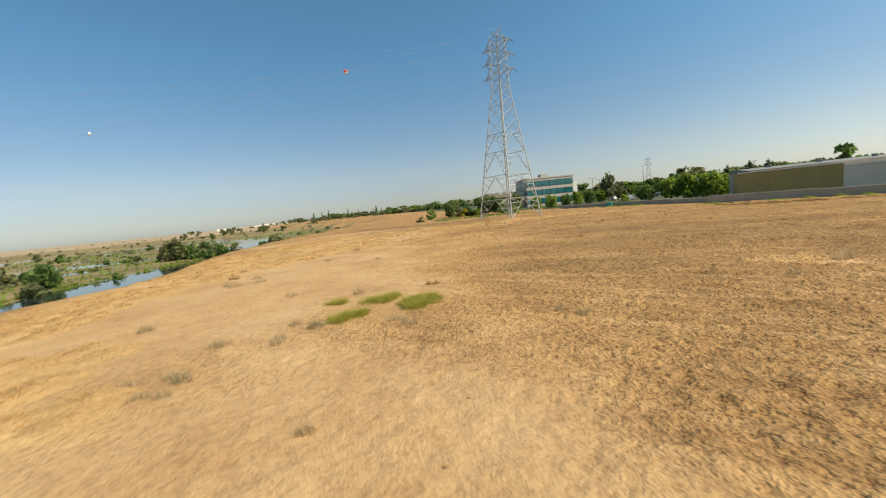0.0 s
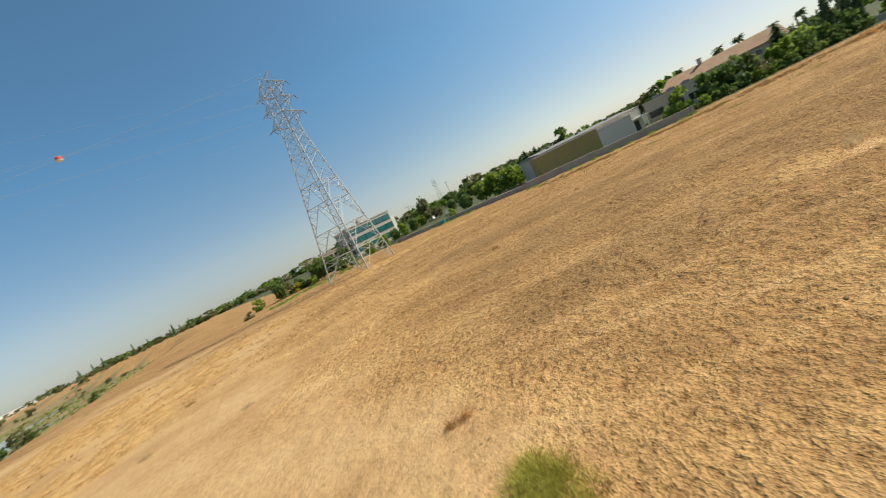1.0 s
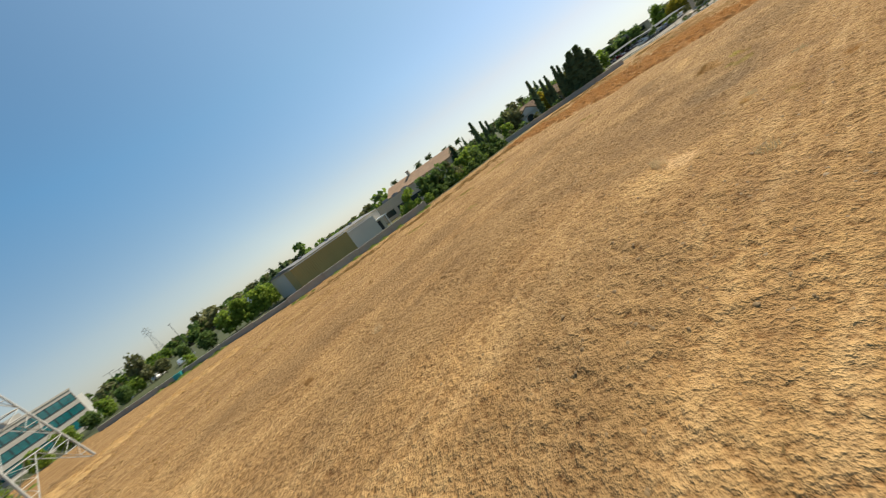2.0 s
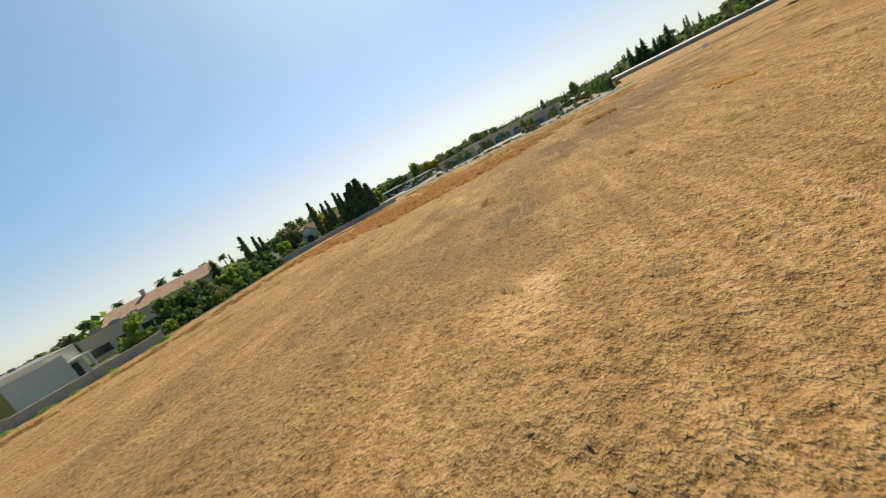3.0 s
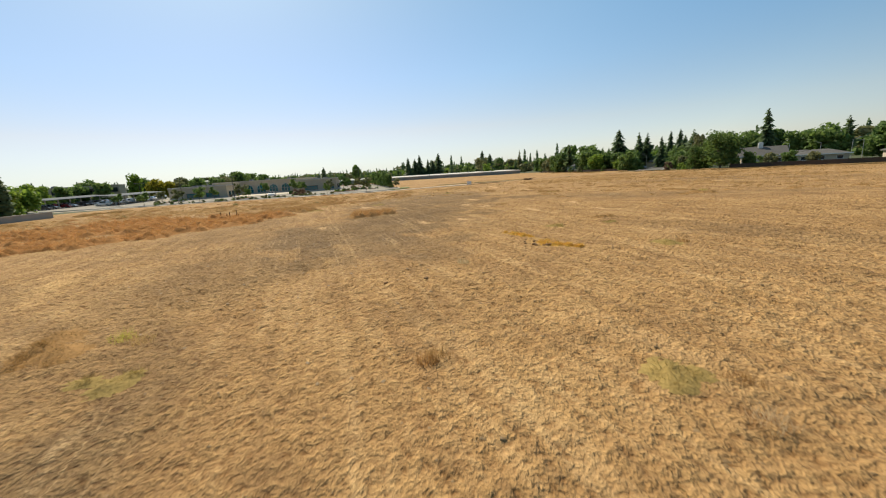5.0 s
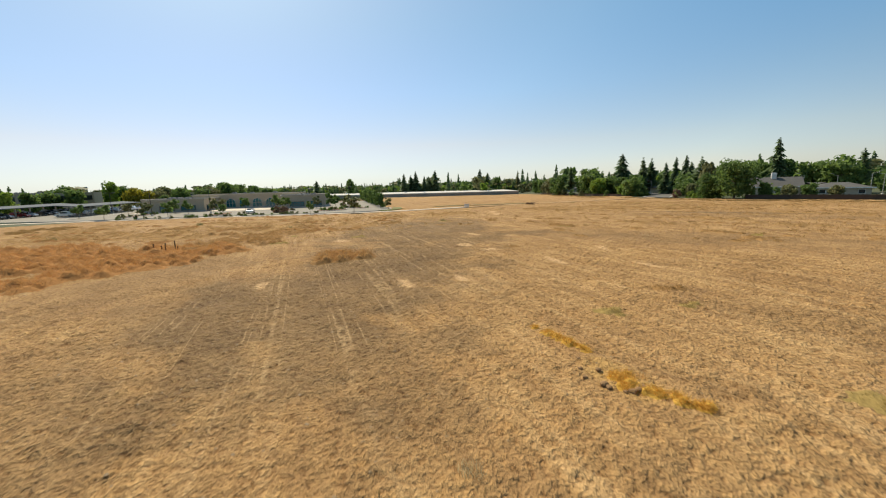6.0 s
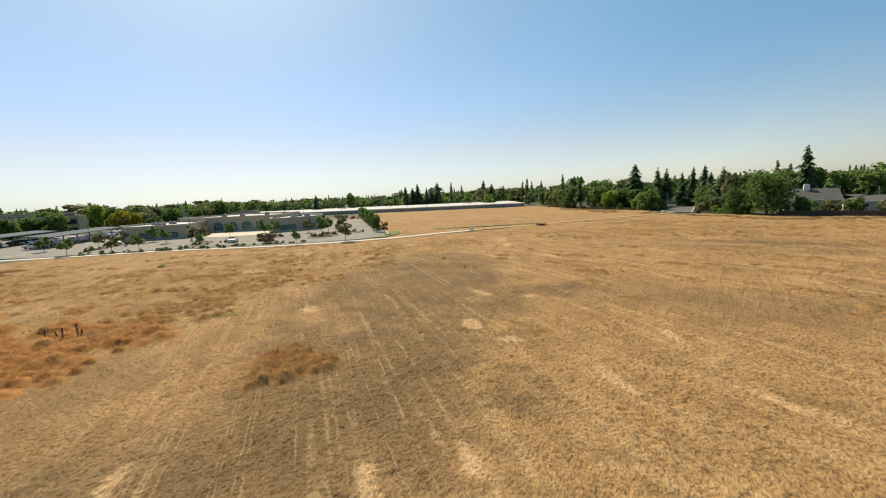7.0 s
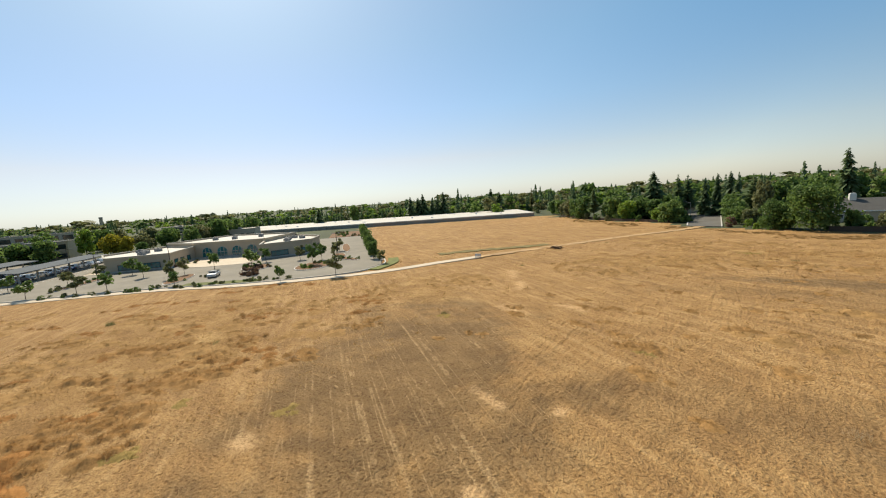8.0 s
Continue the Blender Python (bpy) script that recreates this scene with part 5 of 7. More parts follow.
# ---- cars ----
def make_car(paint, name="car", label="silver sedan parked on asphalt", tall=0.0):
    ob = thing(name, label, "car", z=0.0)
    prof = [(-2.3, 0.35), (-2.36, 0.62), (-2.25, 0.86), (-1.55, 0.98), (-0.75, 1.42 + tall), (0.55, 1.45 + tall), (1.25, 1.0), (2.1, 0.88), (2.34, 0.62), (2.3, 0.35)]
    if tall:
        prof[3] = (-2.2, 1.1)
        prof[4] = (-1.95, 1.42 + tall)
    bm = bmesh.new()
    rows = []
    for y, squeeze in ((-0.9, 0.0), (-0.82, 0.0), (0.82, 0.0), (0.9, 0.0)):
        rows.append([bm.verts.new((px, y * (0.80 if pz > 1.2 else 1.0), pz if abs(y) < 0.85 else min(pz, 1.2) * 0.97 + 0.01)) for px, pz in prof])
    for a, b in zip(rows, rows[1:]):
        for k in range(len(prof)):
            bm.faces.new((a[k - 1], a[k], b[k], b[k - 1]))
    bm.faces.new(rows[0])
    bm.faces.new(rows[-1][::-1])
    part("body", bm, paint, ob)
    h = 1.36 + tall
    part("windscreen", slab(bmesh.new(), [(0.62, -0.62), (1.2, -0.74), (1.2, 0.74), (0.62, 0.62)], lambda x, y: h + 0.03 - (x - 0.62) * 0.62, lambda x, y: h + 0.07 - (x - 0.62) * 0.62), M["glass_car"], ob)
    part("rear_window", slab(bmesh.new(), [(-1.45, -0.72), (-0.8, -0.62), (-0.8, 0.62), (-1.45, 0.72)], lambda x, y: h - 0.30 + (x + 1.45) * 0.5, lambda x, y: h - 0.26 + (x + 1.45) * 0.5), M["glass_car"], ob)
    for s in (-1, 1):
        part("side_window", B(-0.1, s * 0.80, 1.16 + tall * 0.6, 1.7, 0.06, 0.30 + tall * 0.5), M["glass_car"], ob)
        for x in (-1.4, 1.42):
            bm = bmesh.new()
            bar(bm, (x, s * 0.70, 0.33), (x, s * 0.92, 0.33), 0.33, None, 14)
            tyre = part("wheel", bm, M["rubber"], ob)
            bm = bmesh.new()
            bar(bm, (x, s * 0.90, 0.33), (x, s * 0.935, 0.33), 0.2, None, 10)
            part("rim", bm, M["steel"], tyre)
        part("headlight", B(2.26, s * 0.62, 0.72, 0.12, 0.36, 0.14, 0, 0.02), M["white"], ob)
        part("tail_light", B(-2.3, s * 0.66, 0.78, 0.1, 0.3, 0.16, 0, 0.02), M["red"], ob)
    return ob


COLOURS = ["silver", "white", "black", "dark red", "dark blue", "grey"]
MODELS = [make_car(PAINTS[k], "car", f"{COLOURS[k]} car standing on the asphalt", 0.0 if k % 2 == 0 else 0.25) for k in range(6)]
_used = set()


def park(kind, x, y, turn, lift=0.14):
    m = pose(x, y, float(gz(x, y)) + lift, 0, 0, turn)
    if kind not in _used:
        _used.add(kind)
        MODELS[kind].matrix_basis = m
        tagged(MODELS[kind], group="parked cars")
        return
    copy_thing(MODELS[kind], m)


park(0, 137.3, -52.8, 146)
rc = random.Random(4)
for k in range(15):
    if k not in (3, 9):
        park(rc.choice((0, 1, 1, 2, 4, 5)), 189.5 + k * 2.75, -22.0 - k * 1.95, 55 + rc.uniform(-2, 2))
for k in range(12):
    if k not in (2, 5):
        park(rc.choice((0, 1, 2, 3, 5)), 196 + k * 2.75, -8.0 - k * 1.95, 235 + rc.uniform(-2, 2))
for k in range(9):
    park(rc.choice((0, 1, 5, 2)), 205 + k * 2.8, 12.0 - k * 1.9, 55 + rc.uniform(-2, 2))
for x, y, t, k in ((214, -74, 20, 1), (222, -70, 20, 0), (236, -84, 110, 1), (60, -198, 85, 0), (92, 140, 20, 1), (98, 136, 20, 0), (84, 146, 20, 2), (70, 152, 15, 1), (78, 125, 60, 0), (66, 133, 60, 1)):
    park(k, x, y, t, 0.14 if y < 60 else 0.02)


# ---- solar carports ----
def carport(x, y, turn, L, label):
    ob = thing("solar_carport", label, "carport", x, y, turn)
    bm = B(L / 2, 0, 3.35, L, 6.0, 0.18)
    cn = part("canopy", bm, M["panel"], ob, "pale tilted panel canopy")
    for v in cn.data.vertices:
        v.co.z += v.co.y * 0.09
    part("beam", B(L / 2, -0.6, 3.1, L, 0.25, 0.3), M["white"], ob)
    n = int(L / 6)
    for k in range(n):
        px = L * (k + 0.5) / n
        part("post", B(px, -0.6, 1.4, 0.3, 0.3, 3.2), M["stucco_trim"], ob)
        part("strut", B(px, 0.3, 3.05, 0.16, 5.2, 0.18), M["white"], ob)
    return ob


carport(184.5, -22.2, -35.4, 40, "long solar carport over parked cars")
carport(196, -7.0, -35.4, 38, "solar carport over a second row of cars")
carport(201, 17.0, -35.4, 34, "far solar carport beside trees")


# ---- lamps ----
def lamp_post(x, y, height, turn, label, heads=2, curved=False):
    ob = thing("street_lamp" if curved else "parking_lamp", label, "lamp post", x, y, turn)
    bm = bmesh.new()
    bar(bm, (0, 0, -0.1), (0, 0, height), 0.10, 0.06, 8)
    part("pole", bm, M["steel"] if curved else M["dark_steel"], ob)
    part("base", B(0, 0, 0.25, 0.5, 0.5, 0.6, 0, 0.04), M["kerb"], ob)
    for k in range(heads):
        s = 1 if k == 0 else -1
        bm = bmesh.new()
        if curved:
            p = Vector((0, 0, height))
            for a in (30, 60, 90):
                q = Vector((s * 2.2 * math.sin(radians(a)) * 0.8, 0, height + 0.7 * (1 - math.cos(radians(a)))))
                bar(bm, p, q, 0.05, None, 6)
                p = q
        else:
            p = Vector((s * 1.0, 0, height - 0.05))
            bar(bm, (0, 0, height - 0.1), p, 0.04, None, 6)
        arm = part("arm", bm, M["steel"] if curved else M["dark_steel"], ob)
        part("lamp_head", B(p.x + s * 0.25, 0, p.z, 0.7, 0.32, 0.14, 0, 0.03), M["roof_grey"], arm)


for x, y, t in ((161, -36, 20), (155.5, -49.5, 20), (131, -83, 100), (176, -98, 40), (203, -36, 60)):
    lamp_post(x, y, 7.2, t, "tall dark car-park lamp with twin heads")
for x, y, h, t in ((8.7, -188, 7.0, 30), (0.2, -187.2, 6.6, 30), (-7.6, -186, 7.0, 200), (-9.6, -182, 6.6, 20), (60, -205, 6.5, 10)):
    lamp_post(x, y, h, t, "pale curved street lamp behind a fence", 1, True)
for x, y, h, t in ((100, 122, 9.0, 70), (74.5, 140, 11.5, 70), (60, 150, 9.5, 10), (66, 158, 9, 10)):
    lamp_post(x, y, h, t, "tall car-park lamp behind the block wall", 2)

# ---- trees: planted along the car park and drives ----
Y = ("young", "leaf", "young leafy tree staked beside the footpath")
for x, y, h, w in ((152.4, -23.6, 4.4, 1.1), (148.2, -30.6, 4.6, 1.2), (144.4, -34.8, 4.8, 1.0), (134.2, -44.0, 3.8, 0.9), (114.0, -56.6, 4.0, 0.8), (106.9, -65.0, 4.8, 1.1), (109.0, -79.6, 4.0, 1.0), (163.0, -31, 4.4, 1.1), (171, -22, 4.4, 1.1), (172, -38, 4.2, 1.1)):
    tree("young", x, y, h * 0.95, w, ("leaf", "leaf_olive", "leaf")[int(x) % 3], "young leafy tree on mulch beside the car park", "car-park trees")
for x, y, h, w, m in ((126.3, -72.0, 6.2, 0.8, "leaf"), (151, -58, 5.0, 1.0, "leaf"), (141.5, -63.5, 5.6, 1.1, "leaf"), (149.5, -50.5, 4.6, 0.8, "leaf_olive"), (146, -46.5, 5.2, 0.7, "leaf_olive"), (135.2, -85.5, 4.8, 1.0, "leaf_olive"), (144, -93, 4.6, 1.0, "leaf_olive"),
                      (133, -79, 4.8, 0.9, "leaf"), (140, -76.5, 4.6, 1.0, "leaf_olive"), (148, -70.5, 4.6, 1.0, "leaf"), (157.6, -44, 4.6, 1.0, "leaf"), (168, -44, 4.8, 1.0, "leaf")):
    tree("young", x, y, h, w, m, "small rounded tree in a planted island", "island trees")
for k in range(13):
    tree("tall", 117.5 + k * 6.2, -84.5 - k * 4.75, 5.2 + (k * 37 % 10) * 0.13, 0.85, "leaf", "narrow green tree in a row along the drive", "row of drive trees")
rs = random.Random(11)


def shrubs(n, ring_fn, mats, hmin, hmax, label, group):
    for _ in range(n):
        x, y = ring_fn()
        tree("bush", x, y, rs.uniform(hmin, hmax), rs.uniform(0.8, 1.2), rs.choice(mats), label, group)


shrubs(16, lambda: disc(125, -71.5, rs.uniform(2, 5.6), rs.uniform(1, 3.6), -55, 7)[rs.randrange(7)], ("leaf", "leaf_olive", "leaf_light"), 0.7, 1.3, "low clipped shrub in mulch", "island shrubs")
shrubs(9, lambda: (143 + rs.uniform(-6, 6) * 0.79, -47.5 - rs.uniform(-6, 6) * 0.62 + rs.uniform(-1, 1)), ("leaf", "leaf_olive"), 0.6, 1.1, "low shrub on a car-park island", "island shrubs")
shrubs(12, lambda: (140.5 + rs.uniform(-4, 4), -64 + rs.uniform(-2.5, 2.5)), ("leaf", "leaf_olive", "brown_leaf"), 0.7, 1.5, "rounded shrub on a planted island", "island shrubs")
shrubs(18, lambda: (lambda k: (156 + k * 1.0 + rs.uniform(-1, 1), -27 - k * 0.85 + rs.uniform(-1.2, 1.2)))(rs.uniform(0, 18)), ("leaf", "leaf_olive"), 0.6, 1.1, "low shrub along the car park", "car-park shrubs")
shrubs(14, lambda: (lambda k: (154.5 - k * 0.94 + 1.5, -19 - k * 1.0))(rs.uniform(1, 40)), ("leaf_olive", "leaf"), 0.5, 1.0, "low shrub beside the footpath", "path shrubs")
shrubs(26, lambda: (lambda k: (188 + k * 1.9 + rs.uniform(-1, 1), -132 - k * 0.95 + rs.uniform(-4, 4)))(rs.uniform(0, 17)), ("leaf_olive", "leaf"), 0.8, 1.5, "round shrub in a mulched bed", "bed shrubs")
shrubs(14, lambda: (lambda k: (137 + k, -86 - k * 0.74 + rs.uniform(-1, 1)))(rs.uniform(-4, 30)), ("leaf_olive", "leaf", "brown_leaf"), 0.7, 1.2, "low shrub beside the drive", "drive shrubs")
shrubs(8, lambda: (172 + rs.uniform(-3, 12) * 0.8, -56 - rs.uniform(-3, 12) * 0.75), ("leaf_olive", "leaf", "brown_leaf"), 0.7, 1.3, "low shrub against the stucco wall", "wall shrubs")
shrubs(12, lambda: (lambda k: (120.5 + 13 * k, -82.9 + 1.5 * k + rs.uniform(-0.6, 0.6)))(rs.uniform(0.05, 0.95)), ("leaf_olive", "leaf"), 0.6, 1.2, "low shrub in the strip behind the turning circle", "circle shrubs")
for x, y in ((128.4, -57.6), (129.6, -58.8), (131, -57.3)):
    tree("bush", x, y, 1.9, 1.0, "brown_leaf", "reddish rounded shrub beside the drive", "reddish shrubs")

shrubs(26, lambda: (lambda k: (150.5 - k * 0.86 + rs.uniform(-0.5, 0.5), -23.5 - k * 0.86 + rs.uniform(-0.4, 0.4)))(rs.uniform(1, 34)), ("leaf_olive", "leaf", "leaf"), 0.5, 0.9, "small clipped shrub along the kerb", "kerb shrubs")
shrubs(18, lambda: (lambda k: (114 + k * 0.88 + rs.uniform(-0.5, 0.5), -60 + k * 0.72 + rs.uniform(-0.5, 0.5)))(rs.uniform(0, 14)), ("leaf_olive", "leaf"), 0.5, 0.9, "small shrub on the verge of the turning circle", "kerb shrubs")
shrubs(24, lambda: (lambda k: (119 + k * 0.8 + rs.uniform(-0.6, 0.6), -88 - k * 0.6 + rs.uniform(-0.6, 0.6)))(rs.uniform(0, 60)), ("leaf_olive", "leaf", "leaf_light"), 0.6, 1.2, "low shrub in the strip along the drive", "drive shrubs")

# trees round the offices
for x, y, h, w, m in ((269, -29, 9.0, 1.0, "leaf"), (258, -22, 8.5, 1.0, "leaf"), (262, -36, 9.5, 1.0, "leaf"), (258, -48, 13.5, 0.75, "leaf_light"), (256, -56, 10, 0.9, "leaf_yellow"), (252, -60, 8.5, 0.9, "leaf_yellow"),
                      (250, -14, 9, 1.0, "leaf_light"), (246, 2, 9, 1.0, "leaf"), (240, 12, 9.5, 1.1, "leaf_light"), (238, 24, 10, 1.0, "leaf"), (246, 32, 11, 0.9, "leaf"), (262, -68, 9, 1.0, "leaf_olive"), (270, -80, 10, 1.0, "leaf"), (284, -76, 11, 1.0, "leaf_olive"),
                      (264, -90, 9, 1.0, "leaf"), (276, -98, 10, 1.0, "leaf_olive"), (290, -88, 10, 1.0, "leaf"), (234, -62, 6, 1.0, "leaf"), (300, -60, 12, 1.0, "leaf"), (310, -40, 12, 1.0, "leaf"), (320, -70, 11, 1.0, "leaf_olive")):
    tree("tall" if w < 0.9 else "broad", x, y, h, w, m, "leafy green tree beside the offices" if m != "leaf_yellow" else "yellowing leafy tree beside the car park", "office trees")
for k, (x, y, h) in enumerate(((280, -107, 13.2), (286, -112, 12.0), (293, -104, 11.8), (300, -116, 12.5), (308, -122, 12.0), (314, -128, 12.6), (322, -136, 12.2), (296, -124, 12), (330, -150, 12), (288, -98, 10.5))):
    tree("broad", x, y, h, 0.95, "leaf", "large dark rounded tree behind the offices", "tree belt")

# cypresses and conifers by the houses
for x, y, h in ((128.2, 22.3, 11.6), (129.2, 19.0, 9.8), (129.8, 17.3, 10.0), (130.8, 14.2, 11.2), (131.2, 12.9, 10.4), (112.5, 40.5, 10.6), (114.6, 38.2, 9.4), (115.8, 37.0, 8.6)):
    tree("cypress", x, y, h, 1.05, "needle", "slender dark Italian cypress behind a wall", "cypresses")
for x, y, h, w in ((130.6, 10.8, 9.6, 2.0), (131.6, 8.6, 11.8, 2.1), (132.8, 6.2, 12.2, 2.2), (134.0, 3.6, 9.6, 2.1), (132.2, 9.4, 10.4, 2.0)):
    tree("cypress", x, y, h, w, "needle", "dense dark evergreen at the corner of the wall", "corner evergreens", category="evergreen")
for k in range(16):
    f = k / 15
    tree("bush", 112.5 + 17.5 * f + rs.uniform(-0.4, 0.4), 38 - 28 * f + rs.uniform(-0.5, 0.5), rs.uniform(1.6, 2.6), rs.uniform(0.9, 1.2), rs.choice(("leaf", "leaf", "leaf_olive")), "green garden shrub showing above the wall", "garden shrubs")
tree("broad", 133.0, 31.0, 9.2, 0.9, "leaf_olive", "spreading airy tree beside the white house", "house trees")
for x, y, h, w, m in ((124, 34, 5.2, 1.0, "leaf_light"), (119, 41, 5.6, 1.0, "leaf"), (117, 47, 5.8, 1.0, "leaf_light"), (136, 20, 7.5, 0.9, "leaf_yellow"), (139, 12, 7.8, 0.9, "leaf_yellow"), (150, 12, 8, 1.0, "leaf_light"), (156, 2, 7.5, 1.0, "leaf_light"), (165, -2, 8, 1.0, "leaf_light"), (172, 6, 8, 1.0, "leaf"), (178, 14, 8.5, 1.0, "leaf"),
                      (190, 26, 8.5, 1.0, "leaf"), (200, 34, 9, 1.0, "leaf_light"), (212, 44, 9, 1.0, "leaf"), (152, 22, 7, 1.0, "leaf")):
    tree("broad", x, y, h, w, m, "leafy green tree behind the wall", "garden trees")
for x, y, h in ((155.2, 55.8, 10.0), (150, 47.5, 9.6), (158, 63, 10.2), (141, 30.5, 9.3), (145, 27, 9.2), (128, 77, 9.8), (126, 65, 10.2), (131, 62, 10.6), (125, 84, 9.0)):
    palm(x, y, h, "fan palm rising above the roofs")
# hedge and trees between the warehouse and the houses
for x, y, h, w, m in ((80.2, 55.6, 5.4, 1.05, "leaf_light"), (87.0, 51.0, 6.2, 1.25, "leaf"), (89.8, 48.0, 5.8, 1.25, "leaf"), (85.4, 52.4, 5.0, 1.2, "leaf"), (92, 46, 5.2, 1.0, "leaf_olive"), (96.5, 44.0, 5.4, 1.0, "leaf_light"), (99, 41.5, 4.6, 1.1, "leaf"), (104.0, 39.0, 5.0, 1.1, "leaf"), (107.0, 37.0, 4.6, 1.0, "leaf"), (106, 43, 5.6, 1.0, "leaf_light")):
    tree("bush", x, y, h, w * 0.8, m, "dense green bush at the field's edge", "edge bushes", category="bush")
for k in range(16):
    f = k / 15
    tree("bush", 80 + 27 * f, 50.5 - 15.5 * f + rs.uniform(-0.6, 0.6), rs.uniform(1.6, 2.3), 1.1, rs.choice(("leaf", "leaf_light", "leaf")), "clipped green hedge plant at the field's edge", "hedge")
tree("conifer", 118.5, 50.5, 9.4, 1.6, "needle", "dark pointed conifer beside a tile roof", "house conifers")

# trees behind the tower and the block wall
for x, y, h, w, m, sh in ((5.0, 130, 4.6, 1.0, "leaf_olive", "bush"), (9.5, 128, 3.4, 1.1, "leaf", "bush"), (11.5, 121, 2.4, 1.1, "leaf_light", "bush"), (19, 117, 3.0, 1.1, "leaf", "bush"), (22, 113, 2.2, 1.1, "leaf_light", "bush"), (-6, 112, 1.6, 1.2, "leaf_olive", "bush"), (3.2, 126, 5.4, 0.85, "leaf", "broad"), (-3.0, 127, 3.0, 1.0, "leaf_light", "bush"), (7.8, 126.5, 3.0, 0.9, "leaf_yellow", "bush"), (14.4, 124.5, 6.4, 0.9, "leaf", "broad"), (17.5, 121, 5.6, 0.9, "leaf", "broad"), (24, 124, 3.0, 1.0, "leaf", "bush"), (32, 128, 4.4, 1.0, "leaf_light", "broad"), (38, 131, 4.6, 1.0, "leaf_light", "broad"), (44, 134, 4.4, 1.0, "leaf", "broad"),
                          (50, 140, 5, 1.0, "leaf_light", "broad"), (56, 143, 4.8, 1.0, "leaf", "broad"), (63, 150, 5.0, 1.0, "leaf_light", "broad"), (70, 148, 5, 1.0, "leaf_olive", "broad"), (77, 147, 5, 1.0, "leaf", "broad"), (30, 152, 6, 1.0, "leaf", "broad"), (22, 150, 6, 1.0, "leaf", "broad"),
                          (61.5, 102, 6.2, 1.0, "leaf_light", "broad"), (65, 100, 6.8, 1.0, "leaf_light", "broad"), (68.5, 97.5, 6.6, 1.0, "leaf_light", "broad"), (72, 98, 5.6, 1.0, "leaf_light", "broad"), (56, 104, 4.6, 1.0, "leaf", "broad"), (48, 100, 2.6, 1.0, "leaf_light", "bush"), (66, 150, 11, 0.85, "leaf_olive", "tall"),
                          (102, 133, 6.5, 1.0, "leaf", "broad"), (106, 128, 7, 1.0, "leaf", "broad"), (98, 141, 6, 1.0, "leaf", "broad")):
    tree(sh, x, y, h, w, m, "green tree behind the tower and block wall" if sh != "bush" else "green shrub on the far side of the field", "far-side trees", category="tree" if sh != "bush" else "shrub")
for x, y, h in ((84, 112, 8.2), (88, 109, 8.8), (92, 106, 8.0), (96, 112, 9)):
    tree("conifer", x, y, h, 1.7, "needle", "dark pine behind the warehouse", "warehouse pines")

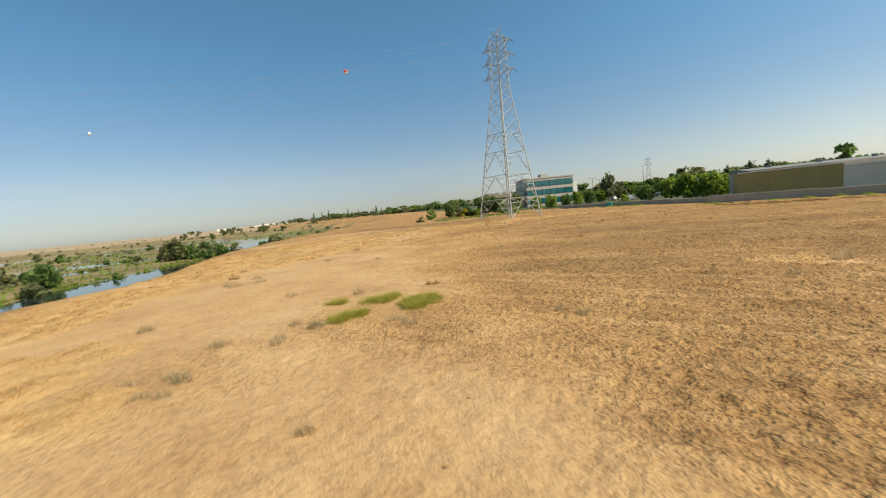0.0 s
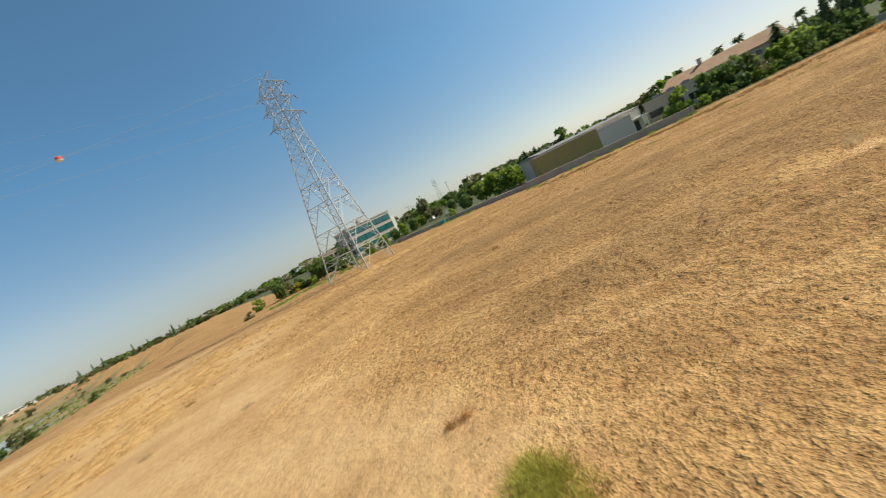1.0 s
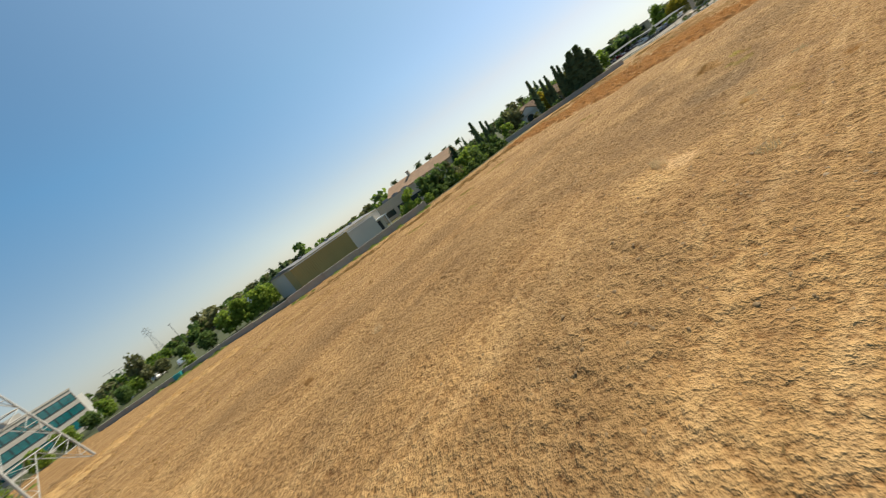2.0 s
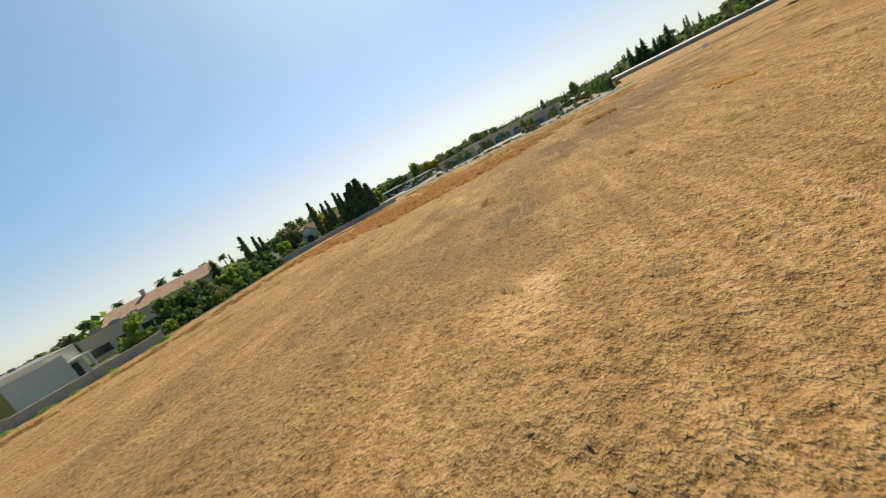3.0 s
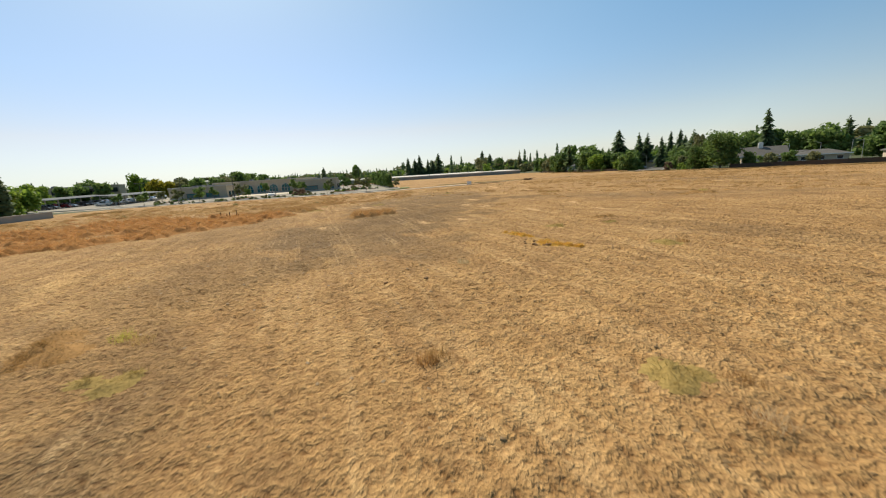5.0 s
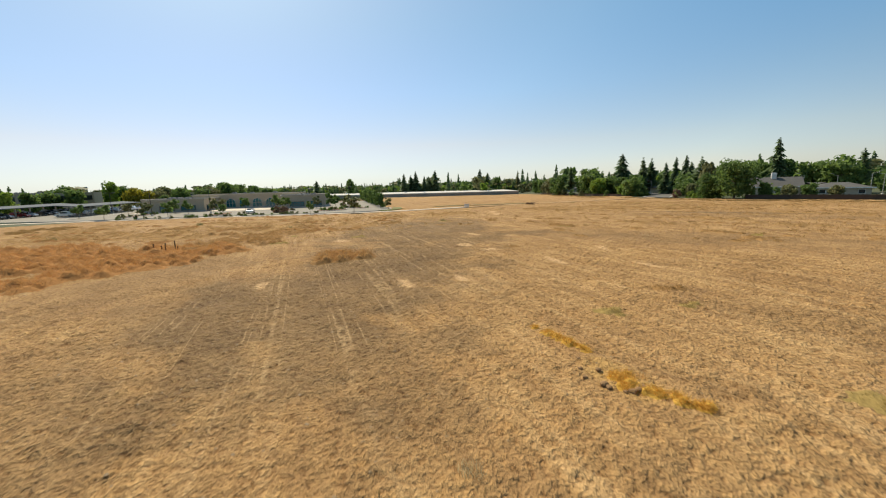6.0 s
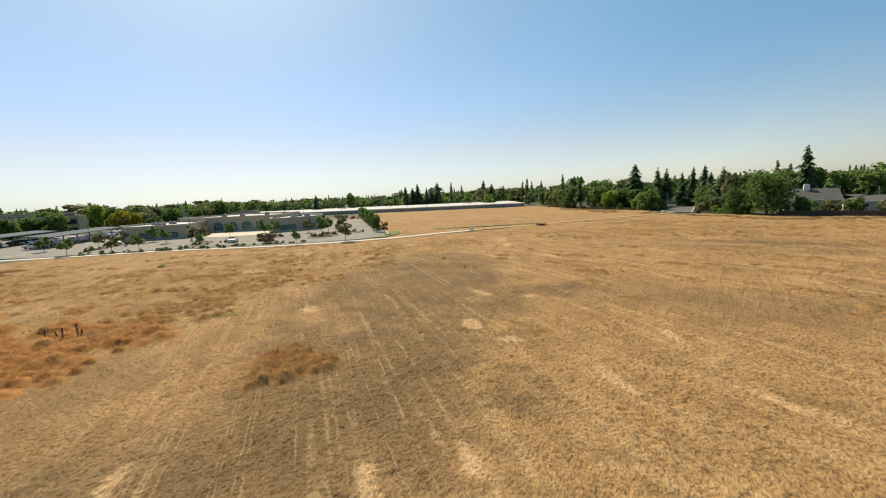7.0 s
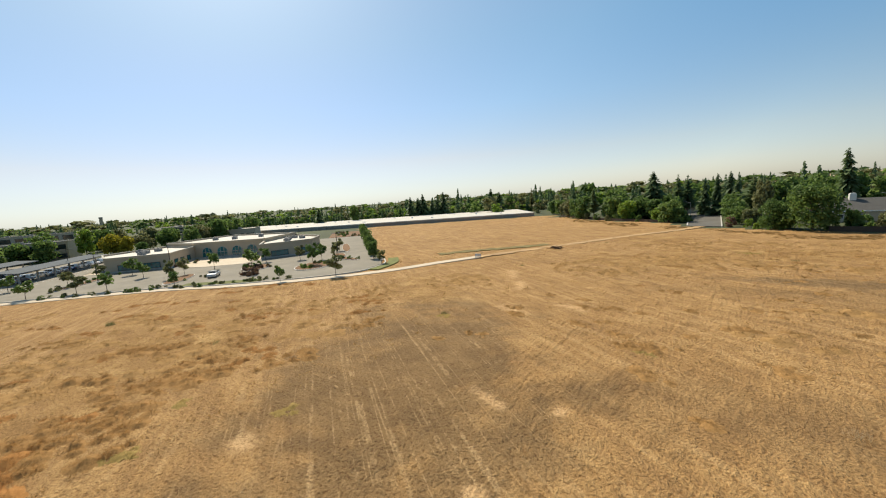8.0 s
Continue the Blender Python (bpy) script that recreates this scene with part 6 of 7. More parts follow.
# big trees by the houses at the far end
tree("spread", 28.0, -154.5, 12.6, 1.05, "leaf", "large spreading green tree at the field's edge", "edge trees")
tree("spread", 35.5, -158.0, 8.6, 0.9, "leaf", "rounded green tree beside a larger one", "edge trees")
tree("conifer", 15.1, -210.5, 23.0, 1.15, "needle", "tall tapering redwood above the roofs", "redwood trees")
tree("conifer", 75.2, -214, 21.0, 1.5, "needle", "tall dark cedar with drooping branches", "cedars")
for x, y, h, w, sh, m in ((66.1, -217, 18.8, 0.8, "pine", "needle"), (63.0, -221, 18.4, 0.8, "pine", "needle"), (52, -219, 18.0, 1.0, "conifer", "needle"), (47.5, -216, 18.4, 1.0, "conifer", "needle"), (40, -196, 16.4, 1.0, "pine", "needle"), (45.0, -212, 15, 1.1, "conifer", "needle"), (57, -226, 16, 1.1, "conifer", "needle"),
                          (37.5, -190, 14.6, 0.7, "tall", "leaf_olive"), (33, -200, 14, 0.9, "tall", "leaf"), (29, -215, 15, 0.9, "tall", "leaf"), (20.6, -222, 15, 1.0, "broad", "leaf"), (11, -228, 15, 1.0, "broad", "leaf"), (5, -212, 13, 1.0, "broad", "leaf"), (-3, -205, 14, 1.0, "broad", "leaf"), (-10, -214, 17, 0.9, "pine", "needle"), (-20, -208, 14, 1.1, "broad", "leaf"), (-30, -210, 16, 1.1, "conifer", "needle"), (-26, -198, 12, 1.1, "broad", "leaf"), (-42, -200, 13, 1.1, "broad", "leaf"),
                          (101, -212, 15.6, 0.8, "pine", "needle"), (92, -214, 14.6, 0.9, "broad", "leaf"), (88, -207, 12.6, 1.0, "broad", "leaf"), (83, -200, 9.0, 1.0, "broad", "leaf_light"), (108, -218, 12, 0.9, "broad", "leaf"), (114, -226, 10.6, 0.9, "broad", "leaf"), (120, -234, 10, 1.0, "broad", "leaf_olive"), (78, -206, 10, 1.0, "broad", "leaf"), (72, -202, 9, 1.1, "broad", "leaf"), (66, -198, 7.6, 1.1, "broad", "leaf"), (70, -193, 5.2, 1.1, "broad", "leaf_light"),
                          (124, -240, 5.6, 0.9, "broad", "leaf_yellow"), (44, -176, 6, 1.1, "broad", "leaf"), (40, -172, 5.4, 1.1, "broad", "leaf_olive"), (128, -246, 9, 1.0, "broad", "leaf_olive"), (134, -254, 10, 1.0, "broad", "leaf"), (142, -264, 10, 1.0, "broad", "leaf"),
                          (213.6, -299, 21.8, 1.45, "conifer", "needle"), (207.5, -302, 18.5, 1.45, "conifer", "needle"), (246.8, -275.6, 22.0, 1.45, "conifer", "needle"), (251, -272, 16, 1.45, "conifer", "needle"), (260, -264, 21.4, 1.3, "conifer", "needle"), (264, -262, 18, 1.3, "conifer", "needle"), (268, -257, 19.6, 1.3, "conifer", "needle"), (255, -270, 17, 1.0, "conifer", "needle"), (184, -315, 20, 0.55, "pine", "leaf_olive"), (318, -200, 15, 1.45, "conifer", "needle"), (300, -222, 16.5, 0.8, "tall", "leaf")):
    tree(sh, x, y, h, w, m, {"conifer": "tall dark green conifer beyond the field", "pine": "tall pine with a bare lower trunk", "tall": "upright leafy tree beyond the houses", "broad": "rounded leafy tree at the field's far edge"}[sh], "far-edge trees")
for x, y, h, m in ((45.2, -167.2, 3.0, "brown_leaf"), (62.5, -191, 6.5, "leaf"), (60.2, -186, 5.2, "leaf"), (41, -166, 2.6, "leaf_light"), (37.5, -163, 3.0, "leaf"), (39, -160, 2.0, "leaf_light"), (34, -157, 2.4, "leaf"), (14.5, -152.5, 3.6, "leaf_olive"), (20, -156, 3.4, "leaf"), (24, -158, 3.6, "leaf"), (17, -160, 3.4, "leaf"), (105, -213, 3.4, "leaf_olive"), (98, -206.5, 3.0, "leaf"), (91, -200, 3.0, "leaf_olive"), (112, -220, 2.6, "leaf_olive"), (118, -229, 2.8, "leaf"), (123, -235, 2.2, "leaf_olive"), (77, -193, 3.2, "leaf")):
    tree("bush", x, y, h, 0.85, m, "dense shrub along the far edge of the field" if m != "brown_leaf" else "dry brown shrub at the end of the street", "far-edge shrubs")


for x, y, h, w, m in ((65, -187, 8.5, 1.0, "leaf"), (67, -207, 10, 1.0, "leaf"), (68.5, -222, 11, 1.0, "leaf"), (70, -240, 11, 1.0, "leaf_olive"), (45, -186, 8, 0.9, "leaf"), (46, -200, 10, 0.9, "leaf"), (20.5, -156.5, 5.2, 0.9, "leaf"), (15, -155, 4.4, 1.0, "leaf_olive"), (10.5, -153.5, 4.6, 1.0, "leaf"), (5, -152.5, 4.0, 1.0, "leaf_olive"), (32.5, -160, 7.0, 0.9, "leaf")):
    tree("broad", x, y, h, w, m, "leafy garden tree at the field's far edge", "street trees")
for k in range(24):
    f = k / 23
    tree("bush", 126 - 60 * f + rs.uniform(-1.5, 1.5), -233 + 46 * f + rs.uniform(-1, 3), rs.uniform(0.5, 1.1), rs.uniform(1.0, 1.5), rs.choice(("leaf_olive", "brown_leaf", "leaf_olive")), "low dry scrub on the bank at the field's edge", "edge scrub", category="shrub")


# ---- distant woods: far too many to count ----
def small_conifer(seed):
    """A plain far-off conifer of unit height: drooping fans of needles round a spire."""
    r = np.random.RandomState(seed)
    n = 46
    z = np.linspace(0.03, 0.97, n)
    a = np.arange(n) * 2.4 + r.uniform(-0.4, 0.4, n)
    reach = (0.17 * (1 - z) ** 0.8 + 0.012) * r.uniform(0.7, 1.25, n)
    c = np.stack([np.cos(a) * reach * 0.5, np.sin(a) * reach * 0.5, z], 1)
    d = np.stack([np.cos(a), np.sin(a), 0.5 + 0 * a], 1)
    return cards(c, d + r.normal(size=d.shape) * 0.3, reach * 0.62 + 0.012, r, 0.75)


def woods():
    r = np.random.RandomState(77)
    base = [crown_quads(900 + k, 9, 11, (0.46, 0.34, 0.42)[k], 0.05, 0.095) for k in range(3)] + [small_conifer(950 + k) for k in range(3)]
    groups = {"needle": [], "leaf": [], "leaf_olive": [], "leaf_light": []}
    n = 0
    while n < 2600:
        az, far = r.uniform(-22, 205), 280 + 2300 * r.uniform() ** 2.1
        x, y = 20 + far * math.sin(radians(az)), far * math.cos(radians(az))
        if az < 6 and far < 560 - az * 8:
            continue
        if far < 420 and (y > -135 - (x - 300) * 1.3 or x < 160) and y > -255 and x > 60 and y < 0:
            continue
        if x > 100 and -270 < y < -90 and (x - 152) * 0.61 - (y + 252) * 0.79 > -125 and far < 470:
            continue
        if 60 < az < 80 and far < 330 or (az > 150 and far < 300 and x > 40):
            continue
        if 46 < x < 66 and -330 < y < -160:
            continue
        k = r.randint(6) if not (-6 < az < 62 and far < 900) else r.randint(3)
        h = r.uniform(6.5, 13) if k < 3 else r.uniform(9, 16)
        if r.uniform() < 0.08:
            h *= 1.35
        if az > 135 and far > 330:
            h *= 1.25
        if far > 650:
            h *= 1.25
        s = h * r.uniform(0.8, 1.2) * (2.3 if far > 650 and k < 3 else 1.35 if far > 450 and k < 3 else 1.0)
        a = r.uniform(0, 6.28)
        c, q = math.cos(a), math.sin(a)
        v = (base[k] * np.array([s, s, h])) @ np.array([[c, q, 0], [-q, c, 0], [0, 0, 1]]) + np.array([x, y, gzf(x, y) - 0.5])
        groups["needle" if k >= 3 else r.choice(("leaf", "leaf", "leaf_olive", "leaf_olive", "leaf_light"))].append(v)
        n += 1
    for _ in range(330):
        f, back = r.uniform(-0.15, 1.1), r.uniform(0, 60)
        x, y = 205 + 200 * f + back * 0.55, -318 + 150 * f - back * 0.75
        k = r.randint(6)
        h = r.uniform(6, 10.5) if k < 3 else r.uniform(8, 13)
        s = h * r.uniform(0.8, 1.2)
        v = base[k] * np.array([s, s, h]) + np.array([x, y, gzf(x, y) - 0.5])
        groups["needle" if k >= 3 else r.choice(("leaf", "leaf", "leaf_olive", "leaf_light"))].append(v)
    for m, label in (("needle", "distant dark conifers among town roofs"), ("leaf", "distant belt of green town trees"), ("leaf_olive", "distant belt of olive-green trees"), ("leaf_light", "distant lighter green trees in the town")):
        tagged(new("far_woods", quads_mesh("far_woods", np.concatenate(groups[m]), M[m])), label, "woods", kind="stuff")


woods()
for x, y, t, W, D, H in ((150, 260, -30, 40, 20, 6), (60, 300, 0, 50, 22, 8), (210, 200, -60, 45, 20, 6), (430, -120, -110, 50, 25, 7), (420, -20, -100, 45, 25, 9), (380, 60, -90, 50, 22, 8), (470, -230, -130, 50, 25, 7), (260, -400, -150, 20, 12, 5), (330, -330, -140, 22, 12, 5)):
    low_block("distant_building", "distant low building among trees", x, y, t, W, D, H, rs.choice(("stucco_beige", "stucco", "stucco_white")), 6)
ob = thing("water_tower", "distant cylindrical tower above the treetops", "tower", 1421, -244)
bm = bmesh.new()
bar(bm, (0, 0, -1), (0, 0, 25), 4.0, None, 16)
part("shaft", bm, M["stucco"], ob)
bm = bmesh.new()
bar(bm, (0, 0, 25.0), (0, 0, 28.5), 4.6, 4.2, 16)
part("cap", bm, M["block"], ob)

# ---- river flat: bushes, reeds, far farm buildings ----
rv = random.Random(21)
for x, y, h, m in ((-127, 110, 4.6, "leaf_olive"), (-132, 114, 5.6, "leaf_olive"), (-126, 116, 4.4, "leaf"), (-104, 99.5, 6.0, "leaf"), (-109, 103, 6.6, "leaf"), (-114, 107, 5.6, "leaf"), (-94, 86, 3.4, "leaf_olive"), (-97, 89, 3.0, "leaf_olive"), (-91, 99, 2.0, "leaf_olive"), (-95, 110, 2.4, "leaf"), (-111, 156, 8.0, "leaf_olive"), (-107, 154, 8.4, "leaf_olive"), (-103, 155, 6.4, "leaf"), (-98, 158, 6.0, "leaf"), (-94, 163, 4.8, "leaf"), (-108, 172, 5.4, "leaf_olive"), (-104, 178, 5.2, "leaf"), (-100, 184, 5.0, "leaf_olive"), (-92, 196, 4.2, "leaf"), (-88, 206, 4.0, "leaf_olive"), (-154, 183, 3.2, "leaf"), (-146, 178, 3.0, "leaf"), (-138, 172, 2.8, "leaf_olive"), (-236, 236, 5.0, "leaf"), (-222, 210, 4.2, "leaf_olive")):
    tree("bush", x, y, h, 0.9 if h > 5 else 1.1, m, "willowy green tree leaning over the river bank" if h >= 5 else "low green bush on the river flat", "river trees", category="tree" if h >= 5 else "shrub")
for _ in range(70):
    far = 170 + 650 * rv.random() ** 1.4
    az = rv.uniform(-62, -14)
    x, y = far * math.sin(radians(az)), far * math.cos(radians(az))
    if crest(y) - x < 45 or gzf(x, y) < WATER_Z + 0.25:
        continue
    tree("bush", x, y, rv.uniform(2.0, 4.8), 1.1, rv.choice(("leaf", "leaf_olive", "leaf_olive", "leaf_olive")), "low bush on the river flat", "river bushes")


def far_scrub():
    """Low scrub over the far flats and a thin tree line on the horizon, past counting."""
    r = np.random.RandomState(8)
    base = [crown_quads(970 + k, 6, 10, 0.7, -0.1, 0.16) for k in range(3)]
    out, far_line = [], []
    for _ in range(430):
        far, az = 190 + 1100 * r.uniform() ** 1.7, r.uniform(-64, -6)
        x, y = far * math.sin(radians(az)), far * math.cos(radians(az))
        z = gzf(x, y)
        if crest(y) - x < 30 or z < WATER_Z + 0.1:
            continue
        h = r.uniform(0.7, 2.4)
        q = base[r.randint(3)] * np.array([h * 1.5, h * 1.5, h]) + np.array([x, y, z])
        out.append(q)
    for _ in range(330):
        far, az = r.uniform(620, 1500), r.uniform(-34, 6)
        if az < -20 and r.uniform() < 0.5:
            continue
        x, y = far * math.sin(radians(az)), far * math.cos(radians(az))
        h = r.uniform(5, 11)
        far_line.append(base[r.randint(3)] * np.array([h * 0.9, h * 0.9, h]) + np.array([x, y, gzf(x, y)]))
    tagged(new("scrub", quads_mesh("scrub", np.concatenate(out), M["leaf_olive"])), "olive-green scrub scattered over the river flat", "scrub", kind="stuff")
    tagged(new("far_trees", quads_mesh("far_trees", np.concatenate(far_line), M["leaf_olive"])), "thin dark line of trees on the horizon", "woods", kind="stuff")


far_scrub()


def reeds():
    r = np.random.RandomState(5)
    quad, v = [], []
    n = 9000
    far = 60 + 420 * r.uniform(0, 1, n) ** 1.5
    az = np.radians(r.uniform(-75, -10, n))
    x, y = far * np.sin(az), far * np.cos(az)
    z = ground_z(x, y, False)
    ok = (z < WATER_Z + 0.95) & (z > WATER_Z - 0.15) & (crest(y) - x > 20)
    x, y, z, far = x[ok], y[ok], z[ok], far[ok]
    h = r.uniform(0.3, 0.9, len(x))
    w = 0.35 + far / 500
    t = r.uniform(0, 6.28, len(x))
    v = np.stack([np.stack([x - np.cos(t) * w, y - np.sin(t) * w, z - 0.2], 1), np.stack([x + np.cos(t) * w, y + np.sin(t) * w, z - 0.2], 1), np.stack([x + np.cos(t + 1) * w * 0.4, y + np.sin(t + 1) * w * 0.4, z + h], 1)], 1)
    tagged(new("reeds", tris_mesh("reeds", v, M["leaf_light"])), "green reeds along the water's edge", "reeds", kind="stuff")


reeds()
for k in range(16):
    az = -30 + k * 0.9 + rv.uniform(-0.3, 0.3)
    far = 1500 + rv.uniform(0, 300)
    low_block("farm_building", "distant pale farm building on the plain", far * math.sin(radians(az)), far * math.cos(radians(az)), -az, rv.uniform(20, 60), 20, rv.uniform(5, 9), rv.choice(("stucco_white", "stucco_white", "stucco_beige")), 0)


# ---- the field: straw stubble, tall dry grass, weeds ----
def stubble(n, x0, x1, y0, y1, hmin, hmax, seed, mat, name, label, where=None, flat=2.2, thick=0.022):
    """Short straw stalks, most of them lying, in loose clots."""
    r = np.random.RandomState(seed)
    m = n // 6
    cx, cy = r.uniform(x0, x1, m), r.uniform(y0, y1, m)
    k = r.randint(0, m, n)
    x, y = cx[k] + r.normal(0, 0.16, n), cy[k] + r.normal(0, 0.16, n)
    ok = (crest(y) - x < 6)
    if where is not None:
        ok &= where(x, y)
    x, y = x[ok], y[ok]
    z = ground_z(x, y) - 0.015
    n = len(x)
    h = r.uniform(hmin, hmax, n)
    t, u = r.uniform(0, 6.283, n), r.uniform(0, 6.283, n)
    l = h * r.uniform(0.3, flat, n)
    w = thick * r.uniform(0.6, 1.5, n)
    v = np.stack([np.stack([x - np.cos(t) * w, y - np.sin(t) * w, z], 1), np.stack([x + np.cos(t) * w, y + np.sin(t) * w, z], 1), np.stack([x + np.cos(u) * l, y + np.sin(u) * l, z + h], 1)], 1)
    tagged(new(name, tris_mesh(name, v, M[mat])), label, "grass", kind="stuff")


def row_wave(x, y):
    """Mown swathes: thick and thin stubble by turns across the rows."""
    s = (x * 0.534 + y * 0.845) + 0.8 * fbm(x, y, 0.05, 61)
    sandy = ((x + 14) / 17) ** 2 + ((y - 20) / 36) ** 2 + 0.5 * fbm(x, y, 0.2, 63) > 1.1
    soil = (((x - 63) * 0.588 - (y + 41) * 0.809) / 24) ** 2 + (((x - 63) * 0.809 + (y + 41) * 0.588) / 11.5) ** 2 < 1 + 0.4 * fbm(x, y, 0.3, 64)
    dusk = (((x - 30) * 0.927 - (y - 13) * 0.375) / 12) ** 2 + (((x - 30) * 0.375 + (y - 13) * 0.927) / 5.5) ** 2 < 1 + 0.5 * fbm(x, y, 0.3, 65)
    return (np.sin(s * 4.2) + 0.9 * fbm(x, y, 0.25, 62) > np.where(soil, 1.0, np.where(dusk, 0.6, -0.25))) & sandy


stubble(36000, -26, 66, -52, 46, 0.03, 0.07, 1, "straw", "stubble", "mown straw stubble lying in clots on the field", row_wave, 3.2, 0.016)
stubble(80000, -26, 110, -130, 76, 0.08, 0.2, 2, "straw", "stubble", "coarser straw stubble over the wider field", lambda x, y: (x > 66) | (y < -52) | (y > 46), 1.6, 0.04)


STRETCH = [(2, -4), (-1, 8), (0, 20), (8, 24), (18, 17), (28, 3), (36, -8), (46, -24), (52, -36)]


def clods(n, reach, low, high, mat, seed, label, rows=0.0):
    """Crumbly lumps along a stretch of the field: low, five-sided, of uneven size."""
    r = np.random.RandomState(seed)
    leg = r.randint(0, len(STRETCH) - 1, n)
    a, b = np.array(STRETCH)[leg], np.array(STRETCH)[leg + 1]
    f = r.uniform(0, 1, (n, 1))
    p = a + (b - a) * f + r.normal(0, reach, (n, 2))
    x, y = p[:, 0], p[:, 1]
    s_ = (x * 0.534 + y * 0.845) + 0.8 * fbm(x, y, 0.05, 61)
    ok = (crest(y) - x < -2) & (((x + 14) / 13) ** 2 + ((y - 20) / 32) ** 2 + 0.5 * fbm(x, y, 0.2, 63) > 1.0) & (np.sin(s_ * 4.2) * rows + fbm(x, y, 0.35, 66) > r.uniform(-1.2, 0.5, n))
    x, y = x[ok], y[ok]
    n = len(x)
    z = ground_z(x, y) - 0.015
    s = low + (high - low) * r.uniform(0, 1, n) ** 2.6
    t = r.uniform(0, 6.283, n)
    ring = []
    for k in range(5):
        w = s * r.uniform(0.7, 1.3, n)
        ring.append(np.stack([x + np.cos(t + k * 1.2566) * w * 1.25, y + np.sin(t + k * 1.2566) * w * 0.95, z], 1))
    top = np.stack([x + r.normal(0, 0.25, n) * s, y + r.normal(0, 0.25, n) * s, z + 0.012 + s * r.uniform(0.25, 0.5, n)], 1)
    verts = np.stack(ring + [top], 1).reshape(-1, 3)
    k = np.arange(n)[:, None] * 6
    faces = np.concatenate([k + [[j, (j + 1) % 5, 5]] for j in range(5)])
    tagged(new("clods", mesh_from("clods", verts, faces, [M[mat]])), label, "soil", kind="stuff")


clods(14000, 10.0, 0.02, 0.07, "clod", 3, "small brown clods of soil among the straw", 0.3)


def grass_bank(name, label, mat, spots, n, height, thick=0.05, size0=0.35, size1=1.1, thatch=""):
    """Dry grass in soft drifting mounds over the given oval spots (x, y, rx, ry, turn)."""
    r = np.random.RandomState(len(spots) * 7 + n)
    out, tv, tf, base = [], [], [], 0
    area = sum(a[2] * a[3] for a in spots)
    for cx, cy, rx, ry, turn in spots:
        m = int(n * rx * ry / area)
        clumps = max(3, m // 130)
        a, q = r.uniform(0, 6.283, clumps), np.sqrt(r.uniform(0, 1, clumps)) * r.uniform(0.7, 1.15, clumps)
        c, s = math.cos(radians(turn)), math.sin(radians(turn))
        u, w = rx * q * np.cos(a), ry * q * np.sin(a)
        px, py = cx + u * c - w * s, cy + u * s + w * c
        cs = r.uniform(size0, size1, clumps)
        ch = height * (0.35 + 0.7 * cs / size1) * r.uniform(0.6, 1.1, clumps)
        k = r.randint(0, clumps, m)
        size = cs[k]
        d, g = r.uniform(0, 6.283, m), np.abs(r.normal(0, 0.85, m)) * size
        x, y = px[k] + np.cos(d) * g, py[k] + np.sin(d) * g
        z = ground_z(x, y) - 0.03
        h = ch[k] * r.uniform(0.45, 1.0, m) * np.exp(-(g / (size + 0.1)) ** 2 * 0.9) + 0.03
        if thatch:
            # a matted mound below, with only the tips of the blades standing out of it
            step = max(0.06, size1 / 5)
            R = max(rx, ry) * 1.2 + size1
            gx, gy = np.meshgrid(np.arange(cx - R, cx + R, step), np.arange(cy - R, cy + R, step), indexing="ij")
            H = np.zeros(gx.shape)
            for k2 in range(clumps):
                ii = slice(max(0, int((px[k2] - 2 * cs[k2] - cx + R) / step)), int((px[k2] + 2 * cs[k2] - cx + R) / step) + 2)
                jj = slice(max(0, int((py[k2] - 2 * cs[k2] - cy + R) / step)), int((py[k2] + 2 * cs[k2] - cy + R) / step) + 2)
                dd = ((gx[ii, jj] - px[k2]) ** 2 + (gy[ii, jj] - py[k2]) ** 2) / cs[k2] ** 2
                H[ii, jj] = np.maximum(H[ii, jj], 0.62 * ch[k2] * np.exp(-1.5 * dd))
            H = H * (1 + 0.28 * r.uniform(-1, 1, H.shape)) - 0.05 * height - 0.015
            nx, ny = H.shape
            V = np.stack([gx, gy, ground_z(gx, gy) + H], -1).reshape(-1, 3)
            i, j = np.meshgrid(np.arange(nx - 1), np.arange(ny - 1), indexing="ij")
            f = (i * ny + j).ravel()
            F = np.stack([f, f + ny, f + ny + 1, f + 1], 1)
            F = F[(H.ravel()[F] > -0.01).any(1)]
            used, inv = np.unique(F, return_inverse=True)
            tv.append(V[used])
            tf.append(inv.reshape(-1, 4) + base)
            base += len(used)
            z = z + 0.5 * h
            h = h * 0.62
        t, e = r.uniform(0, 6.283, m), d + r.normal(0, 1.0, m)
        l = h * r.uniform(0.4, 1.7, m)
        wd = thick * r.uniform(0.6, 1.4, m)
        out.append(np.stack([np.stack([x - np.cos(t) * wd, y - np.sin(t) * wd, z], 1), np.stack([x + np.cos(t) * wd, y + np.sin(t) * wd, z], 1), np.stack([x + np.cos(e) * l, y + np.sin(e) * l, z + h], 1)], 1))
    ob = new(name, tris_mesh(name, np.concatenate(out), M[mat]))
    tagged(ob, label, "tall grass", kind="stuff")
    if thatch:
        tagged(new(name + "_thatch", mesh_from(name + "_thatch", np.concatenate(tv), np.concatenate(tf), [M[thatch]], None, True)), label + ", its matted lower layer", "tall grass", kind="stuff")


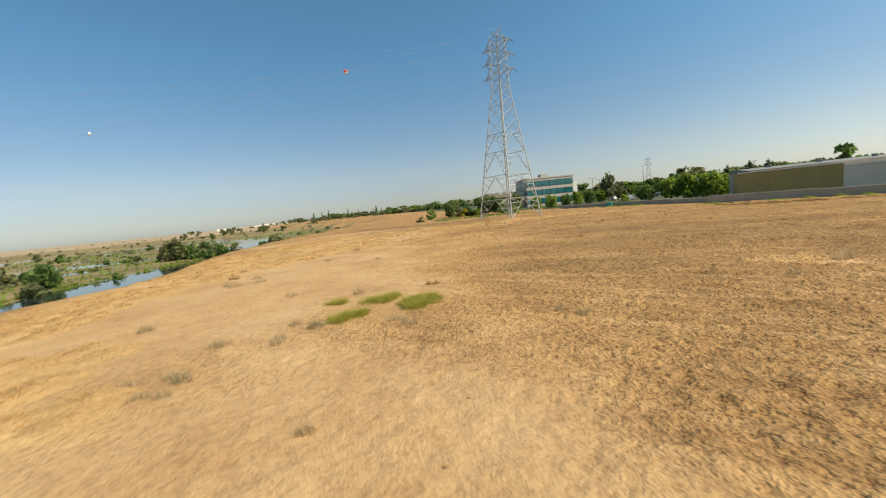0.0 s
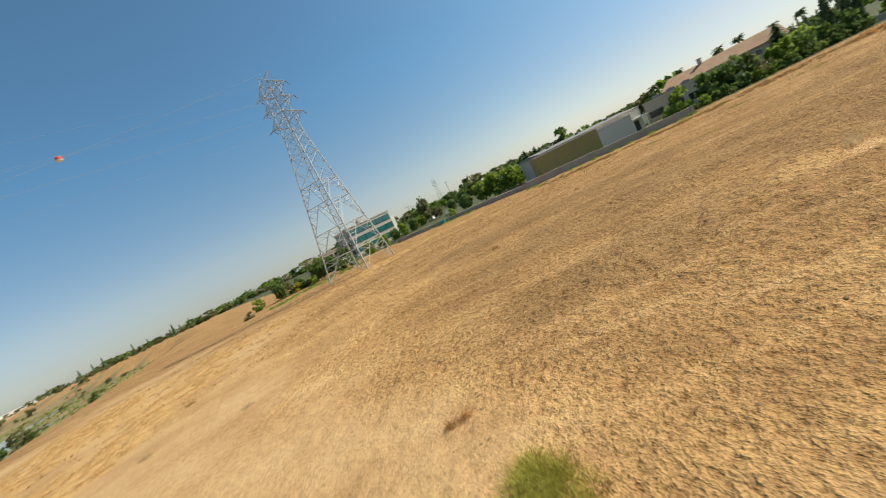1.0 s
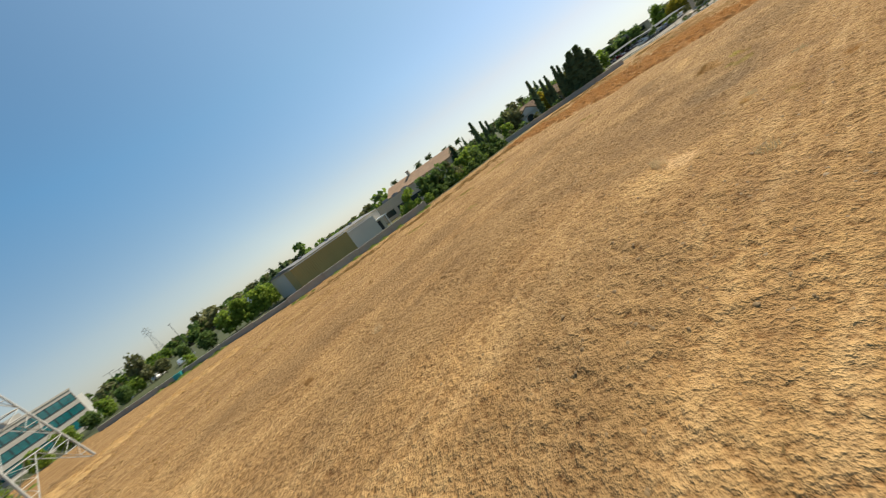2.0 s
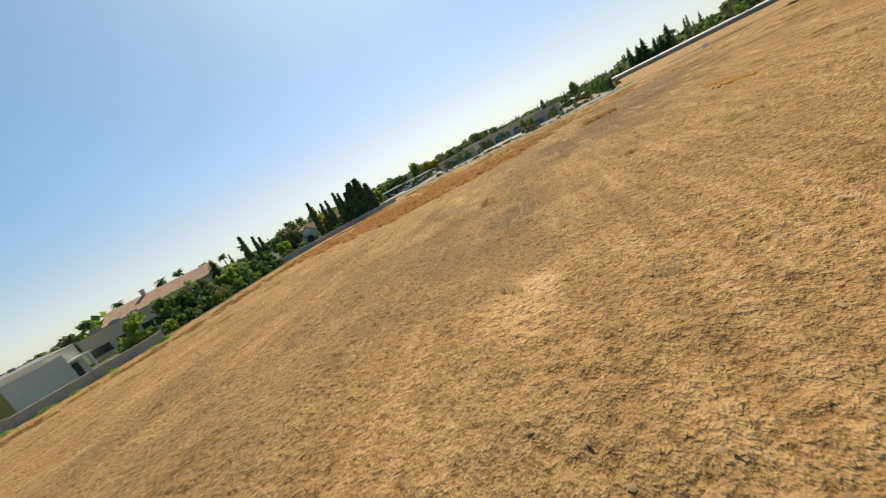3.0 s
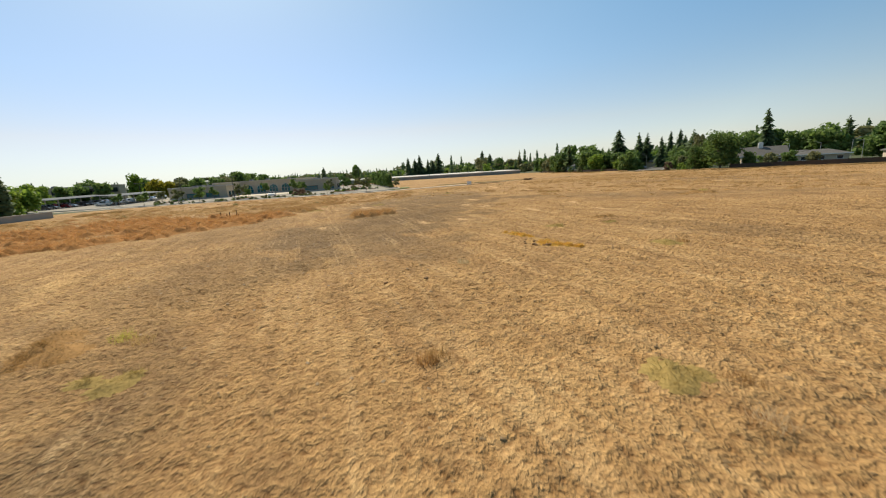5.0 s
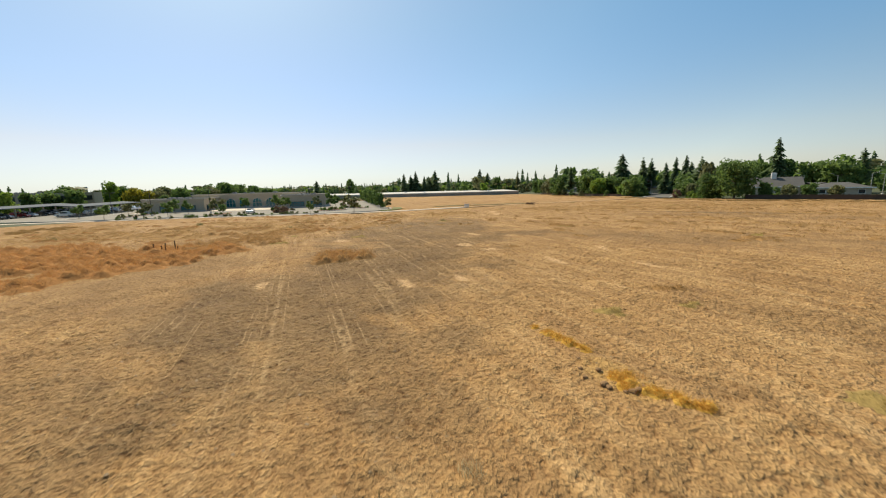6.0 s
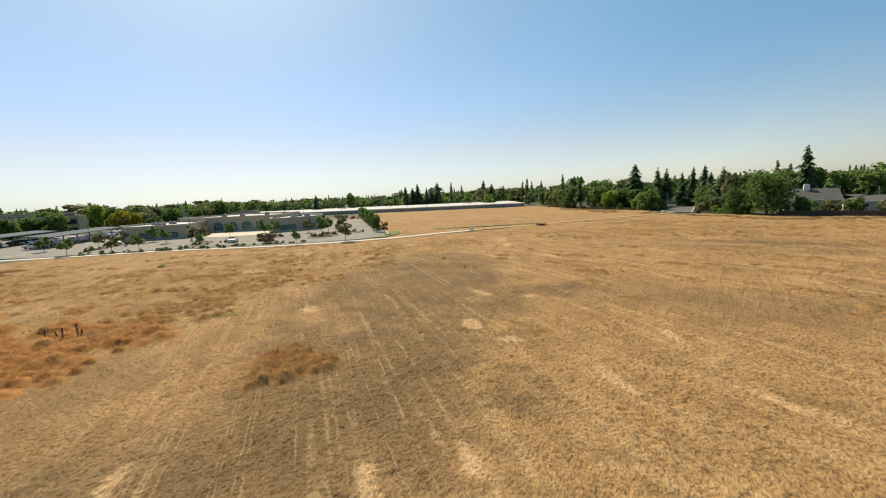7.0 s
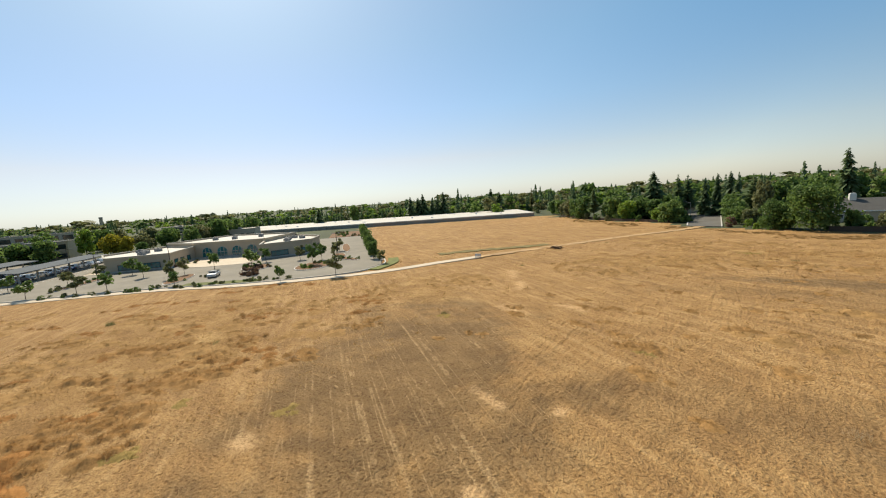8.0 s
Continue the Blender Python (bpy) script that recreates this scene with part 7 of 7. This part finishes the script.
# drifts of dry grass along the edge of the tilled ground
grass_bank("orange_grass", "bank of rust-orange dry grass beside tilled ground", "orange_grass", [(65.5, -2, 2.5, 3.0, 0), (66.5, -7, 2.2, 3.2, 0), (65.8, -11.5, 1.6, 2.4, 0), (68, 2.5, 3, 4, 0), (70, 9, 4, 5, 10), (68.5, -15.5, 2, 2, 0), (76, 14, 5, 6, 0), (90, 26, 5, 6, 0), (83, 9, 5.0, 9.2, 10), (80, -1, 5.0, 9.2, 10), (75, -8, 4.4, 8.0, 15), (71, -13, 3.8, 5.8, 20), (70, -8.5, 2.5, 2.9, 0), (88, -4, 5.0, 5.8, 0), (84, 20, 5.0, 8.0, 0), (92, 10, 5.0, 6.9, 0), (69, -5.5, 2.4, 2.6, 0), (66.5, -9.5, 1.6, 2.2, 30)], 125000, 1.0, 0.010, thatch="orange_thatch")
grass_bank("brown_drift_grass", "low drifts of rust-brown dry grass beside tilled ground", "brown_weed", [(74, -17.5, 3.8, 5.8, 30), (74, -22.5, 2.8, 3.7, 40), (79.5, -25, 3.0, 4.1, 30), (78, -30, 2.5, 3.7, 20), (74, -36.3, 1.8, 3.0, 0), (83.3, -36.7, 3.0, 1.8, 30), (90.5, -28.5, 4.5, 1.8, 50), (71, -22, 1.6, 2.4, 30), (82, -31, 2.4, 1.2, 40), (86, -24, 3, 1.2, 40)], 26000, 0.6, 0.011, 0.3, 0.9, "brown_thatch")
grass_bank("brown_grass", "tuft of brownish dry grass standing in stubble", "brown_weed", [(37, 8.5, 1.5, 1.0, 0), (47.2, -54.2, 2.4, 1.4, 0), (41.1, -44.0, 1.3, 0.5, -50), (75.3, -48, 1.5, 3.0, -20), (62, -58.5, 1.6, 0.8, 0), (53.9, -65.2, 3.0, 0.9, 10), (48.1, -76, 2.4, 0.8, 0), (44.5, -67.1, 1.6, 0.6, 0), (40.3, -63, 1.3, 0.5, 0), (88.2, -32.1, 3.0, 0.9, 40), (104.6, -23, 4.0, 1.4, 40), (88, -41, 2.6, 0.8, 40), (37.8, -98.7, 5, 0.9, 0), (49.8, -94.9, 4, 0.8, 0), (28.8, -23.7, 1.6, 0.5, 20), (24.7, -50.5, 1.5, 0.6, 0), (44.2, -32.5, 0.8, 0.5, 0)], 24000, 0.34, 0.009, 0.25, 0.7, "brown_thatch")
_rt = np.random.RandomState(31)
grass_bank("scattered_grass", "scattered low tufts of brown grass over the southern field", "tan_grass", [(_rt.uniform(8, 66), _rt.uniform(-125, -46), _rt.uniform(0.7, 2.6), _rt.uniform(0.3, 0.8), _rt.uniform(-25, 15)) for _ in range(95)], 36000, 0.3, 0.012, 0.25, 0.7, "brown_thatch")
grass_bank("drift_grass", "long low drifts of golden-brown grass beside the tilled ground", "tan_grass", [(_rt.uniform(74, 122), _rt.uniform(-58, 4), _rt.uniform(1.0, 3.2), _rt.uniform(0.35, 0.9), _rt.uniform(30, 60)) for _ in range(70)], 30000, 0.42, 0.014, 0.3, 0.8, "orange_thatch")
grass_bank("tall_brown_grass", "large rounded clump of brown dry grass in tilled soil", "brown_weed", [(54.9, -19.6, 2.9, 1.5, -42), (53.2, -20.8, 1.4, 1.0, 0)], 11000, 0.95, 0.008, 0.4, 0.8, "brown_thatch")
grass_bank("golden_grass", "golden dry grass on the bluff's shoulder", "gold_grass", [(-15, 11, 4, 3, 30), (-9.7, 8.2, 1.8, 1.2, 0), (-20.3, 18.4, 3.5, 4, 0), (-21.9, 23.3, 3.5, 5, 0), (-20, 30, 3, 5, 0), (-24, 38, 4, 7, 0), (-16.2, 39.7, 3.5, 6, -10), (-26, 48, 4, 8, 0), (-12, 51, 4, 7, -20), (-27, 14, 4, 7, 0), (-24, 4, 4, 6, 0), (-10, 65, 4, 6, 0), (2, 68, 6, 3, 0), (-22, 60, 5, 10, 0), (12, 70, 6, 2, 0), (22, 73, 8, 2.4, 0), (33, 72, 6, 3, -40)], 100000, 0.36, 0.012, thatch="gold_thatch")
grass_bank("rusty_grass", "patchy tan and rust dry grass beyond the mown rows", "tan_grass", [(95, -40, 12, 5, -40), (105, -28, 12, 5, -40), (88, -58, 7, 5, -40), (120, -15, 14, 6, -30), (100, -12, 10, 6, 40), (110, 5, 12, 8, 0), (95, 22, 8, 6, 0), (80, -70, 7, 7, 0), (62, -90, 9, 8, 0), (45, -100, 12, 5, 0), (30, -99, 8, 3, 0), (22, -115, 14, 4, 0), (36, -62, 5, 2, 0), (30, -72, 7, 2, 0), (20, -66, 6, 2, 0), (40, -125, 12, 4, 0), (55, -120, 8, 5, 0), (10, -130, 10, 4, 0), (12, -90, 10, 3, 0), (90, -48, 7, 5, -40), (84, -32, 6, 5, -40), (92, -20, 8, 6, 30), (98, -32, 8, 4, -40), (80, -44, 4, 5, -30), (104, -14, 9, 5, 40)], 95000, 0.52, 0.016, 0.4, 1.3, "tan_thatch")
grass_bank("straw_grass", "pale standing straw at the field's edge", "tan_grass", [(50, 57, 9, 3, -45), (62, 47, 8, 3, -45), (72, 40, 8, 3, -35), (84, 34, 8, 3, -35), (96, 27, 8, 3, -40), (108, 17, 8, 4, -55), (116, 6, 6, 4, -60), (130, -10, 8, 4, -30), (20, -140, 16, 4, 8), (40, -150, 12, 3, -40), (-5, -135, 14, 4, 10), (60, -165, 6, 4, -40), (80, -180, 12, 5, -50), (100, -200, 14, 5, -45)], 70000, 0.45, 0.05)
grass_bank("green_grass", "patch of yellow-green weeds in the dry field", "green_grass", [(-3.1, 17.5, 0.75, 0.6, 30), (-1.3, 16.1, 0.7, 0.95, -25), (-0.8, 16.9, 0.5, 0.4, 0), (-3.8, 15.4, 0.6, 0.45, 40), (-4.4, 14.8, 0.5, 0.4, 20), (-5.2, 17.6, 0.5, 0.3, 0)], 15000, 0.42, 0.008, 0.16, 0.4)
grass_bank("olive_grass", "low olive-brown weed patch in the stubble", "olive_weed", [(33, 8, 0.9, 0.6, 0), (21, 1, 0.7, 0.5, 0), (30.6, -17.3, 1.3, 0.5, 20), (28.0, -20.6, 1.2, 0.5, 20), (65.0, -31.0, 0.75, 0.6, 0), (69.2, -22.4, 1.3, 0.8, 30), (73.0, -26.9, 0.6, 0.5, 0), (75.6, -24.3, 0.9, 0.7, 0), (69, -54, 0.9, 0.7, 0), (53, 17, 1.2, 0.7, 0), (24, -13, 0.8, 0.5, 0), (46, -53.4, 1.0, 0.6, 0), (55, 36, 2.5, 1.0, -30), (48, 43, 2.5, 1.0, -30), (66, 32, 2.5, 1.0, -30), (40, -112, 2, 1, 0), (38, 31, 0.7, 0.5, 0)], 14000, 0.24, 0.008, 0.25, 0.6, "olive_thatch")
grass_bank("ochre_grass", "narrow strips of soft ochre grass beside stones", "ochre_grass", [(32.6, -13.0, 0.9, 0.12, -27), (31.4, -12.4, 0.9, 0.16, -27), (29.4, -10.7, 0.35, 0.3, 0), (29.2, -10.2, 0.3, 0.2, 0), (28.2, -10.4, 0.6, 0.12, -165), (27.5, -10.2, 0.6, 0.14, -165)], 8000, 0.24, 0.006, 0.12, 0.25, "ochre_thatch")
grass_bank("green_verge", "green grass beyond the tower and along the block wall", "lawn_grass", [(-0.5, 105, 2.4, 3.0, 20), (2.5, 105, 2.6, 4.0, 20), (6, 106, 2.8, 4.6, 15), (10, 108, 2.8, 4.6, 10), (13.5, 107, 2.6, 4.2, 0), (17, 105, 2.6, 3.6, -20), (20, 102, 2.4, 3.0, -20), (11, 97, 1.4, 0.9, 0), (60, 60, 8, 0.9, -45), (48, 70, 5, 0.9, -65), (43, 92, 1.4, 9, 18), (68, 51.5, 6, 0.9, -48)], 14000, 0.6, 0.03, 0.4, 1.0, "lawn_thatch")

_ry = np.arange(56, 190, 5.0)
_rx = -78 - 6 * np.sin((_ry - 60) * 0.045) - 0.10 * (_ry - 90) - 0.0012 * (_ry - 90) ** 2 - 12.5
grass_bank("bank_grass", "bright green grass along the river's far bank", "lawn_grass", [(x, y, 2.2, 4.0, 20) for x, y in zip(_rx, _ry)], 14000, 0.7, 0.07)

# single weeds that can be told apart
for x, y, r_, h, m in ((-4.6, 19.5, 0.42, 0.5, "grey_weed"), (-0.6, 19.9, 0.3, 0.35, "brown_weed"), (-1.5, 13.4, 0.5, 0.45, "grey_weed"), (-5.1, 14.1, 0.5, 0.45, "grey_weed"), (4.5, 12.7, 0.4, 0.35, "grey_weed"), (3.3, 15.7, 0.5, 0.25, "gold_grass"), (-8.5, 20.6, 0.5, 0.4, "grey_weed"), (-14.7, 25.6, 0.6, 0.5, "grey_weed"), (-12.8, 26.1, 0.6, 0.5, "grey_weed"), (-16.1, 28.8, 0.6, 0.5, "brown_weed"), (-8.1, 12.8, 0.4, 0.4, "grey_weed"), (-5.9, 12.5, 0.35, 0.35, "grey_weed"), (-8.7, 10.0, 0.35, 0.35, "grey_weed"), (-7.5, 10.1, 0.4, 0.4, "grey_weed"), (-7.4, 9.2, 0.35, 0.3, "grey_weed"), (-12.5, 11.0, 0.5, 0.35, "grey_weed"), (-6.1, 14.7, 0.4, 0.35, "grey_weed"), (18.8, 11.8, 0.55, 0.3, "gold_grass"), (21.1, 12.6, 0.4, 0.3, "gold_grass"), (26.3, 2.9, 0.5, 0.4, "brown_weed"), (20.4, 0.7, 0.5, 0.35, "brown_weed"), (23.0, -13.8, 0.5, 0.35, "brown_weed"), (35.3, 6.7, 0.7, 0.35, "gold_grass"), (18.0, 17.2, 0.45, 0.5, "grey_weed"), (36.5, 9.0, 0.8, 0.35, "brown_weed"), (19.6, 9.4, 0.5, 0.3, "brown_weed"), (15.8, 5.5, 0.4, 0.3, "gold_grass"), (-5.2, 14.2, 0.35, 0.35, "grey_weed"), (-2.0, 14.0, 0.5, 0.4, "grey_weed"), (3.9, 13.4, 0.26, 0.25, "grey_weed"), (18.4, 17.3, 0.4, 0.4, "grey_weed"), (-14, 25, 0.7, 0.5, "grey_weed"), (-14, 28, 0.5, 0.45, "grey_weed"), (-13, 16, 0.55, 0.45, "grey_weed"), (-9, 10, 0.4, 0.3, "grey_weed"), (-8, 9.2, 0.4, 0.3, "grey_weed"), (-8, 10.4, 0.35, 0.3, "grey_weed"), (-8, 13, 0.4, 0.3, "grey_weed"), (-6, 13, 0.35, 0.3, "grey_weed"), (-1, 20, 0.25, 0.3, "brown_weed"), (-3, 7, 0.25, 0.3, "grey_weed"),
                       (26.4, 3.2, 0.42, 0.42, "brown_weed"), (14, 15, 0.6, 0.35, "grey_weed"), (20, 2, 0.5, 0.4, "grey_weed"), (36, 7, 0.6, 0.4, "green_grass"), (13, 9, 0.4, 0.3, "gold_grass"), (29, -11, 0.5, 0.35, "gold_grass"), (22, 12, 0.4, 0.25, "grey_weed"), (26, 8, 0.5, 0.3, "grey_weed"), (31, -5, 0.45, 0.35, "grey_weed"), (109, -29, 0.9, 0.8, "leaf_olive"), (88, -14, 0.8, 0.5, "brown_weed"), (86, -34, 0.8, 0.5, "leaf_olive"), (69.5, -54.5, 0.6, 0.5, "leaf_olive"), (34.9, -47.1, 0.9, 0.45, "grey_weed"), (34, -105, 0.9, 0.4, "leaf_olive"), (47, -75, 0.8, 0.4, "brown_weed"), (25, -52, 0.9, 0.4, "green_grass"), (104, -8, 1.2, 0.7, "leaf_olive"), (15.3, 32.4, 0.5, 0.4, "grey_weed"), (13.0, 36, 0.4, 0.4, "brown_weed"), (28, 40, 0.5, 0.35, "brown_weed"),
                       (-17.5, 33, 0.5, 0.6, "grey_weed"), (-19, 22, 0.7, 0.5, "grey_weed"), (-11, 36, 0.5, 0.4, "grey_weed"), (-6, 34, 0.5, 0.35, "grey_weed"), (-10, 44, 0.6, 0.4, "brown_weed"), (46, -133, 1.2, 0.5, "brown_weed"), (70, -125, 1.2, 0.5, "leaf_olive"), (58, -105, 1.2, 0.5, "brown_weed"), (30, -70, 1.0, 0.4, "brown_weed"), (52, -78, 1.0, 0.4, "brown_weed"), (66, -70, 0.9, 0.4, "brown_weed"), (76, -88, 0.9, 0.4, "leaf_olive")):
    tuft("weed", x, y, r_ * 0.7, h * 1.15, m, {"grey_weed": "dry greyish weed tuft in the stubble", "brown_weed": "brown dry weed tuft in the stubble", "green_grass": "yellow-green weed tuft in the stubble", "gold_grass": "golden grass tuft in the stubble", "leaf_olive": "low olive-green bush on dry grass"}[m], "weed", 130, 0.9, "field weeds")


def old_posts():
    for k, (dx, dy, h, tilt) in enumerate(((0.9, 0.1, 1.0, 2), (0.45, -0.55, 0.8, -8), (0.35, -0.75, 1.0, 4), (0.1, -1.6, 1.2, -2), (0.2, -1.75, 0.6, 12))):
        bm = bmesh.new()
        box(bm, 0, 0, h / 2 - 0.15, 0.09, 0.085, h + 0.3, 15 * k, 0.012)
        box(bm, 0.015, 0, h - 0.06, 0.07, 0.07, 0.16, 15 * k + 20, 0.015)
        me = bpy.data.meshes.new("wooden_post")
        bm.to_mesh(me)
        bm.free()
        me.materials.append(M["wood"])
        ob = new("wooden_post", me)
        ob.location = (73.4 + dx, -11.9 + dy, gzf(73, -13))
        ob.rotation_euler = (radians(tilt), radians(tilt * 0.6), 0)
        tagged(ob, "dark weathered wooden post in tall dry grass", "fence post", "old fence posts")


old_posts()


def rock(x, y, s, seed):
    bm = bmesh.new()
    bmesh.ops.create_icosphere(bm, subdivisions=2, radius=s)
    r = random.Random(seed)
    off = Vector((r.uniform(0, 9), r.uniform(0, 9), r.uniform(0, 9)))
    for v in bm.verts:
        v.co *= 1 + 0.35 * noise.noise(v.co / s * 1.1 + off)
        v.co.z *= 0.62
    me = bpy.data.meshes.new("rock")
    bm.to_mesh(me)
    bm.free()
    me.materials.append(M["rock"])
    ob = new("rock", me)
    ob.location = (x, y, gzf(x, y) + s * 0.2)
    tagged(ob, "dark brown stone half sunk in the stubble", "rock", "field stones")


for k, (x, y, s) in enumerate(((32.2, -1.0, 0.10), (31.0, -2.2, 0.11), (30.7, -2.5, 0.08), (29.7, -10.05, 0.13), (29.55, -9.95, 0.09), (28.95, -10.05, 0.12), (28.85, -10.25, 0.10), (29.1, -9.95, 0.08), (29.3, -11.3, 0.10), (30.1, -10.9, 0.09), (30.6, -10.7, 0.08), (30.3, -10.2, 0.08), (30.9, -11.4, 0.07), (28.75, -10.5, 0.09))):
    rock(x, y, s, k)

# brush pile and path sign
pile = thing("brush_pile", "dark heap of cut brush beside the track", "brush pile", 78.3, -111.2)
r_ = random.Random(3)
for k in range(46):
    a, h = r_.uniform(0, 6.28), r_.uniform(0.1, 0.9)
    bm = bmesh.new()
    c = Vector((r_.gauss(0, 0.7), r_.gauss(0, 0.7), h * 0.6))
    d = Vector((math.cos(a), math.sin(a), r_.uniform(-0.3, 0.4))) * r_.uniform(0.6, 1.2)
    bar(bm, c - d, c + d, 0.05, 0.03, 5)
    part("branch", bm, M["wood"], pile)
sign = thing("trail_sign", "small white trail sign beside the footpath", "sign", 90.4, -93.5, 30)
for s in (-0.45, 0.45):
    part("post", B(s, 0, 0.5, 0.1, 0.1, 1.2), M["white"], sign)
part("board", B(0, -0.08, 0.85, 1.4, 0.06, 0.6, 0, 0.01), M["white"], sign)
part("lower_rail", B(0, -0.08, 0.35, 1.4, 0.06, 0.2, 0, 0.01), M["white"], sign)


# painted wall and teal box near the tower
wall_marks = thing("graffiti", "faded pale and blue paint marks on a low block wall", "graffiti", 41.6, 100.0, 111.5)
r_ = random.Random(9)
for k in range(11):
    part("paint_mark", B(-3.6 + 0.62 * k + r_.uniform(-0.1, 0.1), 0.115, 0.45 + r_.uniform(-0.1, 0.12), r_.uniform(0.25, 0.5), 0.012, r_.uniform(0.25, 0.5), 0, 0.004), M[("white", "blue_mark", "white", "pink_mark")[k % 4]], wall_marks)
box_ = thing("utility_box", "teal painted utility box beside a block wall", "utility box", 42.9, 96.4, 111.5)
part("body", B(0, 0.55, 0.45, 1.6, 0.7, 1.0, 0, 0.03), M["teal"], box_)
part("lid", B(0, 0.55, 0.98, 1.7, 0.8, 0.06, 0, 0.01), M["teal"], box_)
